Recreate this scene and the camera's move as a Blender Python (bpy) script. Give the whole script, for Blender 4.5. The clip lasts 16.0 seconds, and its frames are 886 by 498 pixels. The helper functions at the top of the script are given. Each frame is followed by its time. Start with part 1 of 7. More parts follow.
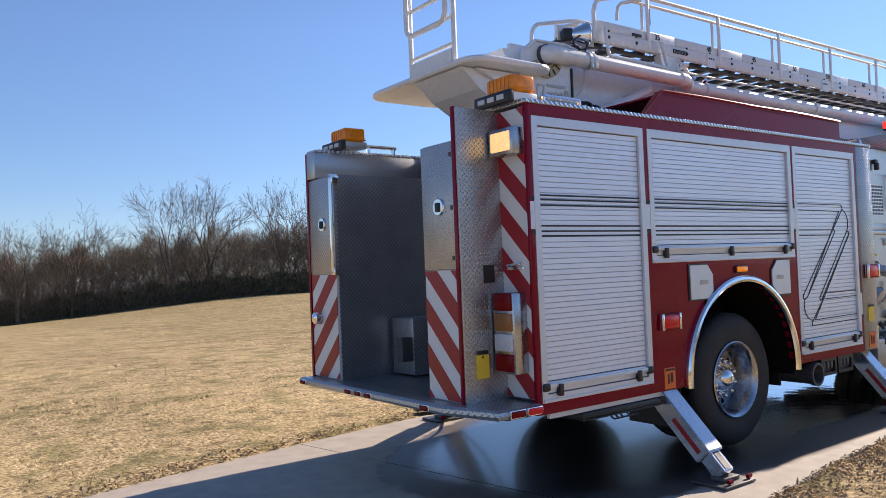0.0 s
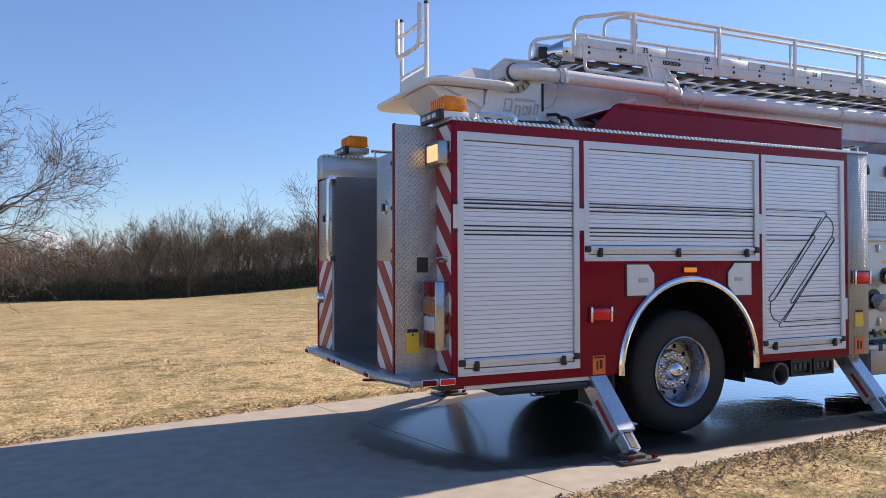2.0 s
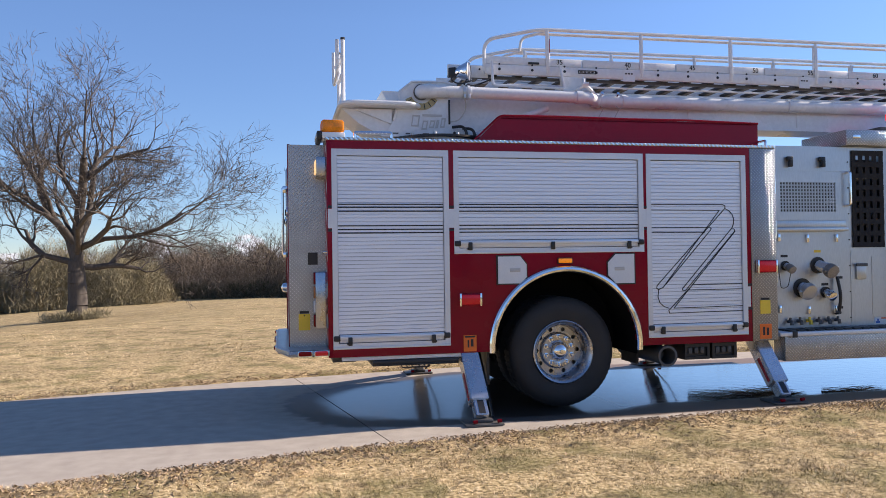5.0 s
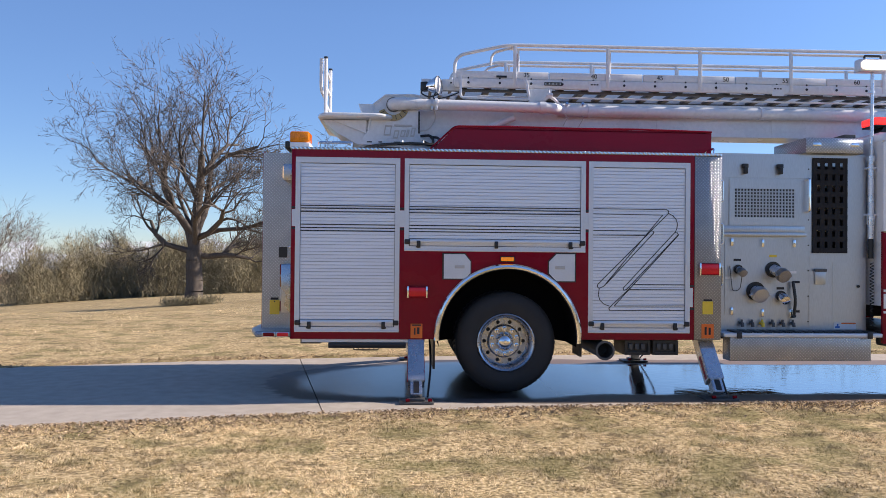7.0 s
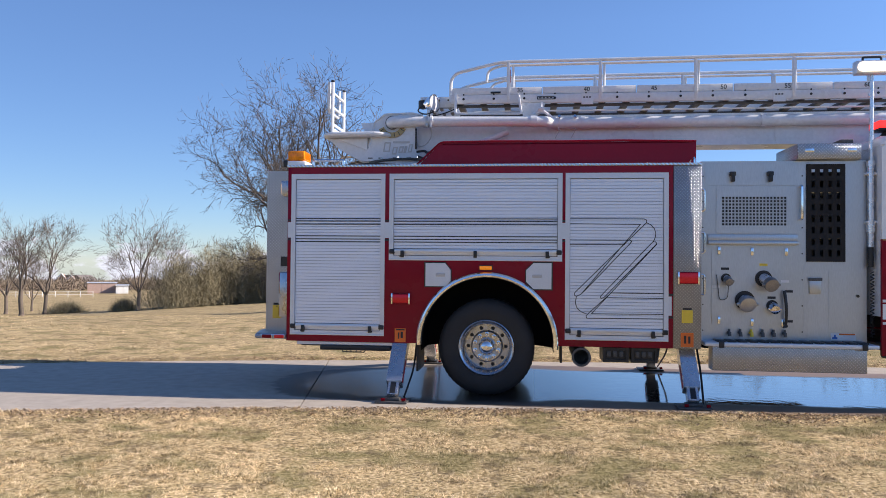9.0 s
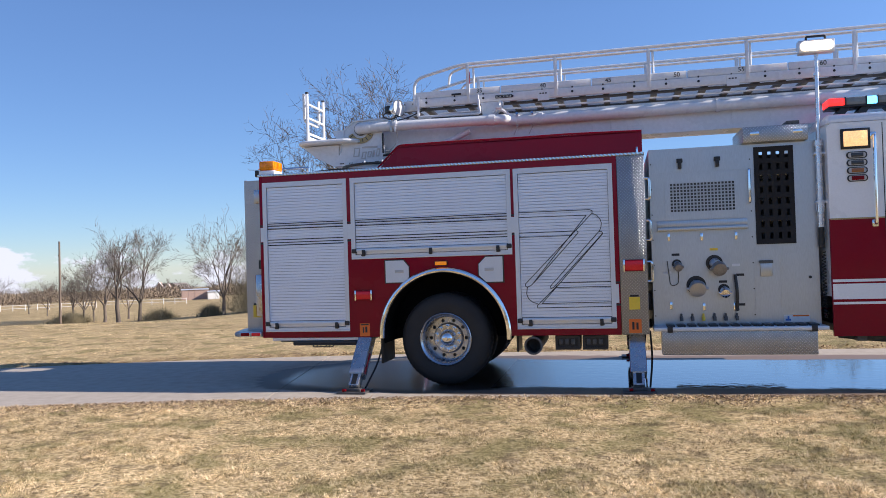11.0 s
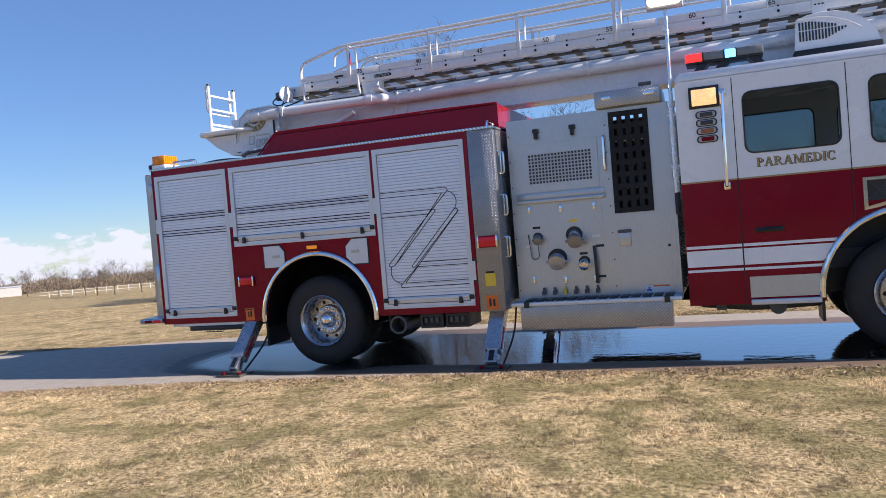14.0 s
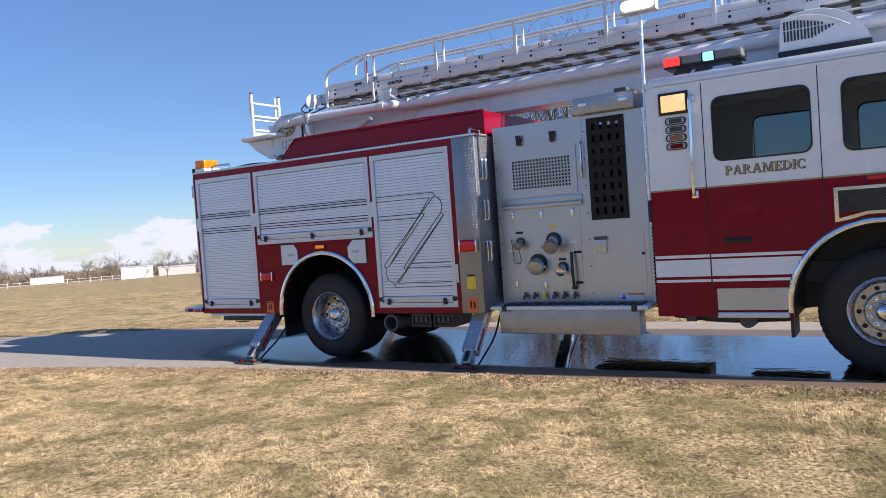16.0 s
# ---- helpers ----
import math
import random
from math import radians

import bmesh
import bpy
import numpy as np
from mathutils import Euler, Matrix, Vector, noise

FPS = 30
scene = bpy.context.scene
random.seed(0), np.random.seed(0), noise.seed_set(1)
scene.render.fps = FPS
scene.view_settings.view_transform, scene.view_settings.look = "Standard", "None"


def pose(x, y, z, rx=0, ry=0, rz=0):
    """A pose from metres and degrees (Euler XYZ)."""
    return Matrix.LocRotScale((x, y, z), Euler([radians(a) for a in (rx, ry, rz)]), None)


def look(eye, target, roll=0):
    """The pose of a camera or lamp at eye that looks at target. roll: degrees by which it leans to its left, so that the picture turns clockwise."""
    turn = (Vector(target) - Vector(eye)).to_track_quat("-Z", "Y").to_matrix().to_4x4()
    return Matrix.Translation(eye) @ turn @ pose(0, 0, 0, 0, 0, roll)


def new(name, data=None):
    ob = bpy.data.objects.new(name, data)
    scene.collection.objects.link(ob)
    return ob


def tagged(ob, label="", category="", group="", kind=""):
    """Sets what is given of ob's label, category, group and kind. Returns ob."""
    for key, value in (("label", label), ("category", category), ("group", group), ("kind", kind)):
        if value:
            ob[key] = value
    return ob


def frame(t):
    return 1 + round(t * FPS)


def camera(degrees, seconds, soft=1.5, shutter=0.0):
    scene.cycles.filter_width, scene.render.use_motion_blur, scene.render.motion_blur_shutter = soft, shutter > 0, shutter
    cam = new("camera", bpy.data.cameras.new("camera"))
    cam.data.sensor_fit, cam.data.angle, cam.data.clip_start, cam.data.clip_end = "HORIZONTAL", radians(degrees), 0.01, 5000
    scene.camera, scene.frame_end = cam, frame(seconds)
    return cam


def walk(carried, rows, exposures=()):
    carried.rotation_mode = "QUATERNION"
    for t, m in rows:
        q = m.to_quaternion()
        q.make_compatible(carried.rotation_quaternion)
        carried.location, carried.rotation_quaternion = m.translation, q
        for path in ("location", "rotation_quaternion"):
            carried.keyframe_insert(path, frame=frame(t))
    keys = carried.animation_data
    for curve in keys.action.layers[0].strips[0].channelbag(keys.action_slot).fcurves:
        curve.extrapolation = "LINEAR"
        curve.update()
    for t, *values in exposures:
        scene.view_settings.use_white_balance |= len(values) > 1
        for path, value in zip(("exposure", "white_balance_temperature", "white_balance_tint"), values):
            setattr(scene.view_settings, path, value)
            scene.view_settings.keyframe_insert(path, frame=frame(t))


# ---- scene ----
cam = camera(60.2, 16.0, soft=0.55)
METRES, EYE, TILT, LEAN, TURN = 15.0, 1.605, 0.0, 0.0, -36.4
ROWS = [
    (0.0, 0.0, 0.0, 0.0, 0.06, 1.5, 2.28),
    (0.5, 0.026, -0.018, 0.0004, 2.9, 1.43, 1.55),
    (1.0, 0.0538, -0.0273, -0.0004, 5.91, 1.42, 0.81),
    (1.5, 0.0836, -0.042, -0.0017, 8.86, 1.29, 0.28),
    (2.0, 0.1119, -0.0526, -0.0013, 11.38, 0.95, 0.17),
    (2.5, 0.1416, -0.0571, -0.0025, 13.41, 0.6, 0.4),
    (3.0, 0.1755, -0.0667, -0.0053, 15.26, 0.34, 0.84),
    (3.5, 0.2051, -0.0717, -0.0071, 17.01, 0.43, 1.16),
    (4.0, 0.2367, -0.0729, -0.0056, 19.27, 0.77, 1.3),
    (4.5, 0.2706, -0.0767, -0.0051, 21.83, 1.02, 1.16),
    (5.0, 0.3046, -0.0746, -0.0061, 24.37, 0.94, 0.82),
    (7.5, 0.4643, -0.0596, -0.006, 35.69, 0.7, -0.85),
    (8.0, 0.4904, -0.0455, -0.0034, 38.37, 1.04, -1.1),
    (8.5, 0.5187, -0.0353, -0.0036, 40.83, 1.12, -0.95),
    (11.0, 0.6378, 0.026, -0.0048, 49.27, 0.89, 1.79),
    (11.5, 0.6611, 0.0445, -0.0041, 50.53, 0.77, 2.09),
    (12.0, 0.679, 0.0737, -0.0038, 51.61, 0.44, 2.5),
    (12.5, 0.7024, 0.0983, -0.0043, 52.65, 0.03, 3.0),
    (13.0, 0.7196, 0.1222, -0.0014, 53.76, -0.48, 3.63),
    (13.5, 0.7344, 0.1503, 0.001, 55.02, -1.0, 4.25),
    (14.0, 0.7552, 0.1748, -0.0008, 56.82, -1.48, 4.71),
    (14.5, 0.774, 0.1982, -0.0004, 59.03, -1.73, 4.92),
    (15.0, 0.7929, 0.2256, 0.0033, 61.85, -1.87, 4.87),
    (15.5, 0.8169, 0.2518, 0.0037, 65.03, -1.93, 4.56),
    (16.0, 0.8352, 0.2806, 0.0037, 68.24, -1.7, 4.07),
]
walk(cam, [(t, pose(0, 0, EYE, TILT, LEAN, TURN) @ pose(METRES * x, METRES * y, METRES * z, 90 + pitch, roll, yaw)) for t, x, y, z, yaw, pitch, roll in ROWS], exposures=[(0.0, 0.77, 6780, 17.5), (2.5, 0.84, 6700, 17.2), (5.0, 0.84, 6560, 17), (8.0, 0.80, 6340, 16.5), (11.0, 0.75, 6190, 16), (16.0, 0.72, 6200, 16)])

# ---- world, sun, exposure ----
SUN = Vector((1.95, 0.195, 1.0)).normalized()
world = bpy.data.worlds.new("sky")
scene.world = world
world.use_nodes = True
wt = world.node_tree
wn, wl = wt.nodes, wt.links
bg = wn["Background"]
sky = wn.new("ShaderNodeTexSky")
sky.sky_type, sky.sun_disc = "NISHITA", False
sky.sun_elevation, sky.sun_rotation = math.asin(SUN.z), math.atan2(SUN.x, SUN.y)
sky.altitude, sky.air_density, sky.dust_density, sky.ozone_density = 1400, 0.95, 0.0, 5.0
bg.inputs[1].default_value = 0.105
# low cumulus round the horizon
tc = wn.new("ShaderNodeTexCoord")
sep = wn.new("ShaderNodeSeparateXYZ")
wl.new(tc.outputs["Generated"], sep.inputs[0])
mp = wn.new("ShaderNodeMapping")
mp.inputs["Scale"].default_value = (9, 9, 20)
wl.new(tc.outputs["Generated"], mp.inputs[0])
cn = wn.new("ShaderNodeTexNoise")
cn.inputs["Scale"].default_value, cn.inputs["Detail"].default_value, cn.inputs["Roughness"].default_value = 1.35, 9, 0.6
wl.new(mp.outputs[0], cn.inputs[0])
band = wn.new("ShaderNodeMapRange")
band.inputs["From Min"].default_value, band.inputs["From Max"].default_value = -0.005, 0.088
band.inputs["To Min"].default_value, band.inputs["To Max"].default_value = 0.09, -0.28
wl.new(sep.outputs[2], band.inputs[0])
add = wn.new("ShaderNodeMath")
wl.new(cn.outputs[0], add.inputs[0]), wl.new(band.outputs[0], add.inputs[1])
ramp = wn.new("ShaderNodeMapRange")
ramp.interpolation_type = "SMOOTHSTEP"
ramp.inputs["From Min"].default_value, ramp.inputs["From Max"].default_value = 0.505, 0.575
ramp.inputs["To Max"].default_value = 0.92
wl.new(add.outputs[0], ramp.inputs[0])
mixc = wn.new("ShaderNodeMix")
mixc.data_type = "RGBA"
mixc.inputs["B"].default_value = (5.2, 5.3, 5.7, 1)
# clear dry air: the haze at the horizon is thin, and the blue deepens away from the sun
thin = wn.new("ShaderNodeMapRange")
thin.inputs["From Min"].default_value, thin.inputs["From Max"].default_value = 0.0, 0.30
thin.inputs["To Min"].default_value, thin.inputs["To Max"].default_value = 0.72, 1.04
wl.new(sep.outputs[2], thin.inputs[0])
clear = wn.new("ShaderNodeMix")
clear.data_type, clear.blend_type = "RGBA", "MULTIPLY"
clear.inputs["Factor"].default_value = 1
deep = wn.new("ShaderNodeMapRange")
deep.interpolation_type = "SMOOTHSTEP"
deep.inputs["From Min"].default_value, deep.inputs["From Max"].default_value = -1.0, -0.15
deep.inputs["To Min"].default_value, deep.inputs["To Max"].default_value = 0.74, 1.0
wl.new(sep.outputs[0], deep.inputs[0])
both = wn.new("ShaderNodeMath")
both.operation = "MULTIPLY"
wl.new(thin.outputs[0], both.inputs[0]), wl.new(deep.outputs[0], both.inputs[1])
wl.new(sky.outputs[0], clear.inputs["A"]), wl.new(both.outputs[0], clear.inputs["B"])
wl.new(ramp.outputs[0], mixc.inputs["Factor"]), wl.new(clear.outputs["Result"], mixc.inputs["A"])
wl.new(mixc.outputs["Result"], bg.inputs[0])

sun_data = bpy.data.lights.new("sun", "SUN")
sun_data.energy, sun_data.angle, sun_data.color = 5.0, radians(0.53), (1.0, 0.89, 0.74)
sun = new("sun", sun_data)
sun.matrix_world = look(SUN * 60, (0, 0, 0))


# ---- materials ----
def nodes_of(name):
    m = bpy.data.materials.new(name)
    m.use_nodes = True
    return m, m.node_tree.nodes, m.node_tree.links, m.node_tree.nodes["Principled BSDF"]


def mat(name, color, rough=0.5, metal=0.0, vary=0.12, scale=3.0, fine=60.0, bump=0.0, coat=0.0, glow=0.0, rand=0.0, stretch=(1, 1, 1), rvary=0.12, spec=0.5):
    """A principled surface with cloudy and fine variation of colour and gloss."""
    m, n, l, b = nodes_of(name)
    co = n.new("ShaderNodeTexCoord")
    mapping = n.new("ShaderNodeMapping")
    mapping.inputs["Scale"].default_value = stretch
    l.new(co.outputs["Object"], mapping.inputs[0])
    n1, n2 = n.new("ShaderNodeTexNoise"), n.new("ShaderNodeTexNoise")
    for q, s in ((n1, scale), (n2, fine)):
        q.inputs["Scale"].default_value, q.inputs["Detail"].default_value = s, 5
        l.new(mapping.outputs[0], q.inputs[0])
    s1 = n.new("ShaderNodeMath")
    s1.operation = "ADD"
    l.new(n1.outputs[0], s1.inputs[0]), l.new(n2.outputs[0], s1.inputs[1])
    last = s1.outputs[0]
    if rand:
        info = n.new("ShaderNodeObjectInfo")
        k = n.new("ShaderNodeMath")
        k.operation = "MULTIPLY_ADD"
        k.inputs[1].default_value = rand
        l.new(info.outputs["Random"], k.inputs[0]), l.new(last, k.inputs[2])
        last = k.outputs[0]
    mr = n.new("ShaderNodeMapRange")
    mr.inputs["From Min"].default_value, mr.inputs["From Max"].default_value = 0.6, 1.4 + rand
    mr.inputs["To Min"].default_value, mr.inputs["To Max"].default_value = 1 - vary, 1 + vary
    l.new(last, mr.inputs[0])
    mul = n.new("ShaderNodeMix")
    mul.data_type, mul.blend_type = "RGBA", "MULTIPLY"
    mul.inputs["Factor"].default_value = 1
    mul.inputs["A"].default_value = (*color, 1)
    l.new(mr.outputs[0], mul.inputs["B"])
    l.new(mul.outputs["Result"], b.inputs["Base Color"])
    rr = n.new("ShaderNodeMapRange")
    rr.inputs["From Min"].default_value, rr.inputs["From Max"].default_value = 0.35, 0.65
    rr.inputs["To Min"].default_value, rr.inputs["To Max"].default_value = max(0.02, rough * (1 - rvary)), min(1, rough * (1 + rvary))
    l.new(n1.outputs[0], rr.inputs[0]), l.new(rr.outputs[0], b.inputs["Roughness"])
    b.inputs["Metallic"].default_value = metal
    b.inputs["Specular IOR Level"].default_value = spec
    b.inputs["Coat Weight"].default_value, b.inputs["Coat Roughness"].default_value = coat, 0.06
    if bump:
        bp = n.new("ShaderNodeBump")
        bp.inputs["Strength"].default_value, bp.inputs["Distance"].default_value = bump, 0.01
        l.new(n2.outputs[0], bp.inputs["Height"]), l.new(bp.outputs[0], b.inputs["Normal"])
    if glow:
        b.inputs["Emission Color"].default_value, b.inputs["Emission Strength"].default_value = (*color, 1), glow
    return m


def tread(name, flat, lo=0.5, hi=0.74):
    """Aluminium tread plate: raised lozenges that lie crosswise in turn."""
    m, n, l, b = nodes_of(name)
    co = n.new("ShaderNodeNewGeometry")
    sp = n.new("ShaderNodeSeparateXYZ")
    l.new(co.outputs["Position"], sp.inputs[0])

    def op(kind, a, c=None, d=None):
        q = n.new("ShaderNodeMath")
        q.operation = kind
        for i, v in enumerate((a, c, d)):
            if v is None:
                continue
            if isinstance(v, (int, float)):
                q.inputs[i].default_value = v
            else:
                l.new(v, q.inputs[i])
        return q.outputs[0]
    if flat:
        a, c = sp.outputs[0], sp.outputs[1]
    else:
        a, c = op("ADD", sp.outputs[0], sp.outputs[1]), sp.outputs[2]
    k = 37.0
    u, v = op("MULTIPLY", op("ADD", a, c), k * 0.7071), op("MULTIPLY", op("SUBTRACT", a, c), k * 0.7071)
    par = op("PINGPONG", op("ADD", op("FLOOR", u), op("FLOOR", v)), 1.0)
    fu, fv = op("SUBTRACT", op("FRACT", u), 0.5), op("SUBTRACT", op("FRACT", v), 0.5)
    fu2, fv2 = op("MULTIPLY", fu, fu), op("MULTIPLY", fv, fv)
    e1 = op("ADD", op("MULTIPLY", fu2, 4.5), op("MULTIPLY", fv2, 45.0))
    e2 = op("ADD", op("MULTIPLY", fu2, 45.0), op("MULTIPLY", fv2, 4.5))
    mx = n.new("ShaderNodeMix")
    l.new(par, mx.inputs["Factor"]), l.new(e1, mx.inputs["A"]), l.new(e2, mx.inputs["B"])
    h = op("MAXIMUM", op("SUBTRACT", 1.0, mx.outputs["Result"]), 0.0)
    bp = n.new("ShaderNodeBump")
    bp.inputs["Strength"].default_value, bp.inputs["Distance"].default_value = 1.0, 0.007
    l.new(h, bp.inputs["Height"]), l.new(bp.outputs[0], b.inputs["Normal"])
    nz = n.new("ShaderNodeTexNoise")
    nz.inputs["Scale"].default_value, nz.inputs["Detail"].default_value = 5, 6
    l.new(co.outputs["Position"], nz.inputs[0])
    cr = n.new("ShaderNodeValToRGB")
    cr.color_ramp.elements[0].color, cr.color_ramp.elements[1].color = (lo, lo, lo * 1.01, 1), (hi, hi, hi * 1.01, 1)
    l.new(nz.outputs[0], cr.inputs[0])
    # shine painted in: base colour brighter on the lozenges, darker between
    lozenge_shine = n.new("ShaderNodeMix")
    lozenge_shine.data_type, lozenge_shine.blend_type = "RGBA", "MULTIPLY"
    lozenge_shine.inputs["Factor"].default_value = 1
    l.new(cr.outputs[0], lozenge_shine.inputs["A"]), l.new(op("ADD", 0.72, op("MULTIPLY", h, 0.62)), lozenge_shine.inputs["B"])
    l.new(lozenge_shine.outputs["Result"], b.inputs["Base Color"])
    b.inputs["Metallic"].default_value, b.inputs["Roughness"].default_value = 0.85, 0.32
    return m


def glass(name, color, rough=0.02, alpha=0.0):
    m, n, l, b = nodes_of(name)
    b.inputs["Base Color"].default_value = (*color, 1)
    b.inputs["Transmission Weight"].default_value, b.inputs["Roughness"].default_value, b.inputs["IOR"].default_value = 1.0, rough, 1.12
    return m


RED = mat("red_paint", (0.225, 0.0008, 0.016), 0.3, vary=0.08, coat=0.36, scale=1.2, rvary=0.3, spec=0.06)
WHITE = mat("white_paint", (0.85, 0.855, 0.865), 0.28, vary=0.05, coat=0.4, scale=1.5)
BOOM = mat("boom_paint", (0.73, 0.745, 0.76), 0.32, vary=0.10, coat=0.35, scale=1.4, fine=25, rvary=0.3)
ALU = mat("anodised_slats", (0.76, 0.81, 0.90), 0.40, metal=0.4, vary=0.05, rand=0.3, stretch=(0.6, 1, 6), fine=90)
ALU_FRAME = mat("aluminium_frame", (0.66, 0.69, 0.74), 0.40, metal=0.45, vary=0.06)
CHROME = mat("chrome", (0.82, 0.82, 0.83), 0.08, metal=1.0, vary=0.05)
POLISHED = mat("polished_aluminium", (0.72, 0.73, 0.76), 0.27, metal=0.8, vary=0.12, scale=9, rvary=0.4)
ALLOY = mat("wheel_alloy", (0.44, 0.45, 0.48), 0.27, metal=1.0, vary=0.15, scale=9, rvary=0.4)
LEG = mat("leg_steel", (0.62, 0.63, 0.65), 0.26, metal=0.85, vary=0.2, scale=5, fine=70, rvary=0.3)
STEEL = mat("brushed_stainless", (0.51, 0.535, 0.56), 0.36, metal=0.85, vary=0.12, scale=1.5, fine=120, stretch=(1, 1, 0.15))
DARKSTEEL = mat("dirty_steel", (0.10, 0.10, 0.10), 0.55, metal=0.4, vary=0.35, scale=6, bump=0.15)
RUBBER = mat("tyre_rubber", (0.022, 0.021, 0.021), 0.7, vary=0.25, scale=5, fine=110, bump=0.12)
# near-black that colours shade into the wheel well and the far boxes
DEEP_BLACK = mat("deep_black", (0.007, 0.007, 0.007), 0.9, vary=0.3, spec=0.1)
BLACK = mat("black_plastic", (0.018, 0.018, 0.019), 0.42, vary=0.2, scale=8)
WEB = mat("black_webbing", (0.016, 0.016, 0.018), 0.85, vary=0.25, fine=300, bump=0.4)
INK = mat("black_vinyl", (0.015, 0.015, 0.02), 0.5, vary=0.1)
GREY = mat("grey_decal", (0.5, 0.49, 0.47), 0.45, vary=0.06)
CHEV_W = mat("white_reflective", (0.78, 0.77, 0.75), 0.35, vary=0.06, fine=400)
CHEV_R = mat("red_reflective", (0.36, 0.012, 0.020), 0.35, vary=0.10, fine=400)
ORANGE = mat("orange_label", (0.80, 0.17, 0.02), 0.5, vary=0.06)
YELLOW = mat("yellow_label", (0.85, 0.60, 0.05), 0.5, vary=0.06)
BLUE = mat("blue_label", (0.05, 0.16, 0.5), 0.5, vary=0.06)
PAPER = mat("white_label", (0.75, 0.75, 0.75), 0.5, vary=0.05)
GOLD = mat("gold_leaf", (0.42, 0.30, 0.14), 0.35, metal=0.5, vary=0.1)
AMBER = mat("amber_lens", (0.72, 0.22, 0.004), 0.15, vary=0.4, glow=0.03, scale=14, fine=90)
AMBER_ON = mat("lit_amber_lens", (0.9, 0.26, 0.01), 0.15, vary=0.6, glow=0.22, scale=30, fine=90)
RED_ON = mat("lit_red_lens", (0.36, 0.004, 0.010), 0.15, vary=0.5, glow=0.17, fine=140)
BAR_RED = mat("lit_bar_lens", (1.0, 0.035, 0.03), 0.2, vary=0.5, glow=0.8, fine=40)
RED_LENS = mat("red_lens", (0.17, 0.003, 0.007), 0.2, vary=0.25, glow=0.02, fine=140, spec=0.15)
BLUE_ON = mat("lit_blue_lens", (0.12, 0.5, 1.0), 0.15, vary=0.1, glow=2.4)
BROWN_LENS = mat("amber_turn_lens", (0.34, 0.13, 0.04), 0.15, vary=0.12)
CLEAR_LENS = mat("clear_lens", (0.62, 0.63, 0.64), 0.12, vary=0.12)
GREY_LENS = mat("smoked_lens", (0.20, 0.21, 0.20), 0.15, vary=0.2, scale=12)
DARK_LENS = mat("dark_lens", (0.045, 0.05, 0.055), 0.1, vary=0.1)
WARM_ON = mat("lit_warm_lamp", (1.0, 0.62, 0.26), 0.2, vary=0.35, scale=16, glow=0.5)
FLOOD_ON = mat("lit_flood_lamp", (1.0, 0.80, 0.56), 0.2, vary=0.3, scale=9, glow=1.7)
TREAD, TREAD_FLAT = tread("tread_plate", False), tread("tread_plate_flat", True)
TREAD_COLUMN = tread("column_tread_plate", False, 0.36, 0.52)
# same plate in a darker colour, standing in for shade inside the hose bay
TREAD_SHADED = tread("shaded_tread_plate", False, 0.42, 0.62)
WINDOW = glass("tinted_glass", (0.33, 0.375, 0.385))
SEAT = mat("dark_upholstery", (0.035, 0.036, 0.04), 0.7, vary=0.2)
LITTER = mat("dry_leaf", (0.33, 0.24, 0.15), 0.85, vary=0.5, scale=9, fine=70)
BARK = mat("bark", (0.10, 0.083, 0.07), 0.9, vary=0.35, scale=1.5, fine=9, bump=0.5, stretch=(1, 1, 0.3))
BARK_WOODS = mat("wood_edge_bark", (0.135, 0.110, 0.088), 0.9, vary=0.3, scale=0.25, fine=3, rand=0.6)
TWIGS = mat("brush_twigs", (0.205, 0.160, 0.115), 0.9, vary=0.4, scale=0.12, fine=1.2)
OLIVE = mat("olive_brush", (0.25, 0.215, 0.13), 0.9, vary=0.4, scale=0.3, fine=2, rand=0.5)
CEDAR = mat("cedar_green", (0.075, 0.075, 0.04), 0.9, vary=0.4, scale=0.4, fine=4)
POLE = mat("weathered_pole", (0.15, 0.115, 0.09), 0.85, vary=0.3, scale=2, fine=20, stretch=(1, 1, 0.1))
BRICK = mat("house_brick", (0.42, 0.30, 0.25), 0.85, vary=0.2)
ROOF = mat("house_roof", (0.16, 0.14, 0.13), 0.85, vary=0.2)
SIDING = mat("white_siding", (0.78, 0.78, 0.76), 0.6, vary=0.06)


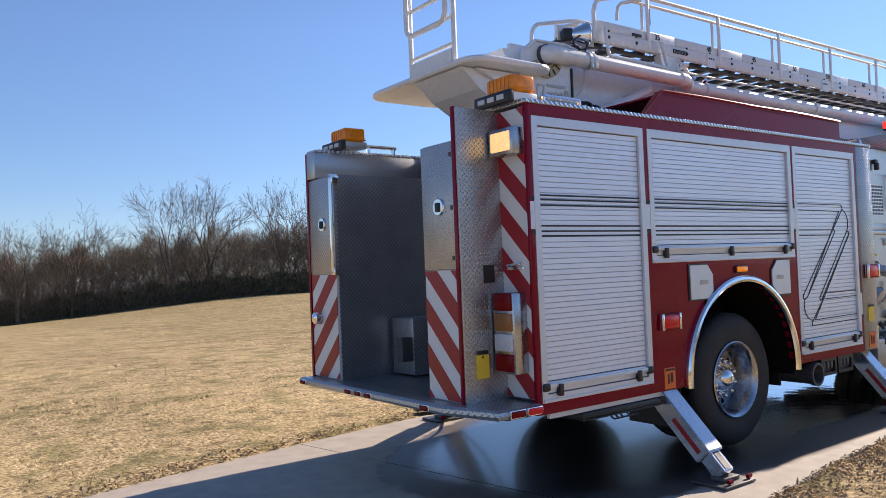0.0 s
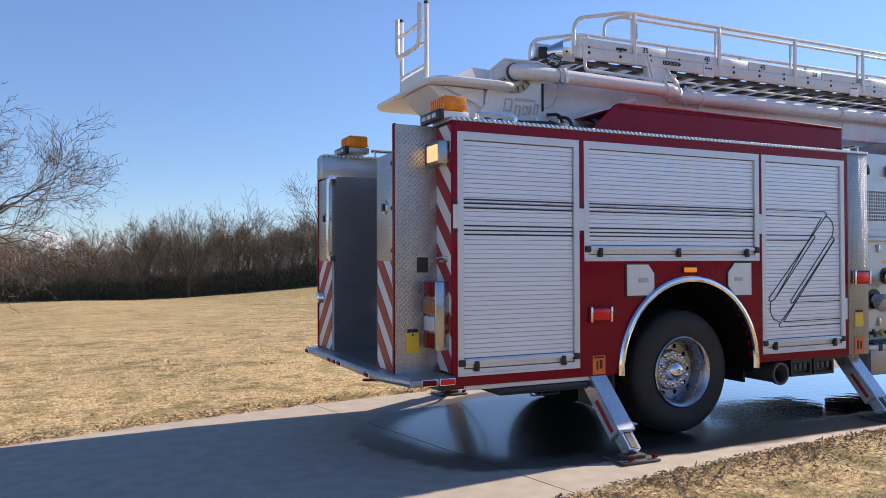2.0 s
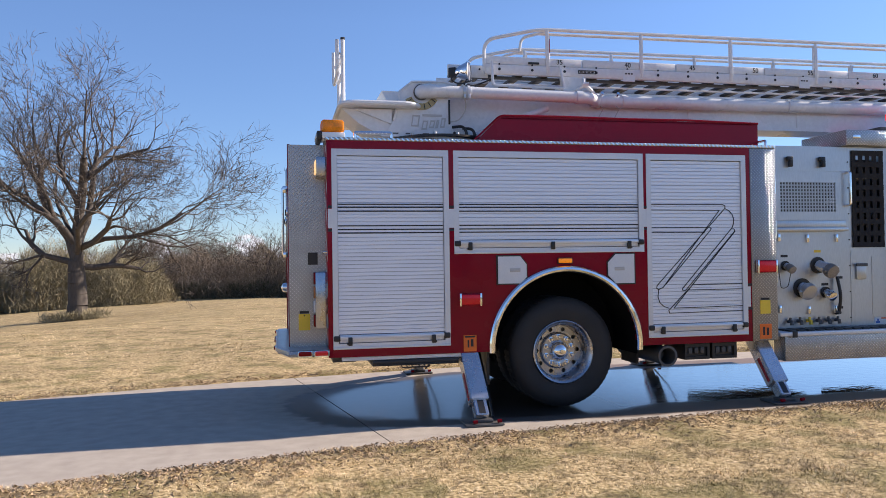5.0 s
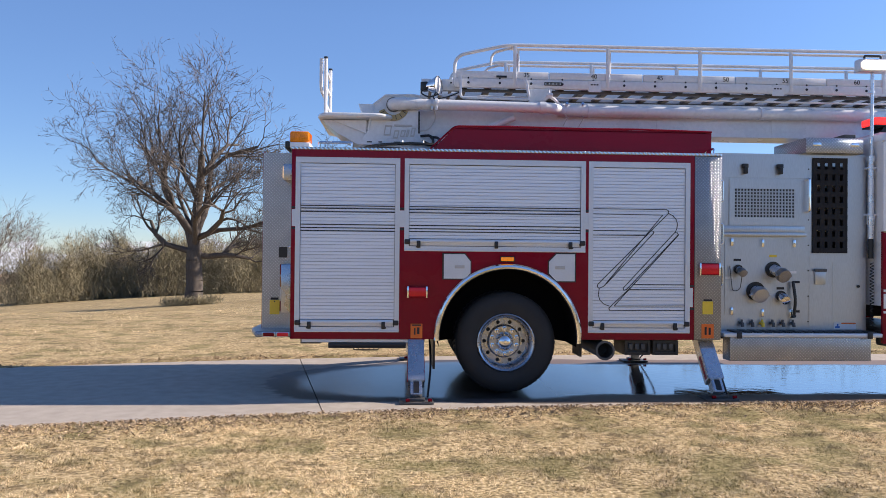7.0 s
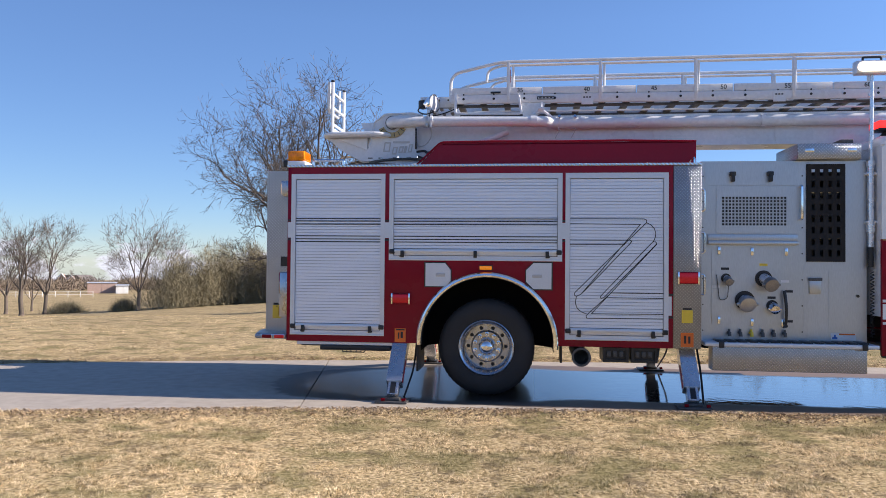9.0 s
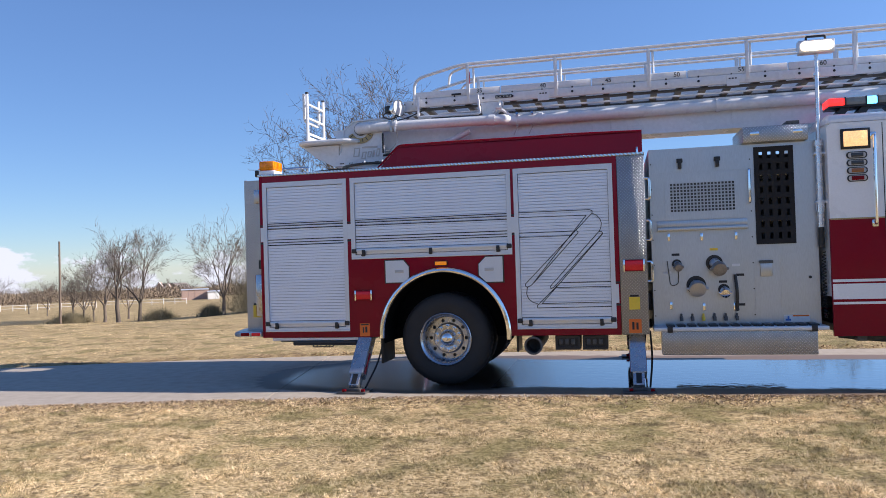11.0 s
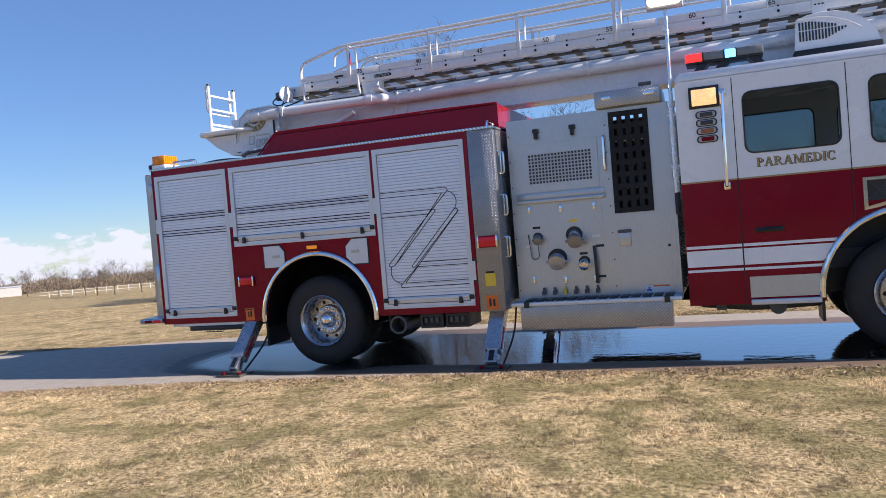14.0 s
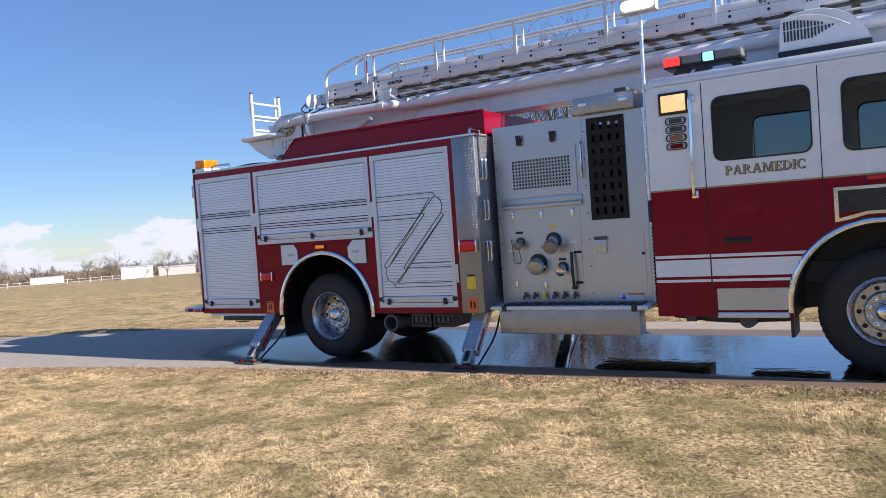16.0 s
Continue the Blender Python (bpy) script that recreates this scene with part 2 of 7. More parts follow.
def drive_material():
    """Concrete, dry and pale, with a dark wet sheet under and ahead of the truck."""
    m, n, l, b = nodes_of("driveway_concrete")
    g = n.new("ShaderNodeNewGeometry")
    sp = n.new("ShaderNodeSeparateXYZ")
    l.new(g.outputs["Position"], sp.inputs[0])

    def noise_at(scale, detail=6):
        q = n.new("ShaderNodeTexNoise")
        q.inputs["Scale"].default_value, q.inputs["Detail"].default_value = scale, detail
        l.new(g.outputs["Position"], q.inputs[0])
        return q.outputs[0]

    def op(kind, a, c=None, d=None):
        q = n.new("ShaderNodeMath")
        q.operation = kind
        for i, v in enumerate((a, c, d)):
            if v is None:
                continue
            if isinstance(v, (int, float)):
                q.inputs[i].default_value = v
            else:
                l.new(v, q.inputs[i])
        return q.outputs[0]
    big, mid, fine = noise_at(0.7), noise_at(6), noise_at(140, 3)
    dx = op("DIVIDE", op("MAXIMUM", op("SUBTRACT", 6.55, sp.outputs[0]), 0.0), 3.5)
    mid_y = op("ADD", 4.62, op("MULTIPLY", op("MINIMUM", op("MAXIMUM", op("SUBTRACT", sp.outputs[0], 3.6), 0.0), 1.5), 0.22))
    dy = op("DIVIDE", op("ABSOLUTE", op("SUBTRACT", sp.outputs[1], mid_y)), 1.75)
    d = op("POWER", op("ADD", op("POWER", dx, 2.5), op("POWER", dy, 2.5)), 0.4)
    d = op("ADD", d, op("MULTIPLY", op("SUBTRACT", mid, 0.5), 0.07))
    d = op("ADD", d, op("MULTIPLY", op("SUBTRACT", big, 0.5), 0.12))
    silt = n.new("ShaderNodeMapRange")
    silt.interpolation_type = "SMOOTHSTEP"
    silt.inputs["From Min"].default_value, silt.inputs["From Max"].default_value = 5.8, 8.2
    l.new(op("ADD", sp.outputs[0], op("MULTIPLY", big, 1.2)), silt.inputs[0])
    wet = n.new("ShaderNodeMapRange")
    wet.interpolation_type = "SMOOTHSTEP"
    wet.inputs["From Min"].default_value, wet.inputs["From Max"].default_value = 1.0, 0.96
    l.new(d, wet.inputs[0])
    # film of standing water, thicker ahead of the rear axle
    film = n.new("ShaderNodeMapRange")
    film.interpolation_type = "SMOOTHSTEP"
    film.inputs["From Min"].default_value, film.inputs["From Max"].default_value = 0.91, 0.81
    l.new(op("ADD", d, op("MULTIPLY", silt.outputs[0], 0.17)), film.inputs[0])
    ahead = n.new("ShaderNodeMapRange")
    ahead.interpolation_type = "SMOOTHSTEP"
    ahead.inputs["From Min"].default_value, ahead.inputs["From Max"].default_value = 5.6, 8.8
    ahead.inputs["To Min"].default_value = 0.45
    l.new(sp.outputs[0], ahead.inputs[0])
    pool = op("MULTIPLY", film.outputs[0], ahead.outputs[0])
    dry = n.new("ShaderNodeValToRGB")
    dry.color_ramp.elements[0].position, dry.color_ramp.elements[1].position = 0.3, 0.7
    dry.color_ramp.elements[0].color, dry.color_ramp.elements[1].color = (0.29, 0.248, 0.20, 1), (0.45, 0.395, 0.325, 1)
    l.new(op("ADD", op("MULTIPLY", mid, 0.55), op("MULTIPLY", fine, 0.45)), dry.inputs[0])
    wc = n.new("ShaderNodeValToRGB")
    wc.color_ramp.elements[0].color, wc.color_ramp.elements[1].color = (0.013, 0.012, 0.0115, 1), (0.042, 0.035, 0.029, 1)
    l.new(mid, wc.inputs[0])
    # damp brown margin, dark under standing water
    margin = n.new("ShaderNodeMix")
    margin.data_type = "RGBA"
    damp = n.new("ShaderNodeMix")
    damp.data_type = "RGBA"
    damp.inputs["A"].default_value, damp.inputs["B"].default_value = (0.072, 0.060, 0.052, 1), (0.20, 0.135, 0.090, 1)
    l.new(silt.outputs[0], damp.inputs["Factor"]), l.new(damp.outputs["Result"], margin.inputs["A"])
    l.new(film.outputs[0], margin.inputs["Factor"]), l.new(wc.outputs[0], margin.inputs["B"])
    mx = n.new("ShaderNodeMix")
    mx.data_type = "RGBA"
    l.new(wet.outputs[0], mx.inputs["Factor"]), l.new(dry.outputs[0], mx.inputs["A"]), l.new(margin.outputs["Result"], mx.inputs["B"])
    l.new(mx.outputs["Result"], b.inputs["Base Color"])
    rg = n.new("ShaderNodeMapRange")
    rg.inputs["To Min"].default_value, rg.inputs["To Max"].default_value = 0.85, 0.025
    b.inputs["Specular IOR Level"].default_value = 1.0
    l.new(op("MULTIPLY", wet.outputs[0], op("ADD", 0.35, op("MULTIPLY", pool, 0.65))), rg.inputs[0])
    l.new(rg.outputs[0], b.inputs["Roughness"])
    bp = n.new("ShaderNodeBump")
    bp.inputs["Distance"].default_value = 0.004
    l.new(op("SUBTRACT", 0.55, op("MULTIPLY", wet.outputs[0], op("ADD", 0.38, op("MULTIPLY", pool, 0.08)))), bp.inputs["Strength"])
    l.new(op("ADD", op("MULTIPLY", op("ADD", op("MULTIPLY", fine, 0.6), mid), op("SUBTRACT", 1.0, op("MULTIPLY", pool, 0.97))), op("MULTIPLY", noise_at(7.0, 3), op("ADD", 1.0, op("MULTIPLY", pool, 3.6)))), bp.inputs["Height"])
    l.new(bp.outputs[0], b.inputs["Normal"]), l.new(bp.outputs[0], b.inputs["Coat Normal"])
    l.new(op("MULTIPLY", wet.outputs[0], pool), b.inputs["Coat Weight"])
    b.inputs["Coat Roughness"].default_value, b.inputs["Coat IOR"].default_value = 0.02, 1.33
    return m


def grass_material(name, blades):
    """Winter lawn: straw, tan and grey-brown thatch with green and bare patches."""
    m, n, l, b = nodes_of(name)
    g = n.new("ShaderNodeNewGeometry")
    q1, q2, q3 = (n.new("ShaderNodeTexNoise") for _ in range(3))
    for q, s, dt in ((q1, 0.35, 5), (q2, 12.0 if blades else 30.0, 8), (q3, 1.8, 8)):
        q.inputs["Scale"].default_value, q.inputs["Detail"].default_value = s, dt
        l.new(g.outputs["Position"], q.inputs[0])
    cr = n.new("ShaderNodeValToRGB")
    e = cr.color_ramp.elements
    e[0].position, e[0].color = 0.52 if blades else 0.28, (0.055, 0.043, 0.024, 1)
    e[1].position, e[1].color = 0.97 if blades else 0.82, (0.98, 0.79, 0.50, 1)
    mid = e.new(0.745 if blades else 0.52)
    mid.color = (0.51, 0.376, 0.185, 1)
    s = n.new("ShaderNodeMath")
    s.operation = "MULTIPLY_ADD"
    s.inputs[1].default_value = 0.5 if blades else 0.3
    src = g.outputs["Random Per Island"] if blades else q2.outputs[0]
    l.new(src, s.inputs[0])
    s2 = n.new("ShaderNodeMath")
    s2.operation = "MULTIPLY"
    s2.inputs[1].default_value = 1.1 if blades else 0.75
    l.new(q2.outputs[0], s2.inputs[0]), l.new(s2.outputs[0], s.inputs[2])
    l.new(s.outputs[0], cr.inputs[0])
    gr = n.new("ShaderNodeMapRange")
    gr.interpolation_type = "SMOOTHSTEP"
    gr.inputs["From Min"].default_value, gr.inputs["From Max"].default_value = 0.47, 0.66
    gr.inputs["To Max"].default_value = 0.60
    # more green where the drive's water runs off
    gsep, damp = n.new("ShaderNodeSeparateXYZ"), n.new("ShaderNodeMapRange")
    l.new(g.outputs["Position"], gsep.inputs[0])
    damp.inputs["From Min"].default_value, damp.inputs["From Max"].default_value = 5.0, 13.0
    damp.inputs["To Max"].default_value = 0.075
    l.new(gsep.outputs[0], damp.inputs[0])
    runoff = n.new("ShaderNodeMath")
    l.new(q3.outputs[0], runoff.inputs[0]), l.new(damp.outputs[0], runoff.inputs[1])
    l.new(runoff.outputs[0], gr.inputs[0])
    mx = n.new("ShaderNodeMix")
    mx.data_type = "RGBA"
    mx.inputs["B"].default_value = (0.165, 0.16, 0.055, 1)
    l.new(gr.outputs[0], mx.inputs["Factor"]), l.new(cr.outputs[0], mx.inputs["A"])
    q4 = n.new("ShaderNodeTexNoise")
    q4.inputs["Scale"].default_value, q4.inputs["Detail"].default_value, q4.inputs["Roughness"].default_value = 5.0, 9, 0.68
    l.new(g.outputs["Position"], q4.inputs[0])
    soil = n.new("ShaderNodeMapRange")
    soil.interpolation_type = "SMOOTHSTEP"
    soil.inputs["From Min"].default_value, soil.inputs["From Max"].default_value = 0.50, 0.64
    soil.inputs["To Max"].default_value = 0.62
    l.new(q4.outputs[0], soil.inputs[0])
    mx2 = n.new("ShaderNodeMix")
    mx2.data_type = "RGBA"
    mx2.inputs["B"].default_value = (0.115, 0.083, 0.05, 1)
    l.new(soil.outputs[0], mx2.inputs["Factor"]), l.new(mx.outputs["Result"], mx2.inputs["A"])
    mx = mx2
    dim = 1.1 if blades else 0.84
    br = n.new("ShaderNodeMapRange")
    br.inputs["From Min"].default_value, br.inputs["From Max"].default_value = 0.3, 0.7
    br.inputs["To Min"].default_value, br.inputs["To Max"].default_value = 0.85 * dim, 1.2 * dim
    l.new(q1.outputs[0], br.inputs[0])
    mu = n.new("ShaderNodeMix")
    mu.data_type, mu.blend_type = "RGBA", "MULTIPLY"
    mu.inputs["Factor"].default_value = 1
    l.new(mx.outputs["Result"], mu.inputs["A"]), l.new(br.outputs[0], mu.inputs["B"])
    l.new(mu.outputs["Result"], b.inputs["Base Color"])
    b.inputs["Roughness"].default_value = 0.9
    b.inputs["Specular IOR Level"].default_value = 0.15
    if not blades:
        bp = n.new("ShaderNodeBump")
        bp.inputs["Strength"].default_value, bp.inputs["Distance"].default_value = 0.7, 0.02
        l.new(q2.outputs[0], bp.inputs["Height"]), l.new(bp.outputs[0], b.inputs["Normal"])
    return m


CONCRETE = drive_material()
TURF, BLADES = grass_material("winter_turf", False), grass_material("dry_grass", True)


# ---- mesh helpers ----
def box(bm, x0, x1, y0, y1, z0, z1, bev=0.0):
    m = Matrix.Translation(((x0 + x1) / 2, (y0 + y1) / 2, (z0 + z1) / 2)) @ Matrix.Diagonal((abs(x1 - x0), abs(y1 - y0), abs(z1 - z0), 1))
    vs = bmesh.ops.create_cube(bm, size=1, matrix=m)["verts"]
    if bev:
        es = list({e for v in vs for e in v.link_edges})
        bmesh.ops.bevel(bm, geom=es, offset=bev, segments=2, affect="EDGES", profile=0.5)
    return bm


def rod(bm, pts, r, n=8, caps=True):
    """A round bar through points; r: one radius, or one per point."""
    pts = [Vector(p) for p in pts]
    rs = r if isinstance(r, (list, tuple)) else [r] * len(pts)
    rings, side = [], None
    for i, p in enumerate(pts):
        a = (pts[i] - pts[i - 1]).normalized() if i else (pts[1] - pts[0]).normalized()
        c = (pts[i + 1] - pts[i]).normalized() if i + 1 < len(pts) else a
        d = (a + c).normalized() if (a + c).length > 1e-4 else a
        if side is None:
            side = d.orthogonal().normalized()
        side = (side - d * side.dot(d)).normalized()
        up = d.cross(side)
        rings.append([bm.verts.new(p + rs[i] * (math.cos(2 * math.pi * k / n) * side + math.sin(2 * math.pi * k / n) * up)) for k in range(n)])
    for A, C in zip(rings, rings[1:]):
        for k in range(n):
            bm.faces.new((A[k], A[(k + 1) % n], C[(k + 1) % n], C[k]))
    if caps:
        bm.faces.new(rings[0][::-1]), bm.faces.new(rings[-1])
    return bm


def bend(pts, rad, k=5):
    """Points with their corners rounded."""
    pts = [Vector(p) for p in pts]
    out = [pts[0]]
    for a, p, c in zip(pts, pts[1:], pts[2:]):
        u, v = (a - p), (c - p)
        q = min(rad, u.length * 0.49, v.length * 0.49)
        s, e = p + u.normalized() * q, p + v.normalized() * q
        out += [(1 - t) ** 2 * s + 2 * t * (1 - t) * p + t * t * e for t in (i / k for i in range(k + 1))]
    return out + [pts[-1]]


def plate(bm, outer, holes, a0, a1, plane="y"):
    """A flat plate with openings, from outlines in (x,z), (y,z) or (x,y)."""
    def at(u, v, a):
        return {"y": (u, a, v), "x": (a, u, v), "z": (u, v, a)}[plane]
    edges = []
    for loop in (outer, *holes):
        vs = [bm.verts.new(at(u, v, a0)) for u, v in loop]
        edges += [bm.edges.new((vs[i], vs[(i + 1) % len(vs)])) for i in range(len(vs))]
    fs = [f for f in bmesh.ops.triangle_fill(bm, edges=edges, use_beauty=True, use_dissolve=False)["geom"] if isinstance(f, bmesh.types.BMFace)]
    up = bmesh.ops.extrude_face_region(bm, geom=fs)["geom"]
    shift = Vector(at(0, 0, a1)) - Vector(at(0, 0, a0))
    for v in up:
        if isinstance(v, bmesh.types.BMVert):
            v.co += shift
    return bm


def rect(u0, u1, v0, v1, r=0.0, k=4):
    if not r:
        return [(u0, v0), (u1, v0), (u1, v1), (u0, v1)]
    out = []
    for cu, cv, s in ((u1 - r, v0 + r, -90), (u1 - r, v1 - r, 0), (u0 + r, v1 - r, 90), (u0 + r, v0 + r, 180)):
        out += [(cu + r * math.cos(radians(s + 90 * i / k)), cv + r * math.sin(radians(s + 90 * i / k))) for i in range(k + 1)]
    return out


def arc(cx, cz, r, a0, a1, n):
    return [(cx + r * math.cos(radians(a0 + (a1 - a0) * i / n)), cz + r * math.sin(radians(a0 + (a1 - a0) * i / n))) for i in range(n + 1)]


def lathe(bm, prof, cx, cz, n=40):
    """Turned about an axle along y: prof of (radius, y)."""
    rings = [[bm.verts.new((cx + r * math.cos(2 * math.pi * k / n), y, cz + r * math.sin(2 * math.pi * k / n))) for k in range(n)] for r, y in prof]
    for A, C in zip(rings, rings[1:]):
        for k in range(n):
            bm.faces.new((A[k], A[(k + 1) % n], C[(k + 1) % n], C[k]))
    return bm


def half_drum(bm, cx, cz, r, y0, y1, n=28):
    """The lining over a wheel: an open half drum with a back plate."""
    ang = [radians(-8 + 196 * k / n) for k in range(n + 1)]
    A, C, D = ([bm.verts.new((cx + q * math.cos(a), y, cz + q * math.sin(a))) for a in ang] for q, y in ((r, y0), (r, y1), (r * 0.45, y1)))
    for U, V in ((A, C), (C, D)):
        for k in range(n):
            bm.faces.new((U[k], U[k + 1], V[k + 1], V[k]))
    return bm


def thing(name, x, y, z, label, category, group=""):
    ob = tagged(new(name), label, category, group)
    ob.empty_display_size = 0.3
    ob.location = (x, y, z)
    return ob


def top_of(ob):
    while ob.parent:
        ob = ob.parent
    return ob


def part(name, bm, material, parent=None, label="", smooth=32):
    """Links a bmesh, drawn in world metres, as one mesh under a thing or a part."""
    bmesh.ops.recalc_face_normals(bm, faces=bm.faces)
    me = bpy.data.meshes.new(name)
    bm.to_mesh(me)
    bm.free()
    me.materials.append(material)
    if smooth:
        me.polygons.foreach_set("use_smooth", [True] * len(me.polygons))
        me.set_sharp_from_angle(angle=radians(smooth))
    ob = new(name, me)
    if parent:
        me.transform(Matrix.Translation(-top_of(parent).location))
        ob.parent = parent
    return tagged(ob, label)


def again(name, ob, dx, dy, dz, parent):
    """The same mesh once more, moved."""
    o = new(name, ob.data)
    o.parent, o.location = parent, Vector((dx, dy, dz))
    return o


def N():
    return bmesh.new()


def letters(name, text, size, x, y, z, material, parent, label="", depth=0.002, bold=0.0):
    """Raised lettering that faces -y, its left foot at x, z."""
    cu = bpy.data.curves.new(name, "FONT")
    cu.body, cu.size, cu.extrude, cu.offset = text, size, depth, bold
    tmp = new(name, cu)
    me = bpy.data.meshes.new_from_object(tmp.evaluated_get(bpy.context.evaluated_depsgraph_get()))
    bpy.data.objects.remove(tmp), bpy.data.curves.remove(cu)
    me.materials.clear(), me.materials.append(material)
    me.transform(Matrix.Translation(Vector((x, y, z)) - top_of(parent).location) @ Matrix.Rotation(radians(90), 4, "X"))
    ob = new(name, me)
    ob.parent = parent
    return tagged(ob, label)


# ---- ground and driveway ----
DX = np.array([-80, -40, -20, -8, -4, 0, 3, 5, 8, 12, 20, 90])
DY = np.array([-33, -13, -4.2, 0.7, 2.35, 3.92, 4.66, 5.0, 5.27, 5.40, 5.50, 5.50])
_fx = np.arange(-80, 90, 0.25)
_fy = np.convolve(np.pad(np.interp(_fx, DX, DY), 8, mode="edge"), np.ones(17) / 17, mode="valid")
HALF = 2.04


def drive_mid(x):
    return np.interp(x, _fx, _fy)


def smooth01(t):
    t = np.clip(t, 0, 1)
    return t * t * (3 - 2 * t)


def ground_z(x, y):
    """The lawn's height: level by the driveway, falling away to the far left."""
    x, y = np.asarray(x, float), np.asarray(y, float)
    fall = -0.012 * np.clip(y - 10, 0, 160) + 0.070 * np.clip(x, -72, 0) * smooth01((y - 9) / 30)
    lumps = 0.03 * np.sin(x * 0.9 + 1.3 * np.sin(y * 0.5)) * np.sin(y * 0.7 + 0.6) * smooth01((np.abs(y - drive_mid(x)) - 2.5) / 4)
    side = np.abs(y - drive_mid(x)) - HALF
    verge = 0.015 * smooth01(side / 0.25)
    dip = -0.10 * smooth01((0.02 - side) / 0.12)
    valley = -0.022 * np.clip(np.hypot(x, y) - 215, 0, None)
    hollow = -0.8 * smooth01((y - 14) / 28) * smooth01((x + 80) / 25) * (1 - smooth01((x - 20) / 30)) - 1.4 * np.exp(-((x - 6) / 20) ** 2 - ((y - 112) / 40) ** 2)
    return fall + lumps + verge + dip + valley + hollow


def stepped(lo, hi, fine_lo, fine_hi, fine, grow=1.16):
    mid = list(np.arange(fine_lo, fine_hi, fine))
    a, s = fine_lo, fine
    left = []
    while a > lo:
        s *= grow
        a -= s
        left.append(a)
    a, s = mid[-1], fine
    right = []
    while a < hi:
        s *= grow
        a += s
        right.append(a)
    return np.array(left[::-1] + mid + right)


gx, gy = stepped(-2500, 2500, -9, 19, 0.12), stepped(-400, 2500, -3.0, 8.5, 0.12)
GX, GY = np.meshgrid(gx, gy)
verts = np.stack([GX, GY, ground_z(GX, GY)], -1).reshape(-1, 3)
nx, ny = len(gx), len(gy)
idx = np.arange(nx * ny).reshape(ny, nx)
quads = np.stack([idx[:-1, :-1], idx[:-1, 1:], idx[1:, 1:], idx[1:, :-1]], -1).reshape(-1, 4)


def array_mesh(name, v, f, material, smooth=False):
    """A mesh straight from arrays of corners and faces."""
    me = bpy.data.meshes.new(name)
    k = f.shape[1]
    me.vertices.add(len(v)), me.vertices.foreach_set("co", np.ascontiguousarray(v, dtype=np.float32).ravel())
    me.loops.add(f.size), me.loops.foreach_set("vertex_index", np.ascontiguousarray(f, dtype=np.int32).ravel())
    me.polygons.add(len(f)), me.polygons.foreach_set("loop_start", np.arange(0, f.size, k, dtype=np.int32))
    me.polygons.foreach_set("use_smooth", np.full(len(f), smooth))
    me.update(calc_edges=True)
    me.validate()
    me.materials.append(material)
    return me


tagged(new("ground", array_mesh("ground", verts, quads, TURF, True)), "dry winter lawn of tan mown grass", "ground", kind="structure")

drive = tagged(new("driveway"), "pale concrete driveway in slabs, wet under the truck", "driveway", kind="structure")
JOINTS = [-46, -39.8, -33.6, -27.4, -21.2, -15.1, -9.0, -2.7, 3.55, 15.9, 22, 28.1, 34.2, 40.3]
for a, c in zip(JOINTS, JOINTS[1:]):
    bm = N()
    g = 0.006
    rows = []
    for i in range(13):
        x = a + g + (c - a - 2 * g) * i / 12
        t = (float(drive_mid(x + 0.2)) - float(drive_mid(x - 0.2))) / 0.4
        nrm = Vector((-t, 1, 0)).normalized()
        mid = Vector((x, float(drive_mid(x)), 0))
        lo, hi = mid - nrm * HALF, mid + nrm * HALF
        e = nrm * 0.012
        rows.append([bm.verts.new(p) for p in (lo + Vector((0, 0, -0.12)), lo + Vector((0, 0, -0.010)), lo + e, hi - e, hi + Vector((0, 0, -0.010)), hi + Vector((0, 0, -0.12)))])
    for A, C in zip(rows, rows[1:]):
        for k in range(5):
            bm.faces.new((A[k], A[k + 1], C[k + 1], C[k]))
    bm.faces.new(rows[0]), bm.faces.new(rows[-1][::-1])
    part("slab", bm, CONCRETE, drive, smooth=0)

# ---- fire truck ----
S, FAR = 3.71, 6.21
truck = thing("fire_truck", 7.0, 4.96, 0.0, "red and white fire engine with aerial ladder, standing on outriggers", "fire truck")
AXLE_R, AXLE_F = (5.84, 0.57), (12.30, 0.60)

# body core behind the shutters, open round the wheels and at the rear hose bay
bm = N()
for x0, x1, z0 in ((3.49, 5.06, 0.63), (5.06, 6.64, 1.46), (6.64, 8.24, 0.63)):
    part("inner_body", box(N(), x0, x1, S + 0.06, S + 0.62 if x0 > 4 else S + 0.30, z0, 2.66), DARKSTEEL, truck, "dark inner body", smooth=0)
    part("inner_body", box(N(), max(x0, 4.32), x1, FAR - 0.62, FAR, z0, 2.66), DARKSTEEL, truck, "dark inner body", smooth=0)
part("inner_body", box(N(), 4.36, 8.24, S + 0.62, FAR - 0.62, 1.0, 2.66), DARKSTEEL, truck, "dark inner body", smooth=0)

# red side skin with three shutter openings and the wheel arch
outer = [(3.46, 0.615)] + [(5.08, 0.615)] + arc(5.85, 0.64, 0.775, 180, 0, 24)[0:] + [(6.63, 0.615), (7.95, 0.615), (7.95, 2.685), (3.46, 2.685)]
holes = [rect(3.50, 4.64, 0.69, 2.605), rect(4.69, 6.71, 1.585, 2.605), rect(6.745, 7.90, 0.69, 2.605)]
body = part("body_panel", plate(N(), outer, holes, S, S + 0.05), RED, truck, "glossy dark red side panel with wheel arch", smooth=20)
part("wheel_well", half_drum(N(), 5.85, 0.64, 0.775, S + 0.01, S + 0.60), DEEP_BLACK, truck, "black wheel well lining")
bm = N()
ring = [(5.85 + r * math.cos(radians(a)), y, 0.63 + r * math.sin(radians(a))) for a in range(-4, 185, 6) for r, y in ((0.792, 0),)]
rod(bm, [(x, S - 0.012, z) for x, y, z in ring], 0.033, 10)
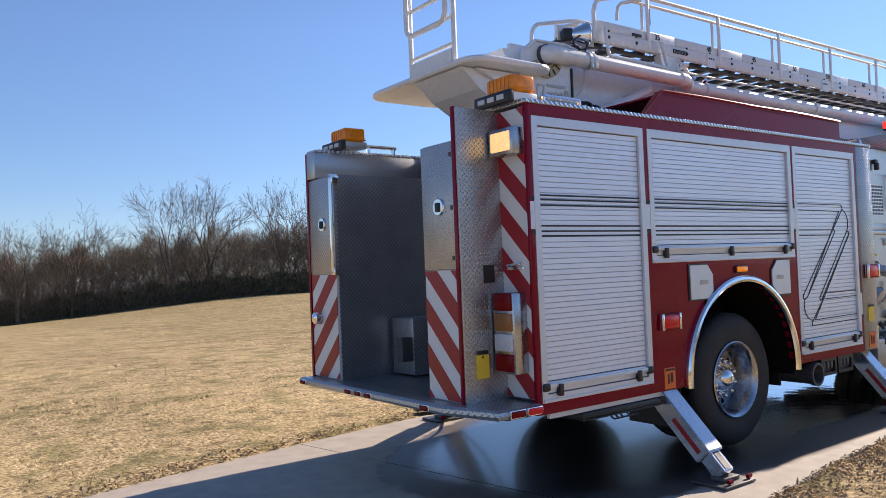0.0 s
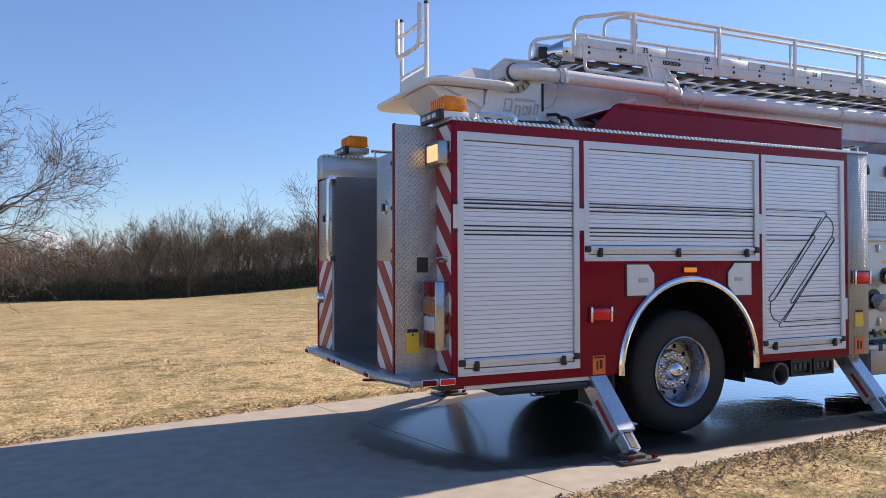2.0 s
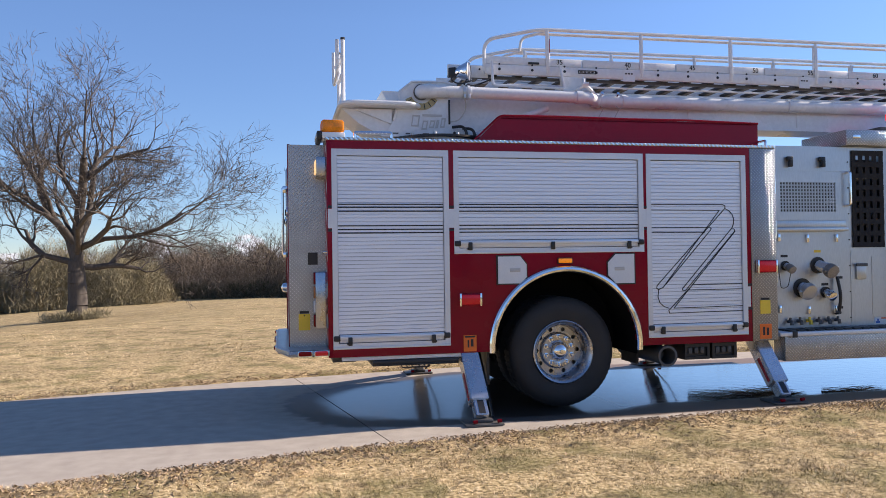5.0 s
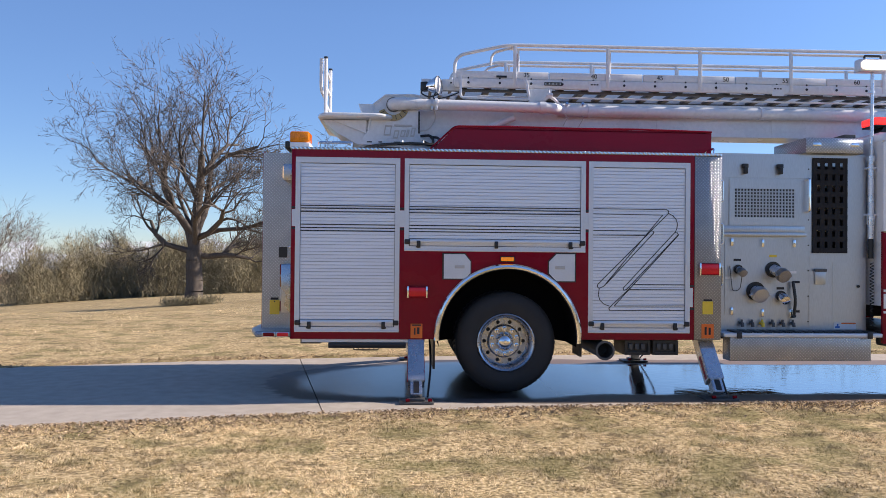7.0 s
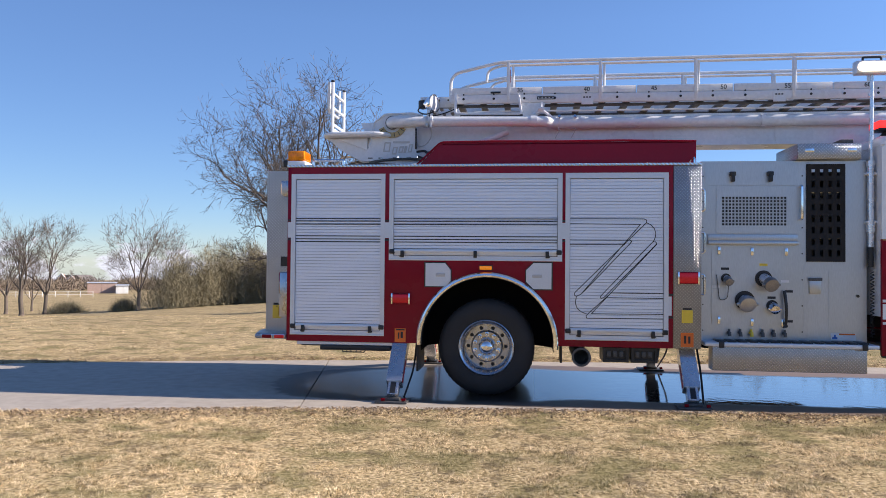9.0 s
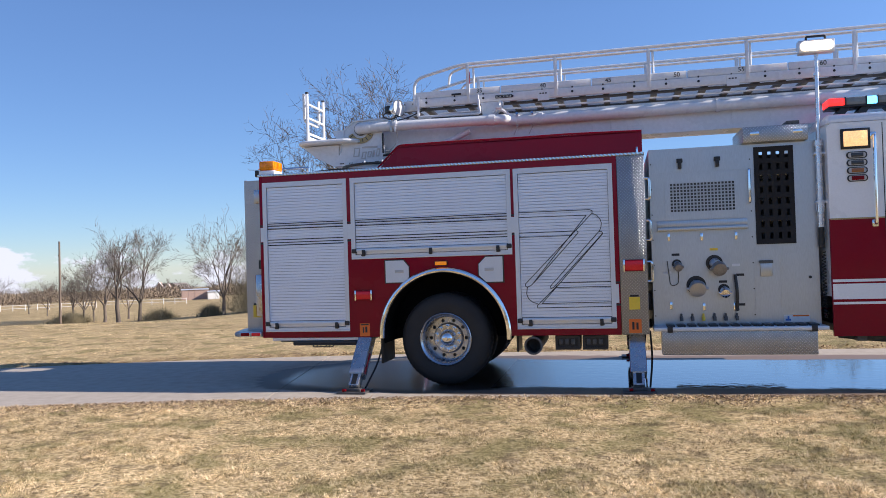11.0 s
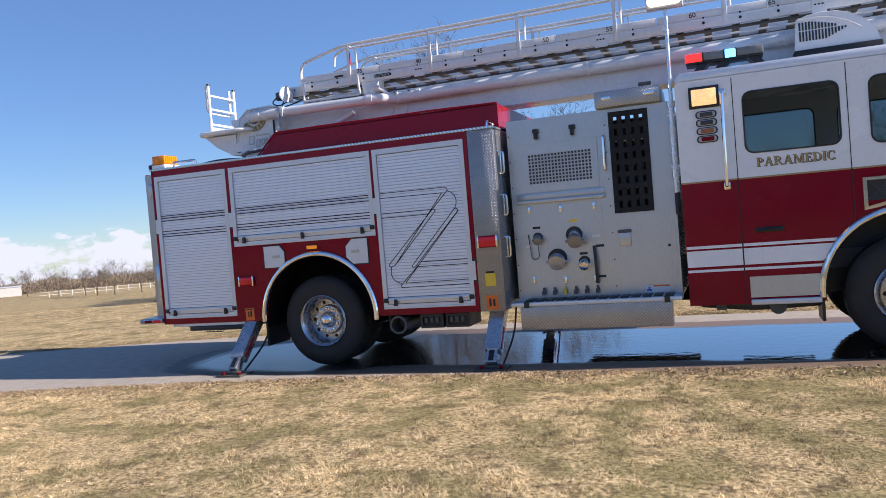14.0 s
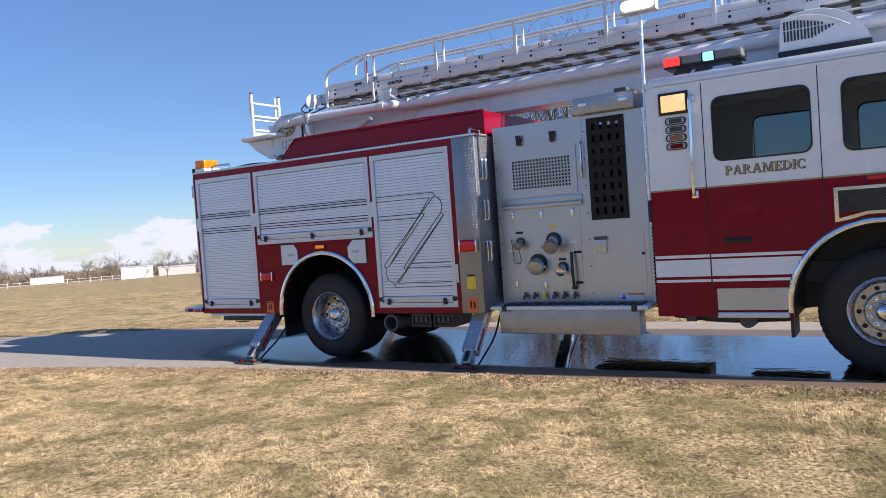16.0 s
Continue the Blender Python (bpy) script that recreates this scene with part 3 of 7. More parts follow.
part("fender_trim", bm, CHROME, truck, "polished chrome wheel arch trim")

def shutter(x0, x1, z0, z1, marks):
    """A roll-up door: frame, slats, bottom rail, latches and black pin stripes."""
    bm = N()
    w = 0.052
    plate(bm, rect(x0, x1, z0, z1), [rect(x0 + w, x1 - w, z0 + 0.055, z1 - 0.062)], S - 0.006, S + 0.05)
    fr = part("roller_shutter", bm, ALU_FRAME, truck, "satin aluminium roll-up shutter door, closed", smooth=0)
    pitch, zlo = 0.0365, z0 + 0.14
    n = int((z1 - 0.066 - zlo) / pitch)
    pitch = (z1 - 0.066 - zlo) / n
    bm = N()
    prof = [(0.001, 0.0), (-0.0040, 0.0016), (-0.0044, pitch * 0.5), (-0.0040, pitch - 0.004), (-0.001, pitch - 0.0016), (0.012, pitch - 0.0016), (0.012, 0.0)]
    vs = [[bm.verts.new((x, S + 0.020 + y, zlo + z)) for y, z in prof] for x in (x0 + w + 0.004, x1 - w - 0.004)]
    for k in range(len(prof)):
        bm.faces.new((vs[0][k], vs[0][(k + 1) % len(prof)], vs[1][(k + 1) % len(prof)], vs[1][k]))
    bm.faces.new(vs[0]), bm.faces.new(vs[1][::-1])
    first = part("slat", bm, ALU, fr, smooth=40)
    for i in range(1, n):
        again("slat", first, 0, 0, pitch * i, fr)
    bm = N()
    box(bm, x0 + w + 0.01, x1 - w - 0.01, S + 0.004, S + 0.03, z0 + 0.06, z0 + 0.135, 0.004)
    box(bm, x0 + w + 0.01, x1 - w - 0.01, S - 0.012, S + 0.006, z0 + 0.095, z0 + 0.125, 0.004)
    part("bottom_rail", bm, ALU_FRAME, fr, "aluminium lift bar")
    lift = N()
    box(lift, x0 + 0.01, x1 - 0.01, S - 0.014, S - 0.004, z0 + 0.002, z0 + 0.022, 0.003)
    part("sill", lift, ALU_FRAME, fr)
    for xc in (x0 + 0.16, x1 - 0.17):
        b2 = N()
        box(b2, xc - 0.02, xc + 0.02, S - 0.028, S + 0.01, z0 + 0.035, z0 + 0.115, 0.006)
        box(b2, xc - 0.03 if xc < (x0 + x1) / 2 else xc, xc if xc < (x0 + x1) / 2 else xc + 0.03, S - 0.022, S, z0 + 0.04, z0 + 0.06, 0.003)
        part("latch", b2, BLACK, fr, "black latch")
    for xc in (x0 + 0.035, x1 - 0.035):
        b2 = N()
        box(b2, xc - 0.032, xc + 0.032, S - 0.02, S + 0.02, z0 + 0.075, z0 + 0.13, 0.012)
        part("corner_stop", b2, BLACK, fr)
    for za, xa, xb in marks:
        b2 = N()
        box(b2, xa, xb, S + 0.0115, S + 0.018, za - 0.0055, za + 0.0055)
        part("pin_stripe", b2, INK, fr)
    return fr

LINES = (2.075, 2.045, 2.008, 1.868, 1.832, 1.80)
shutter(3.50, 4.64, 0.69, 2.605, [(z, 3.555, 4.585) for z in LINES])
shB = shutter(4.69, 6.71, 1.585, 2.605, [(z, 4.745, 6.655) for z in LINES])
shC = shutter(6.745, 7.90, 0.69, 2.605, [])
b2 = N()
box(b2, 5.69, 5.73, S - 0.028, S + 0.01, 1.62, 1.70, 0.006)
part("latch", b2, BLACK, shB, "black latch")

def ribbon(bm, pts, w=0.008, y=S + 0.0115):
    """A thin flat line on the shutter along points in x, z."""
    for (xa, za), (xb, zb) in zip(pts, pts[1:]):
        d = Vector((xb - xa, zb - za))
        if d.length < 1e-5:
            continue
        n = Vector((-d.y, d.x)).normalized() * w / 2
        e = d.normalized() * w * 0.3
        q = [(xa - e.x + n.x, za - e.y + n.y), (xb + e.x + n.x, zb + e.y + n.y), (xb + e.x - n.x, zb + e.y - n.y), (xa - e.x - n.x, za - e.y - n.y)]
        f = [bm.verts.new((u, y, v)) for u, v in q]
        b = [bm.verts.new((u, y + 0.006, v)) for u, v in q]
        bm.faces.new(f), bm.faces.new(b[::-1])
        for k in range(4):
            bm.faces.new((f[k], b[k], b[(k + 1) % 4], f[(k + 1) % 4]))

def em(u, v):
    return 6.88 + (u - 99) * 0.003274, 2.07 - (v - 255) * 0.002862

bm = N()
ribbon(bm, [em(*p) for p in ((64, 252), (328, 252), (337, 257), (337, 266), (92, 548), (90, 558), (97, 563), (113, 555), (316, 274), (64, 272))])
ribbon(bm, [em(*p) for p in ((64, 337), (282, 337), (286, 342), (282, 349), (122, 545))])
ribbon(bm, [em(*p) for p in ((64, 355), (262, 355))])
ribbon(bm, [em(*p) for p in ((371, 350), (368, 343), (358, 343), (180, 562), (182, 570), (192, 567), (372, 350))])
ribbon(bm, [em(*p) for p in ((372, 352), (149, 632), (402, 630))])
ribbon(bm, [em(*p) for p in ((205, 560), (131, 640), (133, 650), (402, 648))])
ribbon(bm, [em(*p) for p in ((216, 548), (402, 548))])
ribbon(bm, [em(*p) for p in ((203, 567), (402, 567))])
ribbon(bm, [em(*p) for p in ((338, 268), (352, 276), (363, 290), (368, 308), (366, 326), (360, 342))])
ribbon(bm, [em(*p) for p in ((97, 565), (94, 590), (100, 610), (114, 625), (132, 632))])
part("letter_outline", bm, INK, shC, "thin black outlined slanting emblem", smooth=0)
# grey banding across the red pillars
for xa, xb in ((3.462, 3.50), (4.64, 4.69), (6.71, 6.745)):
    b2 = N()
    box(b2, xa, xb, S - 0.004, S + 0.02, 1.845, 2.03)
    part("pillar_band", b2, ALU_FRAME, body, smooth=0)
    for z in (2.05, 1.825):
        b2 = N()
        box(b2, xa, xb, S - 0.005, S + 0.02, z - 0.012, z + 0.012)
        part("pillar_stripe", b2, INK, body, smooth=0)
for z in (1.22, 0.965):
    b2 = N()
    box(b2, 7.90, 7.95, S - 0.005, S + 0.02, z - 0.012, z + 0.012)
    part("pillar_stripe", b2, INK, body, smooth=0)
b2 = N()
box(b2, 7.90, 7.935, S - 0.004, S + 0.02, 0.985, 1.20)
part("pillar_band", b2, ALU_FRAME, body, smooth=0)

# tread plate roof edge, front cap column, lower skirt trim
bm = N()
box(bm, 3.44, 8.27, S - 0.012, S + 0.33, 2.686, 2.715, 0.006)
roof_edge = part("roof_edge", bm, TREAD_FLAT, truck, "bright tread plate roof edge")
bm = N()
for k in range(106):
    m = Matrix.Translation((3.465 + 0.0455 * k, S - 0.013, 2.701)) @ Matrix.Rotation(radians(38), 4, "Y") @ Matrix.Diagonal((0.034, 0.008, 0.012, 1))
    bmesh.ops.create_cube(bm, size=1, matrix=m)
part("tread_bead", bm, CHROME, roof_edge, "row of bright raised lozenges", smooth=0)
bm = N()
box(bm, 4.30, 8.25, S + 0.33, FAR, 2.665, 2.70)
box(bm, 3.46, 4.30, S + 0.33, 4.43, 2.665, 2.70)
box(bm, 3.10, 4.30, 6.04, FAR, 2.683, 2.70)
part("body_roof", bm, TREAD_FLAT, truck, "tread plate body roof", smooth=0)
bm = N()
for k in range(26):
    box(bm, 3.13 + 0.045 * k, 3.153 + 0.045 * k, 6.030, 6.052, 2.676, 2.704, 0.004)
part("tread_lip", bm, POLISHED, truck, "notched tread plate lip over the bay", smooth=0)
bm = N()
box(bm, 7.952, 8.262, S - 0.004, FAR, 0.615, 2.686, 0.012)
cap = part("front_cap", bm, TREAD_COLUMN, truck, "tread plate column with labels and marker lamp")
for z0, z1 in ((2.18, 2.42), (1.70, 1.93), (1.22, 1.45)):
    bm = N()
    rod(bm, bend([(8.262, S + 0.14, z0), (8.325, S + 0.14, z0), (8.325, S + 0.14, z1), (8.262, S + 0.14, z1)], 0.03), 0.014)
    rod(bm, bend([(8.262, S + 0.08, z0), (8.31, S + 0.08, z0), (8.31, S + 0.08, z1), (8.262, S + 0.08, z1)], 0.03), 0.009)
    part("step_rung", bm, CHROME, cap, "folding chrome step")
bm = N()
rod(bm, bend([(8.19, S + 0.05, 2.70), (8.19, S + 0.05, 2.78), (8.19, S + 0.30, 2.78), (8.19, S + 0.30, 2.70)], 0.03), 0.013)
part("grab_handle", bm, CHROME, cap, "small chrome grab handle")
bm = N()
box(bm, 3.58, 4.78, S + 0.02, S + 0.05, 0.575, 0.612, 0.004)
part("skirt_trim", bm, ALU_FRAME, truck, "bright aluminium skirt trim", smooth=0)
bm = N()
box(bm, 3.87, 4.72, S - 0.004, S + 0.9, 0.515, 0.571, 0.008)
box(bm, 3.90, 4.68, S - 0.02, S + 0.02, 0.522, 0.532, 0.003)
for i in range(3):
    rod(bm, bend([(4.15 + 0.05 * i, S + 0.0, 0.525), (4.15 + 0.05 * i, S - 0.03, 0.50), (4.42 - 0.05 * i, S - 0.03, 0.50), (4.42 - 0.05 * i, S + 0.0, 0.525)], 0.02), 0.007, 6)
part("slide_out_step", bm, BLACK, truck, "black slide-out step tray")

def lens(name, x0, x1, y0, y1, z0, z1, lensmat, parent, label, rimmat=CHROME, face="y", rim=0.012):
    """A lamp: a bezel with a proud, rounded lens."""
    bz = N()
    box(bz, x0, x1, y0, y1, z0, z1, 0.006)
    ob = part(name, bz, rimmat, parent, label)
    ln = N()
    if face == "y":
        box(ln, x0 + rim, x1 - rim, y0 - 0.012, y0 + 0.01, z0 + rim, z1 - rim, 0.008)
    else:
        box(ln, x0 - 0.012, x0 + 0.01, y0 + rim, y1 - rim, z0 + rim, z1 - rim, 0.008)
    part("lens", ln, lensmat, ob)
    return ob

for x0, x1, y0, z0, z1 in ((4.735, 4.945, S - 0.03, 1.075, 1.195), (8.00, 8.225, S - 0.04, 1.345, 1.48)):
    lamp = lens("marker_lamp", x0, x1, y0, y0 + 0.04, z0, z1, RED_ON, truck, "red warning lamp held by chrome end clips", RED)
    for x in (x0 - 0.008, x1 - 0.012):
        part("end_clip", box(N(), x, x + 0.02, y0 - 0.018, y0 + 0.02, z0 - 0.004, z1 + 0.004, 0.005), CHROME, lamp, "chrome end clip")
lens("side_marker", 5.755, 5.915, S - 0.02, S + 0.01, 1.475, 1.535, AMBER_ON, truck, "small lit amber side marker", BLACK, rim=0.008)

# fuel and filler doors either side of the arch
for pts in ([(5.13, 1.285), (5.36, 1.285), (5.425, 1.345), (5.425, 1.475), (5.36, 1.555), (5.13, 1.555)], [(6.59, 1.265), (6.59, 1.565), (6.385, 1.565), (6.30, 1.48), (6.30, 1.35), (6.385, 1.265)]):
    d = part("filler_door", plate(N(), pts, [], S - 0.016, S + 0.004), ALU_FRAME, truck, "six-sided grey filler door", smooth=0)
    cx, cz = sum(p[0] for p in pts) / 6, sum(p[1] for p in pts) / 6
    part("door_gasket", plate(N(), [(cx + (u - cx) * 1.09, cz + (v - cz) * 1.09) for u, v in pts], [], S - 0.008, S + 0.002), BLACK, d, "black door gasket", smooth=0)
    b2 = N()
    box(b2, cx - 0.055, cx + 0.055, S - 0.022, S - 0.01, cz - 0.018, cz + 0.018, 0.006)
    part("finger_pull", b2, GREY, d)

def decal(name, x0, x1, z0, z1, material, parent, label="", y=S, bars=(), barmat=INK):
    b2 = N()
    box(b2, x0, x1, y - 0.004, y + 0.004, z0, z1)
    ob = part(name, b2, material, parent, label, smooth=0)
    for u0, u1, v0, v1 in bars:
        b3 = N()
        box(b3, x0 + (x1 - x0) * u0, x0 + (x1 - x0) * u1, y - 0.007, y, z0 + (z1 - z0) * v0, z0 + (z1 - z0) * v1)
        part("print_bar", b3, barmat, ob, smooth=0)
    return ob

decal("warning_label", 4.77, 4.90, 0.625, 0.785, ORANGE, truck, "orange warning label with a dark sign", bars=((0.3, 0.42, 0.25, 0.7), (0.55, 0.75, 0.3, 0.75), (0.1, 0.9, 0.86, 0.95)))
decal("warning_label", 8.035, 8.175, 0.635, 0.795, ORANGE, truck, "orange warning label with a dark sign", S - 0.004, bars=((0.25, 0.42, 0.25, 0.8), (0.58, 0.75, 0.25, 0.75)))
decal("yellow_tag", 8.045, 8.165, 0.905, 1.05, YELLOW, truck, "yellow warning tag", S - 0.006, bars=((0.1, 0.9, 1.02, 1.16),))

# rear: chevron corner, recessed tread plate, columns, hose bay, tail step
def clip(poly, lo, hi, ax):
    for sign, lim in ((1, lo), (-1, hi)):
        out = []
        for i, p in enumerate(poly):
            q = poly[(i + 1) % len(poly)]
            a, c = sign * (p[ax] - lim), sign * (q[ax] - lim)
            if a >= 0:
                out.append(p)
            if a * c < 0:
                t = a / (a - c)
                out.append((p[0] + (q[0] - p[0]) * t, p[1] + (q[1] - p[1]) * t))
        poly = out
    return poly

def chevron(x, y0, y1, z0, z1, lean, label):
    """A white reflective panel that faces -x, with slanting red stripes."""
    b2 = N()
    box(b2, x - 0.004, x + 0.02, y0, y1, z0, z1)
    ob = part("chevron_panel", b2, CHEV_W, truck, label, smooth=0)
    w = y1 - y0
    z = z0 - w - 0.1
    while z < z1 + w:
        q = [(y0, z), (y0, z + 0.16), (y1, z + 0.16 + w), (y1, z + w)] if lean > 0 else [(y0, z + w), (y0, z + w + 0.16), (y1, z + 0.16), (y1, z)]
        q = clip(q, z0 + 0.002, z1 - 0.002, 1)
        if len(q) > 2:
            part("stripe", plate(N(), q, [], x - 0.008, x - 0.002, "x"), CHEV_R, ob, smooth=0)
        z += 0.32
    return ob

chevron(3.462, 3.735, 4.0, 0.72, 2.665, 1, "red and white chevron corner panel")
bm = N()
box(bm, 3.455, 3.50, S - 0.002, 3.735, 0.615, 2.686, 0.004)
part("corner_post", bm, RED, truck, "red corner post")
bm = N()
box(bm, 3.098, 3.49, 4.0, 4.02, 0.70, 2.68)
side = part("side_plate", bm, TREAD, truck, "bright tread plate side of the rear column", smooth=0)
bm = N()
box(bm, 3.090, 3.118, 4.022, 4.058, 0.70, 2.69, 0.005)
part("column_edge", bm, RED, truck, "red column edge")
for q in ((3.12, 4.3, 4.055, 4.43, 0.70, 2.47), (3.12, 4.3, 5.72, 6.19, 0.70, 2.44), (4.25, 4.35, 4.43, 5.72, 0.70, 2.66), (3.12, 4.3, 4.03, 6.19, 0.62, 0.70)):
    part("bay_wall", box(N(), *q), TREAD_SHADED, truck, "tread plate wall of the rear hose bay", smooth=0)
part("far_body_panel", plate(N(), outer, [], FAR + 0.002, FAR + 0.03), RED, truck, "dark red far side panel", smooth=20)
bm = N()
box(bm, 3.09, 4.3, 6.05, 6.20, 2.445, 2.68, 0.006)
part("bay_header", bm, STEEL, truck, "plain grey header panel")
bm = N()
box(bm, 3.6, 4.2, 5.35, 5.68, 0.72, 1.20, 0.01)
part("bay_box", bm, TREAD_SHADED, truck, "tread plate box in the hose bay, coloured darker for its shade")
bm = N()
box(bm, 3.09, 3.14, 6.195, 6.225, 0.70, 2.68)
part("column_edge", bm, RED, truck, "red column edge", smooth=0)
for y0, y1, ztop in ((4.06, 4.425, 2.46), (5.735, 6.19, 2.43)):
    b2 = N()
    box(b2, 3.095, 3.125, y0, y1, 1.60, ztop, 0.004)
    d = part("rear_door", b2, TREAD, truck, "tread plate rear door with a round latch")
    b3 = N()
    yc = (y0 + y1) / 2 - 0.02
    lathe(b3, [(0.0, 0), (0.055, 0), (0.062, 0.01), (0.062, 0.025)], 0, 0, 20)
    bmesh.ops.transform(b3, matrix=Matrix.Translation((3.08, yc, 2.03)) @ Matrix.Rotation(radians(-90), 4, "Z"), verts=b3.verts)
    part("latch_ring", b3, CHROME, d, "chrome paddle latch")
    b3 = N()
    box(b3, 3.066, 3.085, yc - 0.02, yc + 0.02, 1.995, 2.06, 0.008)
    part("paddle", b3, BLACK, d)
    for z in (1.66, 2.0, 2.36):
        b3 = N()
        box(b3, 3.088, 3.097, y0 + 0.008, y0 + 0.03, z, z + 0.03, 0.003)
        part("hinge", b3, DARKSTEEL, d)
chevron(3.105, 4.06, 4.425, 0.71, 1.595, 1, "red and white chevron lower panel")
chevron(3.105, 5.735, 6.19, 0.71, 1.595, -1, "red and white chevron lower panel")
bm = N()
rod(bm, bend([(3.10, 5.70, 1.62), (3.05, 5.70, 1.62), (3.05, 5.70, 2.42), (3.10, 5.70, 2.42)], 0.02), 0.016)
box(bm, 3.05, 3.12, 5.665, 5.73, 2.36, 2.44, 0.006)
box(bm, 3.05, 3.12, 5.665, 5.73, 1.59, 1.65, 0.006)
part("grab_rail", bm, CHROME, truck, "upright chrome grab rail")
b2 = N()
lathe(b2, [(0.0, -0.07), (0.05, -0.05), (0.06, 0.0), (0.045, 0.02)], 0, 0, 18)
bmesh.ops.transform(b2, matrix=Matrix.Translation((3.09, 6.05, 1.22)) @ Matrix.Rotation(radians(-90), 4, "Z"), verts=b2.verts)
part("round_lamp", b2, CHROME, truck, "round chrome lamp")
bm = N()
box(bm, 3.45, 3.47, 3.78, 3.95, 1.58, 1.60, 0.004)
rod(bm, bend([(3.46, 3.80, 1.62), (3.42, 3.80, 1.62), (3.42, 3.92, 1.61), (3.46, 3.92, 1.61)], 0.015), 0.010)
part("latch_handle", bm, CHROME, truck, "small chrome handle")
decal("socket_plate", 3.28, 3.375, 1.50, 1.62, BLACK, side, "black socket plate", 4.0)
decal("yellow_tag", 3.185, 3.295, 0.86, 1.02, YELLOW, side, "yellow warning tag", 3.998, bars=((0.1, 0.9, 1.02, 1.18), (0.45, 0.55, 0.85, 0.95)))
lens("rear_scene_lamp", 3.36, 3.46, 3.745, 3.985, 2.35, 2.53, WARM_ON, truck, "lit warm rear scene lamp in a bright metal case", ALLOY, "x", 0.025)
tl = N()
box(tl, 3.34, 3.46, 3.775, 3.99, 0.89, 1.43, 0.012)
tail = part("tail_lamp", tl, ALLOY, truck, "chrome tail lamp tower of four lenses")
for z0, m, lb in ((1.31, RED_LENS, "dark red lens"), (1.175, BROWN_LENS, "brown amber lens"), (1.04, CLEAR_LENS, "clear reversing lens"), (0.905, RED_LENS, "dark red lens")):
    b2 = N()
    box(b2, 3.325, 3.35, 3.795, 3.97, z0, z0 + 0.118, 0.01)
    part("lens", b2, m, tail, lb)
step = N()
plate(step, [(3.46, S - 0.015), (3.46, FAR + 0.02), (3.0, FAR + 0.02), (3.0, 4.12), (3.10, S - 0.015)], [], 0.635, 0.70, "z")
step = part("tail_step", step, TREAD_FLAT, truck, "tread plate tail step with red lamps", smooth=0)
step_edge = N()
rod(step_edge, [(3.46, S - 0.018, 0.668), (3.10, S - 0.018, 0.668), (2.995, 4.12, 0.668), (2.995, FAR + 0.02, 0.668)], 0.033, 8)
part("step_edge", step_edge, TREAD, step, "tread plate step edge")
for x in (3.17, 3.32):
    lens("step_lamp", x, x + 0.13, S - 0.058, S - 0.03, 0.64, 0.695, RED_LENS if x < 3.2 else RED_ON, truck, "small red step lamp", CHROME, rim=0.006)
for y in (4.25, 5.0, 5.15, 5.3, 6.1):
    lens("step_lamp", 2.955, 2.97, y, y + 0.10, 0.645, 0.69, RED_LENS, truck, "small red step lamp", CHROME, "x", rim=0.006)
bm = N()
box(bm, 3.52, 3.75, 4.1, 5.9, 0.52, 0.62)
rod(bm, bend([(2.98, 4.45, 0.60), (3.2, 4.45, 0.585), (3.6, 4.5, 0.57)], 0.1), 0.012)
rod(bm, [(3.3, 4.9, 0.58), (4.4, 4.9, 0.52)], 0.06)
part("rear_frame", bm, DARKSTEEL, truck, "dirty steel rear chassis", smooth=0)

# amber beacons and roof fittings
for x, y, w in ((3.42, 3.80, 1), (3.34, 5.94, 1)):
    b2 = N()
    box(b2, x, x + 0.22, y - 0.02, y + 0.28, 2.715, 2.775, 0.008)
    beacon = part("beacon", b2, WHITE if y < 4 else STEEL, truck, "amber rotating beacon box on a low base")
    b2 = N()
    box(b2, x - 0.05, x + 0.0, y - 0.03, y + 0.34, 2.70, 2.785, 0.01)
    part("led_strip", b2, BLACK, beacon, "black light strip")
    for k in range(3):
        b2 = N()
        box(b2, x - 0.058, x - 0.045, y + 0.02 + 0.1 * k, y + 0.09 + 0.1 * k, 2.725, 2.76, 0.004)
        part("led_lens", b2, CLEAR_LENS, beacon)
    b2 = N()
    box(b2, x + 0.0, x + 0.21, y - 0.01, y + 0.26, 2.778, 2.90, 0.02)
    box(b2, x - 0.006, x + 0.216, y - 0.016, y + 0.12, 2.79, 2.80, 0.004)
    part("amber_dome", b2, AMBER, beacon, "ribbed amber dome")
    for k in range(6):
        part("dome_rib", box(N(), x - 0.005, x + 0.215, y + 0.02 + 0.04 * k, y + 0.03 + 0.04 * k, 2.80, 2.885), AMBER, beacon, smooth=0)
bm = N()
rod(bm, [(3.66, 6.13, 2.775), (4.00, 6.13, 2.775)], 0.018)
for x in (3.69, 3.97):
    rod(bm, [(x, 6.13, 2.69), (x, 6.13, 2.71), (x, 6.13, 2.78)], [0.034, 0.018, 0.018])
part("roof_rail", bm, CHROME, truck, "low chrome roof rail")
bm = N()
rod(bm, bend([(3.74, S + 0.12, 2.70), (3.74, S + 0.12, 2.785), (4.10, S + 0.12, 2.785), (4.10, S + 0.12, 2.70)], 0.02), 0.016)
part("roof_rail", bm, CHROME, truck, "low chrome roof rail")
bm = N()
rod(bm, bend([(4.05, 3.95, 2.73), (4.4, 3.93, 2.76), (4.9, 3.95, 2.73), (5.2, 4.2, 2.75)], 0.3), 0.012)
part("hydraulic_hose", bm, BLACK, truck, "black hydraulic hose")

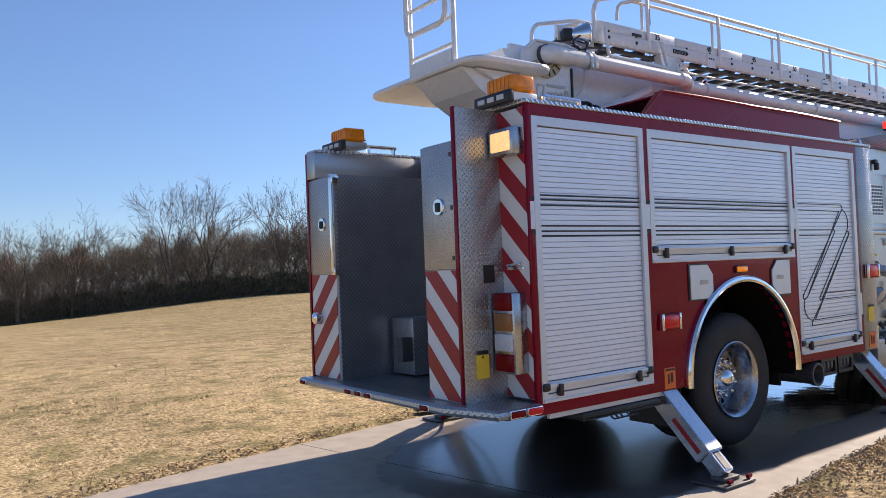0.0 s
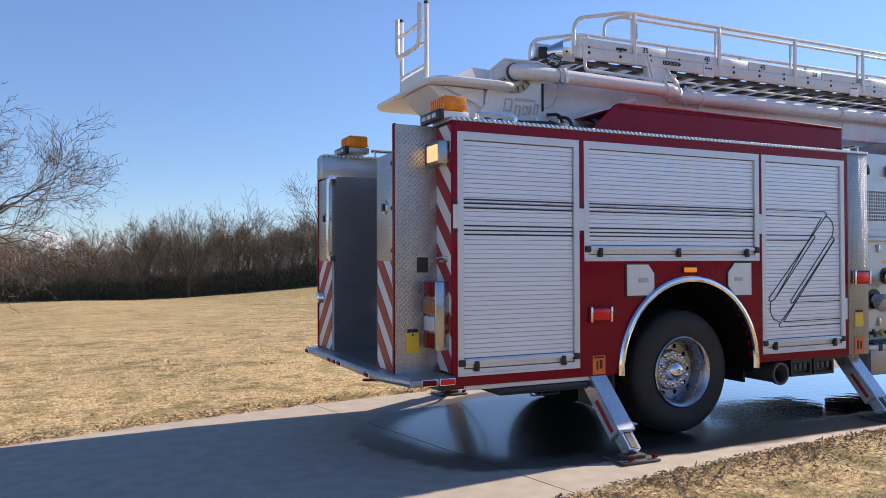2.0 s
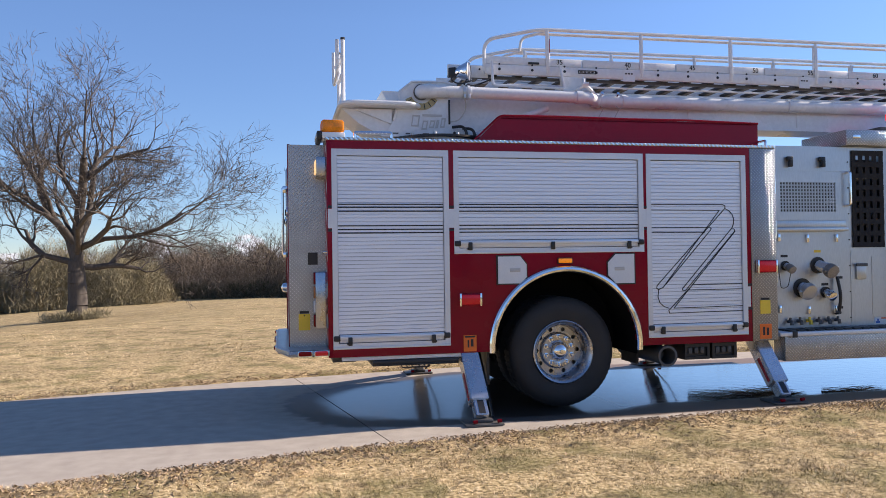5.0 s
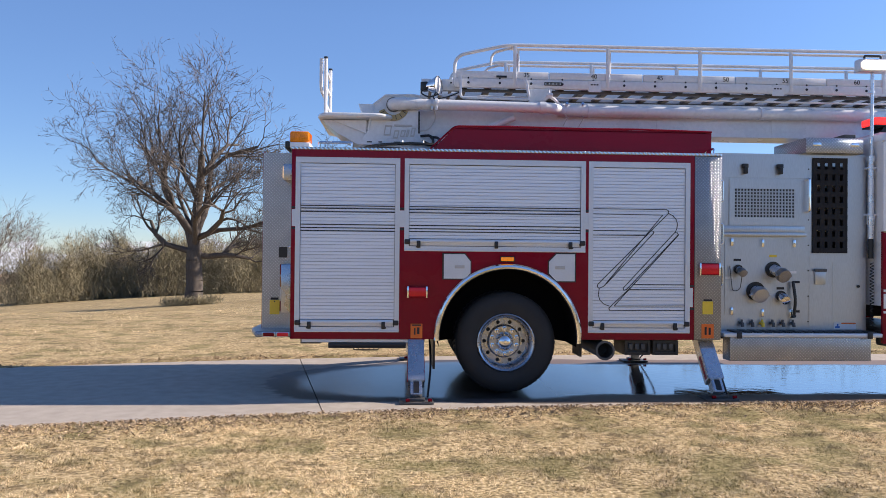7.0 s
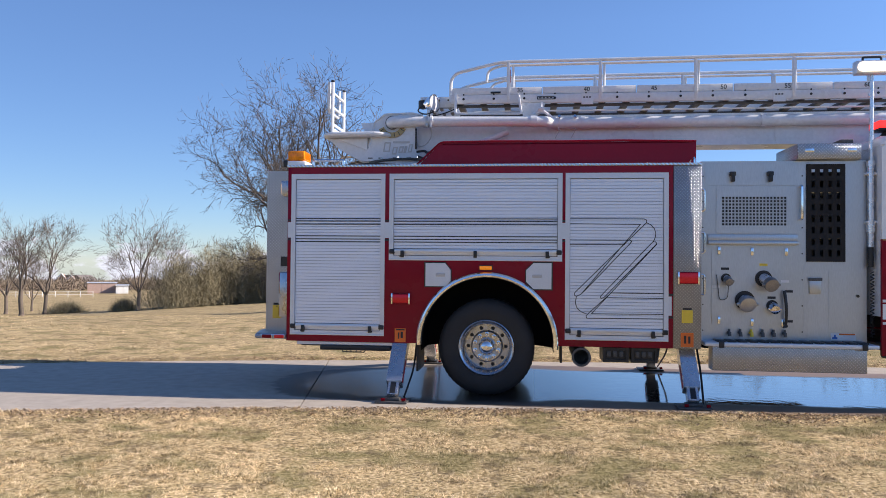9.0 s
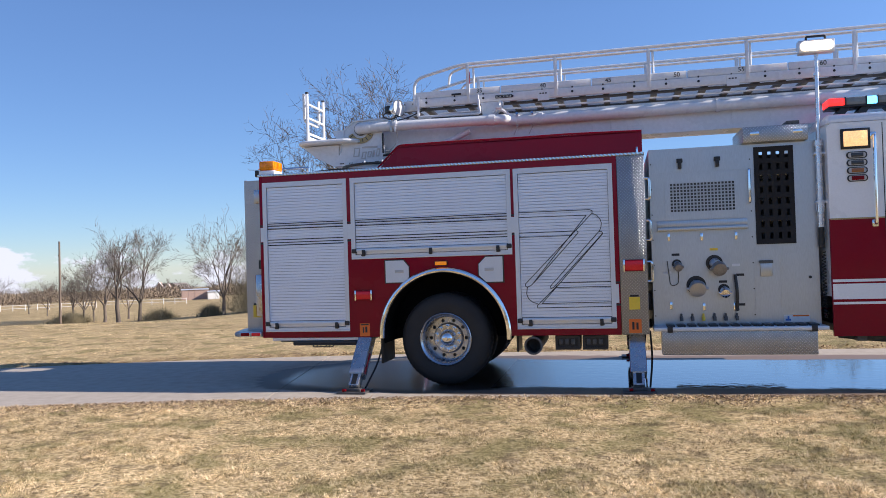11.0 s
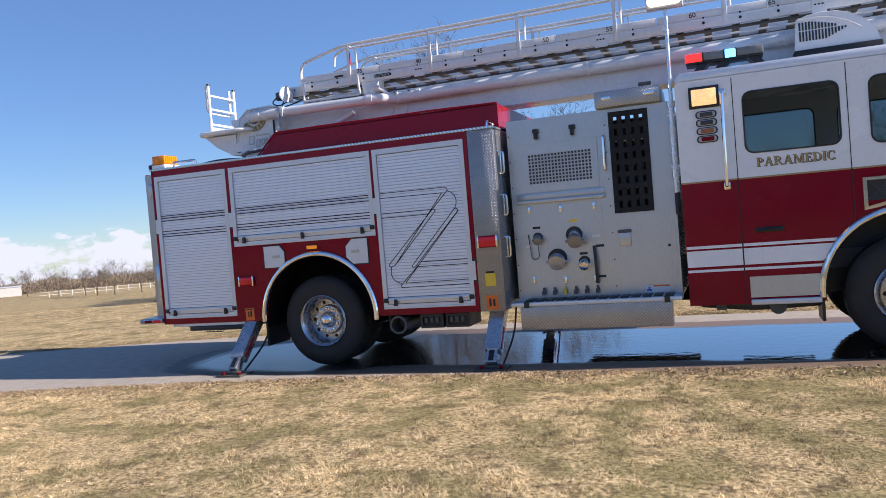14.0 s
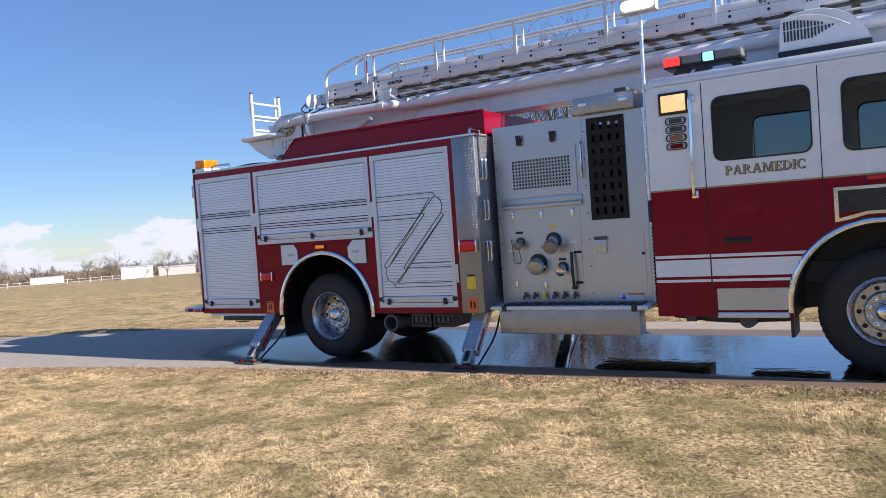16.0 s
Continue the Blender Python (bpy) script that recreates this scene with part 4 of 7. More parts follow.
# red hose bed cover
coam = part("hose_bed_side", plate(N(), [(4.97, 2.715), (8.26, 2.715), (8.26, 3.005), (5.27, 3.02)], [], 4.0, 4.06), RED, truck, "dark red hose bed coaming", smooth=0)
part("hose_bed_side", plate(N(), [(4.97, 2.715), (8.26, 2.715), (8.26, 3.005), (5.27, 3.02)], [], 5.86, 5.92), RED, truck, "dark red hose bed coaming", smooth=0)
part("hose_bed_front", box(N(), 8.20, 8.26, 4.06, 5.86, 2.715, 3.0), RED, truck, "dark red hose bed front board", smooth=0)
bm = N()
rod(bm, bend([(4.95, 4.0, 2.73), (5.26, 3.995, 3.02), (5.9, 3.995, 3.025), (6.7, 3.995, 3.018), (7.4, 3.995, 3.022), (8.26, 3.995, 3.005)], 0.05), 0.012, 6)
box(bm, 5.28, 8.2, 4.0, 5.9, 2.985, 3.0)
part("vinyl_cover", bm, RED, coam, "red vinyl hose bed cover")

# aerial: turret, boom, ladder
bm = N()
rod(bm, [(4.78, 4.96, 2.66), (4.78, 4.96, 2.74), (4.78, 4.96, 2.86)], [0.66, 0.64, 0.55], 40)
turret = part("turntable", bm, BOOM, truck, "white aerial turntable with a round pedestal")
part("turntable_ring", rod(N(), [(4.78, 4.96, 2.862), (4.78, 4.96, 2.884)], 0.60, 48), BLACK, turret, "dark turntable ring gear")
for k in range(14):
    q = 2 * math.pi * k / 14
    part("ring_bolt", rod(N(), [(4.78 + 0.56 * math.cos(q), 4.96 + 0.56 * math.sin(q), 2.884), (4.78 + 0.56 * math.cos(q), 4.96 + 0.56 * math.sin(q), 2.91)], 0.018, 6), STEEL, turret)
prof = [(4.13, 2.885), (4.24, 3.06), (4.28, 3.22), (4.31, 3.38), (4.45, 3.49), (4.80, 3.50), (4.95, 3.47), (4.85, 3.33), (4.86, 3.03), (5.02, 2.99), (5.20, 2.885)]
for y0 in (4.62, 5.22):
    b2 = plate(N(), prof, [], y0, y0 + 0.08)
    bmesh.ops.recalc_face_normals(b2, faces=b2.faces)
    part("cheek_plate", b2, BOOM, turret, "white turntable cheek plate", smooth=0)
    b2 = N()
    rod(b2, [(u, y0 - 0.002, v) for u, v in prof[1:7]], 0.014, 6)
    part("cheek_rim", b2, BOOM, turret)
part("cheek_edge", box(N(), 4.852, 4.872, 4.604, 4.63, 3.03, 3.30, 0.004), BLACK, turret, "black rubber edge")
b2 = N()
plate(b2, [(3.68, 3.185), (3.86, 3.03), (4.12, 2.89), (4.34, 2.89), (4.34, 3.185)], [], 4.66, 5.30)
part("platform_bracket", b2, BOOM, turret, "white sloping bracket under the platform", smooth=0)
for k in range(2):
    part("bracket_gusset", plate(N(), [(3.80, 3.18), (4.22, 3.02), (4.22, 3.18)], [], 4.62 + 0.68 * k, 4.655 + 0.68 * k), BOOM, turret, smooth=0)
b2 = N()
plate(b2, [(4.12, 3.39), (4.34, 3.385), (4.34, 3.24), (4.19, 3.24)], [], 4.66, 5.24)
part("step_box", b2, BOOM, turret, "white notched step box", smooth=0)
# silver emblem of slanting strokes on the cheek
for x0, z0, w, h in ((4.43, 3.00, 0.085, 0.125), (4.545, 2.965, 0.06, 0.10), (4.63, 2.985, 0.055, 0.085), (4.70, 2.985, 0.03, 0.09), (4.755, 2.99, 0.05, 0.11)):
    b2 = plate(N(), [(x0, z0), (x0 + w, z0), (x0 + w + 0.02, z0 + h), (x0 + 0.02, z0 + h)], [[(x0 + 0.014, z0 + 0.016), (x0 + w - 0.012, z0 + 0.016), (x0 + w + 0.004, z0 + h - 0.016), (x0 + 0.03, z0 + h - 0.016)]], 4.612, 4.622)
    part("emblem_bar", b2, GREY, turret, "silver emblem shape", smooth=0)
part("emblem_bar", box(N(), 4.56, 4.78, 4.612, 4.622, 3.112, 3.135), GREY, turret, "silver emblem shape", smooth=0)
for x0, x1 in ((4.23, 4.29), (4.37, 4.42), (4.56, 4.63), (4.74, 4.80)):
    part("emblem_bar", box(N(), x0, x1, 4.614, 4.622, 2.912, 2.926), DARKSTEEL, turret, "small dark marks", smooth=0)
b2 = plate(N(), arc(4.55, 3.375, 0.195, 205, 335, 16) + arc(4.55, 3.375, 0.125, 335, 205, 16), [], 4.60, 4.618)
part("gear_quadrant", b2, GOLD, turret, "brass angle quadrant", smooth=0)
for k in range(6):
    q = radians(215 + 22 * k)
    part("quadrant_mark", rod(N(), [(4.55 + 0.135 * math.cos(q), 4.597, 3.375 + 0.135 * math.sin(q)), (4.55 + 0.185 * math.cos(q), 4.597, 3.375 + 0.185 * math.sin(q))], 0.006, 4), INK, turret)
part("trunnion", rod(N(), [(4.55, 4.66, 3.375), (4.55, 4.585, 3.375)], 0.088, 24), DARKSTEEL, turret, "dark pivot behind the waterway elbow")
# boom section, a long box beam with a sloping heel
bm = N()
plate(bm, [(4.72, 3.44), (5.6, 3.49), (15.2, 3.51), (15.2, 3.10), (6.25, 3.09), (5.42, 2.88), (4.95, 2.93)], [], 4.86, 5.30)
boom = part("boom", bm, BOOM, truck, "white aerial boom beam with a sloping heel", smooth=0)
bm = N()
rod(bm, [(5.20, 4.73, 2.90), (6.05, 4.73, 3.27)], 0.042, 12)
rod(bm, [(5.12, 4.73, 2.86), (5.62, 4.73, 3.085)], 0.070, 14)
part("lift_cylinder", bm, BOOM, boom, "white hydraulic lift cylinder")
bm = N()
rod(bm, bend([(4.55, 4.95, 3.375), (4.55, 4.575, 3.375), (4.72, 4.575, 3.382), (6.50, 4.60, 3.372), (6.66, 4.75, 3.375)], 0.12), 0.067, 18)
rod(bm, bend([(4.545, 4.66, 3.375), (4.545, 4.56, 3.375), (4.70, 4.575, 3.381)], 0.1), 0.078, 18)
rod(bm, [(6.34, 4.597, 3.373), (6.42, 4.599, 3.373)], 0.076, 18)
part("waterway_pipe", bm, BOOM, boom, "white waterway pipe with an elbow")
for x in (5.00, 5.055):
    bm = N()
    rod(bm, [(x, 4.579, 3.381), (x + 0.03, 4.579, 3.381)], 0.078, 18)
    box(bm, x, x + 0.03, 4.50, 4.53, 3.30, 3.35, 0.004)
    part("pipe_clamp", bm, STEEL if x < 5.03 else BOOM, boom, "steel pipe clamp ring")
bm = N()
rod(bm, [(6.60, 4.775, 3.375), (15.2, 4.79, 3.40)], 0.072, 16)
for x in (6.66, 6.98, 9.2, 11.4):
    rod(bm, [(x, 4.777, 3.376 + (x - 6.6) * 0.003), (x + 0.05, 4.777, 3.376 + (x - 6.6) * 0.003)], 0.083, 16)
part("telescopic_pipe", bm, BOOM, boom, "white telescopic waterway pipe")
for x in (6.70, 6.90):
    part("pipe_fitting", rod(N(), [(x, 4.70, 3.43), (x, 4.66, 3.45)], 0.020, 10), CHROME, boom, "small chrome fitting")
    part("drain_line", rod(N(), [(x - 0.01, 4.70, 3.30), (x + 0.01, 4.66, 3.27), (x - 0.05, 4.67, 3.16)], 0.006, 6), GREY, boom, "thin drain line")
for x in (7.9, 9.4, 11.0):
    part("boom_seam", box(N(), x, x + 0.014, 4.853, 4.862, 3.14, 3.46, 0.002), BOOM, boom)
# ladder
ladder = part("ladder_beam", box(N(), 5.30, 15.2, 4.70, 4.76, 3.632, 3.745, 0.010), BOOM, truck, "white ladder side beam with bolt holes and numbers")
part("ladder_beam", box(N(), 5.30, 15.2, 5.50, 5.56, 3.632, 3.745, 0.010), BOOM, truck, "white ladder side beam with bolt holes")
for i in range(9):
    x0 = 5.30 + 1.19 * i
    for y0 in (4.716, 5.504):
        part("upper_flange", box(N(), x0, x0 + 1.182, y0, y0 + 0.04, 3.748, 3.842, 0.012), BOOM, ladder, "white upper ladder flange")
for i in range(32):
    x = 5.42 + 0.305 * i
    b2 = N()
    box(b2, x - 0.042, x + 0.042, 4.76, 5.50, 3.622, 3.672, 0.012)
    part("rung", b2, BLACK, ladder, "rubber-covered ladder rung")
for i in range(25):
    x = 5.47 + 0.392 * i
    for z, r in ((3.690, 0.016), (3.747, 0.011)):
        b2 = N()
        rod(b2, [(x, 4.694, z), (x, 4.702, z)], r, 10)
        part("bolt_hole", b2, INK, ladder)
# long inner beams coloured dark to give the shaded band below the rungs
for y0 in (4.79, 5.43):
    part("inner_beam", box(N(), 4.89, 15.2, y0, y0 + 0.03, 3.585 if y0 > 5 else 3.595, 3.632, 0.006), DARKSTEEL, ladder, "slide channel of the inner ladder section, coloured dark as in shade")
    part("inner_beam", box(N(), 4.89, 5.36, y0 - 0.004, y0 + 0.034, 3.602, 3.745, 0.006), BOOM, ladder, "white end of the inner ladder section")
for x in (4.99, 5.12, 5.24):
    part("rung", box(N(), x, x + 0.04, 4.82, 5.43, 3.62, 3.655, 0.008), BLACK, ladder, "rubber-covered ladder rung")
    part("bolt_hole", rod(N(), [(x + 0.02, 4.780, 3.70), (x + 0.02, 4.788, 3.70)], 0.012, 8), INK, ladder)
bm = N()
rod(bm, [(5.36, 5.38, 3.56), (15.2, 5.38, 3.57)], 0.022)
rod(bm, [(5.6, 4.83, 3.548), (15.2, 4.83, 3.556)], 0.012)
part("slide_rail", bm, BOOM, ladder, "white slide rail under the rungs")
for i in range(4):
    x = 6.98 + 2.35 * i
    part("joint_plate", box(N(), x, x + 0.15, 4.692, 4.702, 3.60, 3.742, 0.004), BOOM, ladder, "white joint plate with dark marks", smooth=0)
    for k in range(3):
        part("print_bar", box(N(), x + 0.025 + 0.036 * k, x + 0.048 + 0.036 * k, 4.689, 4.694, 3.684, 3.700), INK, ladder, smooth=0)
for y, dz in ((4.72, 0.0), (5.55, 0.0)):
    b2 = N()
    rod(b2, bend([(5.30, y, 3.66), (5.30, y, 4.02), (5.96, y, 4.172), (15.2, y, 4.21)], 0.14, 6), 0.021)
    part("hand_rail", b2, BOOM, truck, "white tubular hand rail")
    b2 = N()
    rod(b2, bend([(5.76, y + 0.12, 3.94), (5.78, y + 0.12, 4.10), (6.05, y + 0.06, 4.165)], 0.1, 6), 0.017)
    rod(b2, [(5.98, y + 0.10, 4.150), (15.2, y + 0.10, 4.185)], 0.017)
    part("hand_rail", b2, BOOM, truck, "white inner hand rail")
    for x in (6.05, 7.22, 8.40, 9.58, 10.80, 11.98, 13.2):
        b2 = N()
        box(b2, x - 0.022, x + 0.022, y - 0.026, y - 0.006, 3.655, 4.16, 0.006)
        part("rail_post", b2, BOOM, truck, "white flat rail post")
        b2 = N()
        rod(b2, [(x + 0.06, y + 0.10, 3.80), (x + 0.06, y + 0.10, 4.16)], 0.015)
        part("rail_post", b2, BOOM, truck, "white tubular rail post")
part("reflector", box(N(), 6.073, 6.079, 4.694, 4.714, 3.90, 4.06), CHEV_R, ladder, "red reflective strip", smooth=0)
part("maker_plate", box(N(), 5.82, 5.95, 4.704, 4.718, 3.762, 3.785), INK, ladder, smooth=0)
tag = part("maker_plate", plate(N(), rect(6.42, 6.64, 3.672, 3.712), [rect(6.43, 6.63, 3.680, 3.704)], 4.692, 4.702), INK, ladder, "framed maker plate", smooth=0)
for k in range(4):
    part("print_bar", box(N(), 6.445 + 0.046 * k, 6.475 + 0.046 * k, 4.693, 4.702, 3.686, 3.699), INK, tag, smooth=0)
for i, n in enumerate(("35", "40", "45", "50", "55", "60", "65")):
    letters("ladder_number", n, 0.080, (6.16, 7.01, 7.85, 8.70, 9.47, 10.41, 11.25)[i], 4.713, 3.773, INK, ladder, "black ladder mark")
bm = N()
rod(bm, bend([(5.37, 4.66, 3.76), (5.37, 4.62, 3.485), (6.22, 4.62, 3.475), (6.18, 4.66, 3.74)], 0.04), 0.017)
part("guard_rail", bm, BOOM, ladder, "white guard rail under the ladder tip")
bm = N()
plate(bm, [(6.22, 3.63), (6.52, 3.63), (6.50, 3.53), (6.40, 3.46), (6.24, 3.45)], [], 4.70, 4.78)
part("tip_bracket", bm, BOOM, ladder, "white hinge bracket", smooth=0)
bm = N()
rod(bm, [(6.48, 4.70, 3.63), (6.47, 4.64, 3.54)], 0.014, 8)
rod(bm, bend([(6.38, 4.64, 3.47), (6.46, 4.62, 3.53), (6.56, 4.64, 3.47), (6.62, 4.68, 3.42)], 0.05), 0.020, 8)
rod(bm, [(6.43, 4.61, 3.535), (6.51, 4.61, 3.535)], 0.022, 10)
part("coupling", bm, BOOM, ladder, "bright coupling with levers")
# tip spotlight with its cable
bm = N()
lathe(bm, [(0.0, 0.15), (0.045, 0.145), (0.075, 0.09), (0.110, 0.01), (0.118, 0.0), (0.118, -0.012), (0.106, -0.012)], 0, 0, 28)
AIM = Matrix.Translation((5.09, 4.64, 3.63)) @ Matrix.Rotation(radians(62), 4, "Z")
bmesh.ops.transform(bm, matrix=AIM, verts=bm.verts)
spot = part("tip_spotlight", bm, CHROME, truck, "chrome ladder tip spotlight with a black housing")
bm = N()
lathe(bm, [(0.0, -0.016), (0.06, -0.012), (0.108, -0.004)], 0, 0, 24)
bmesh.ops.transform(bm, matrix=AIM, verts=bm.verts)
part("lamp_glass", bm, CLEAR_LENS, spot, "clear round lamp glass")
bm = N()
box(bm, -0.05, 0.05, 0.13, 0.22, -0.055, 0.055, 0.014)
bmesh.ops.transform(bm, matrix=AIM, verts=bm.verts)
part("spot_housing", bm, BLACK, spot, "black lamp housing")
bm = N()
rod(bm, [(5.09, 4.70, 3.54), (5.16, 4.74, 3.52), (5.36, 4.76, 3.56)], 0.02, 8)
part("lamp_arm", bm, BOOM, spot, "white lamp arm")
for pts in ([(4.97, 4.60, 3.60), (4.86, 4.60, 3.53), (4.98, 4.60, 3.47), (5.10, 4.62, 3.52)], [(5.06, 4.60, 3.53), (5.02, 4.60, 3.45), (5.2, 4.66, 3.49), (5.4, 4.7, 3.58)]):
    part("cable", rod(N(), bend(pts, 0.08), 0.009, 6), BLACK, spot, "black lamp cable")
for pts in ([(4.88, 4.57, 2.99), (5.00, 4.54, 3.00), (5.04, 4.54, 2.93), (5.02, 4.5, 2.76)], [(5.00, 4.57, 2.98), (5.11, 4.52, 2.97), (5.13, 4.5, 2.84), (5.02, 4.46, 2.73)], [(4.90, 4.57, 2.93), (5.00, 4.5, 2.88), (5.05, 4.48, 2.74)]):
    part("hydraulic_hose", rod(N(), bend(pts, 0.06), 0.016, 8), BLACK, turret, "black hydraulic hose loop")
part("hose_loop", rod(N(), bend([(5.02, 4.62, 3.40), (5.08, 4.66, 3.22), (4.98, 4.66, 3.08), (4.87, 4.63, 3.06)], 0.1), 0.008, 6), GREY, turret, "pale grey control line")

# operator's platform behind the turntable, with its folding ladder
bm = N()
plate(bm, rect(3.66, 4.52, 4.46, 6.04, 0.18, 5), [], 3.19, 3.225, "z")
rim = part("operator_platform", bm, BOOM, truck, "white operator platform with grating")
loop = [(u, v, 3.215) for u, v in rect(3.66, 4.52, 4.46, 6.04, 0.18, 5)]
part("platform_rim", rod(N(), loop + loop[:1], 0.026, 8, False), BOOM, rim)
bm = N()
for k in range(9):
    box(bm, 4.02, 4.40, 4.72 + 0.07 * k, 4.745 + 0.07 * k, 3.05, 3.18)
part("grating_rib", bm, BOOM, rim, "ribbed underside", smooth=0)
bm = N()
for y, zt in ((4.77, 3.96), (5.38, 3.96)):
    rod(bm, [(3.71, y, 3.22), (3.71, y, zt)], 0.022)
for z in (3.40, 3.62, 3.82):
    rod(bm, [(3.71, 4.77, z), (3.71, 5.38, z)], 0.018)
part("platform_ladder", bm, BOOM, rim, "white tubular access ladder")
bm = N()
rod(bm, bend([(3.65, 4.80, 3.97), (3.65, 4.80, 3.58), (3.65, 5.35, 3.58), (3.65, 5.35, 3.97)], 0.1), 0.022)
part("ladder_hoop", bm, BOOM, rim)
for y in (4.77, 5.38):
    part("rail_cap", rod(N(), [(3.71, y, 3.965), (3.71, y, 3.985)], 0.026), BLACK, rim)
b2 = N()
box(b2, 3.69, 3.705, 4.79, 5.36, 3.225, 3.36)
part("kick_plate", b2, BOOM, rim, smooth=0)

# wheels
def wheel(cx, cz, y, out, deep, r=0.56):
    """A truck wheel: its outer face at y, turned to out (-1: near side)."""
    o = out
    bm = N()
    prof = [(0.305, 0.03), (0.33, 0.004), (0.42, -0.012), (0.50, -0.002), (0.545, 0.03), (r, 0.055), (r, 0.13), (r - 0.012, 0.135), (r - 0.012, 0.15), (r, 0.155), (r, 0.22), (r - 0.012, 0.225), (r, 0.235), (0.545, 0.27), (0.42, 0.31), (0.305, 0.27)]
    lathe(bm, [(a, y - o * b) for a, b in prof], cx, cz, 56)
    w = part("wheel", bm, RUBBER, truck, "black truck tyre on a polished disc wheel")
    bm = N()
    for k in range(56):
        a = 2 * math.pi * k / 56
        m = Matrix.Translation((cx, 0, cz)) @ Matrix.Rotation(-a, 4, "Y")
        vs = bmesh.ops.create_cube(bm, size=1, matrix=m @ Matrix.Translation((r - 0.004, y - o * 0.145, 0)) @ Matrix.Diagonal((0.016, 0.17, 0.036, 1)))
    part("tread_block", bm, RUBBER, w, "tread blocks", smooth=0)
    bm = N()
    d = 0.19 if deep else 0.03
    rim_p = [(0.315, 0.02), (0.325, -0.005), (0.315, -0.012), (0.295, 0.0), (0.275, 0.03), (0.268, d - 0.02), (0.262, d)]
    lathe(bm, [(a, y - o * b) for a, b in rim_p], cx, cz, 56)
    part("rim", bm, ALLOY, w, "polished aluminium rim")
    bm = N()
    holes = [[(cx + 0.224 * math.cos(2 * math.pi * k / 10) + 0.023 * math.cos(q * math.pi / 5), cz + 0.224 * math.sin(2 * math.pi * k / 10) + 0.023 * math.sin(q * math.pi / 5)) for q in range(10)] for k in range(10)]
    plate(bm, [(cx + 0.264 * math.cos(2 * math.pi * k / 48), cz + 0.264 * math.sin(2 * math.pi * k / 48)) for k in range(48)], holes, y - o * d, y - o * (d + 0.012))
    part("disc", bm, ALLOY, w, "polished disc with hand holes", smooth=0)
    part("brake_drum", lathe(N(), [(0.0, y - o * (d + 0.05)), (0.25, y - o * (d + 0.05)), (0.25, y - o * (d + 0.2))], cx, cz, 24), DARKSTEEL, w)
    bm = N()
    top = d - 0.15
    hub = [(0.0, top - 0.012), (0.018, top - 0.012), (0.022, top), (0.04, top + 0.003), (0.07, top + 0.02), (0.09, top + 0.048), (0.10, top + 0.085), (0.106, top + 0.10), (0.112, d - 0.03)]
    lathe(bm, [(a, y - o * b) for a, b in hub], cx, cz, 32)
    part("hub_cap", bm, CHROME, w, "domed chrome hub cap")
    f = 0.045
    part("hub_flange", lathe(N(), [(0.10, y - o * (d - f + 0.004)), (0.112, y - o * (d - f)), (0.172, y - o * (d - f)), (0.182, y - o * (d - f + 0.01)), (0.192, y - o * d)], cx, cz, 40), ALLOY, w, "raised hub flange")
    nut = None
    for k in range(10):
        a = 2 * math.pi * (k + 0.5) / 10
        px, pz = 0.145 * math.cos(a), 0.145 * math.sin(a)
        if nut is None:
            x0, z0 = px, pz
            nut = part("lug_nut", rod(N(), [(cx + px, y - o * (d - f), cz + pz), (cx + px, y - o * (d - f - 0.012), cz + pz), (cx + px, y - o * (d - f - 0.013), cz + pz), (cx + px, y - o * (d - f - 0.045), cz + pz), (cx + px, y - o * (d - f - 0.054), cz + pz)], [0.027, 0.026, 0.020, 0.018, 0.009], 10), CHROME, w)
        else:
            again("lug_nut", nut, px - x0, 0, pz - z0, w)
    return w

wheel(*AXLE_R, 3.80, -1, True)
wheel(*AXLE_R, 4.14, -1, True)
wheel(*AXLE_R, 6.12, 1, True)
wheel(*AXLE_R, 5.78, 1, True)
wheel(*AXLE_F, 3.93, -1, False, 0.57)
wheel(*AXLE_F, 6.02, 1, False, 0.57)
bm = N()
rod(bm, [(5.84, 4.2, 0.57), (5.84, 5.75, 0.57)], 0.10, 12)
rod(bm, [(5.84, 4.75, 0.55), (5.84, 5.2, 0.55)], 0.23, 16)
rod(bm, [(12.30, 4.2, 0.52), (12.30, 5.75, 0.52)], 0.07, 12)
box(bm, 3.5, 14.0, 4.47, 4.55, 0.84, 1.04)
box(bm, 3.5, 14.0, 5.37, 5.45, 0.84, 1.04)
rod(bm, [(5.84, 4.96, 0.6), (10.0, 4.96, 0.66)], 0.06, 10)
part("chassis", bm, DARKSTEEL, truck, "dark chassis with axles and drive shaft", smooth=0)
for x, y0, z0 in ((5.02, 0.06, 0.28), (6.70, 0.2, 0.4)):
    part("mud_flap", box(N(), x, x + 0.025, S + y0, S + 0.57, z0, 0.66), BLACK, truck, "black mud flap", smooth=0)
bm = N()
lathe(bm, [(0.09, 4.7), (0.095, 3.74), (0.108, 3.70), (0.108, 3.66), (0.085, 3.66), (0.08, 3.9), (0.0, 3.95)], 6.93, 0.50, 24)
part("exhaust_pipe", bm, DARKSTEEL, truck, "sooty side exhaust pipe")
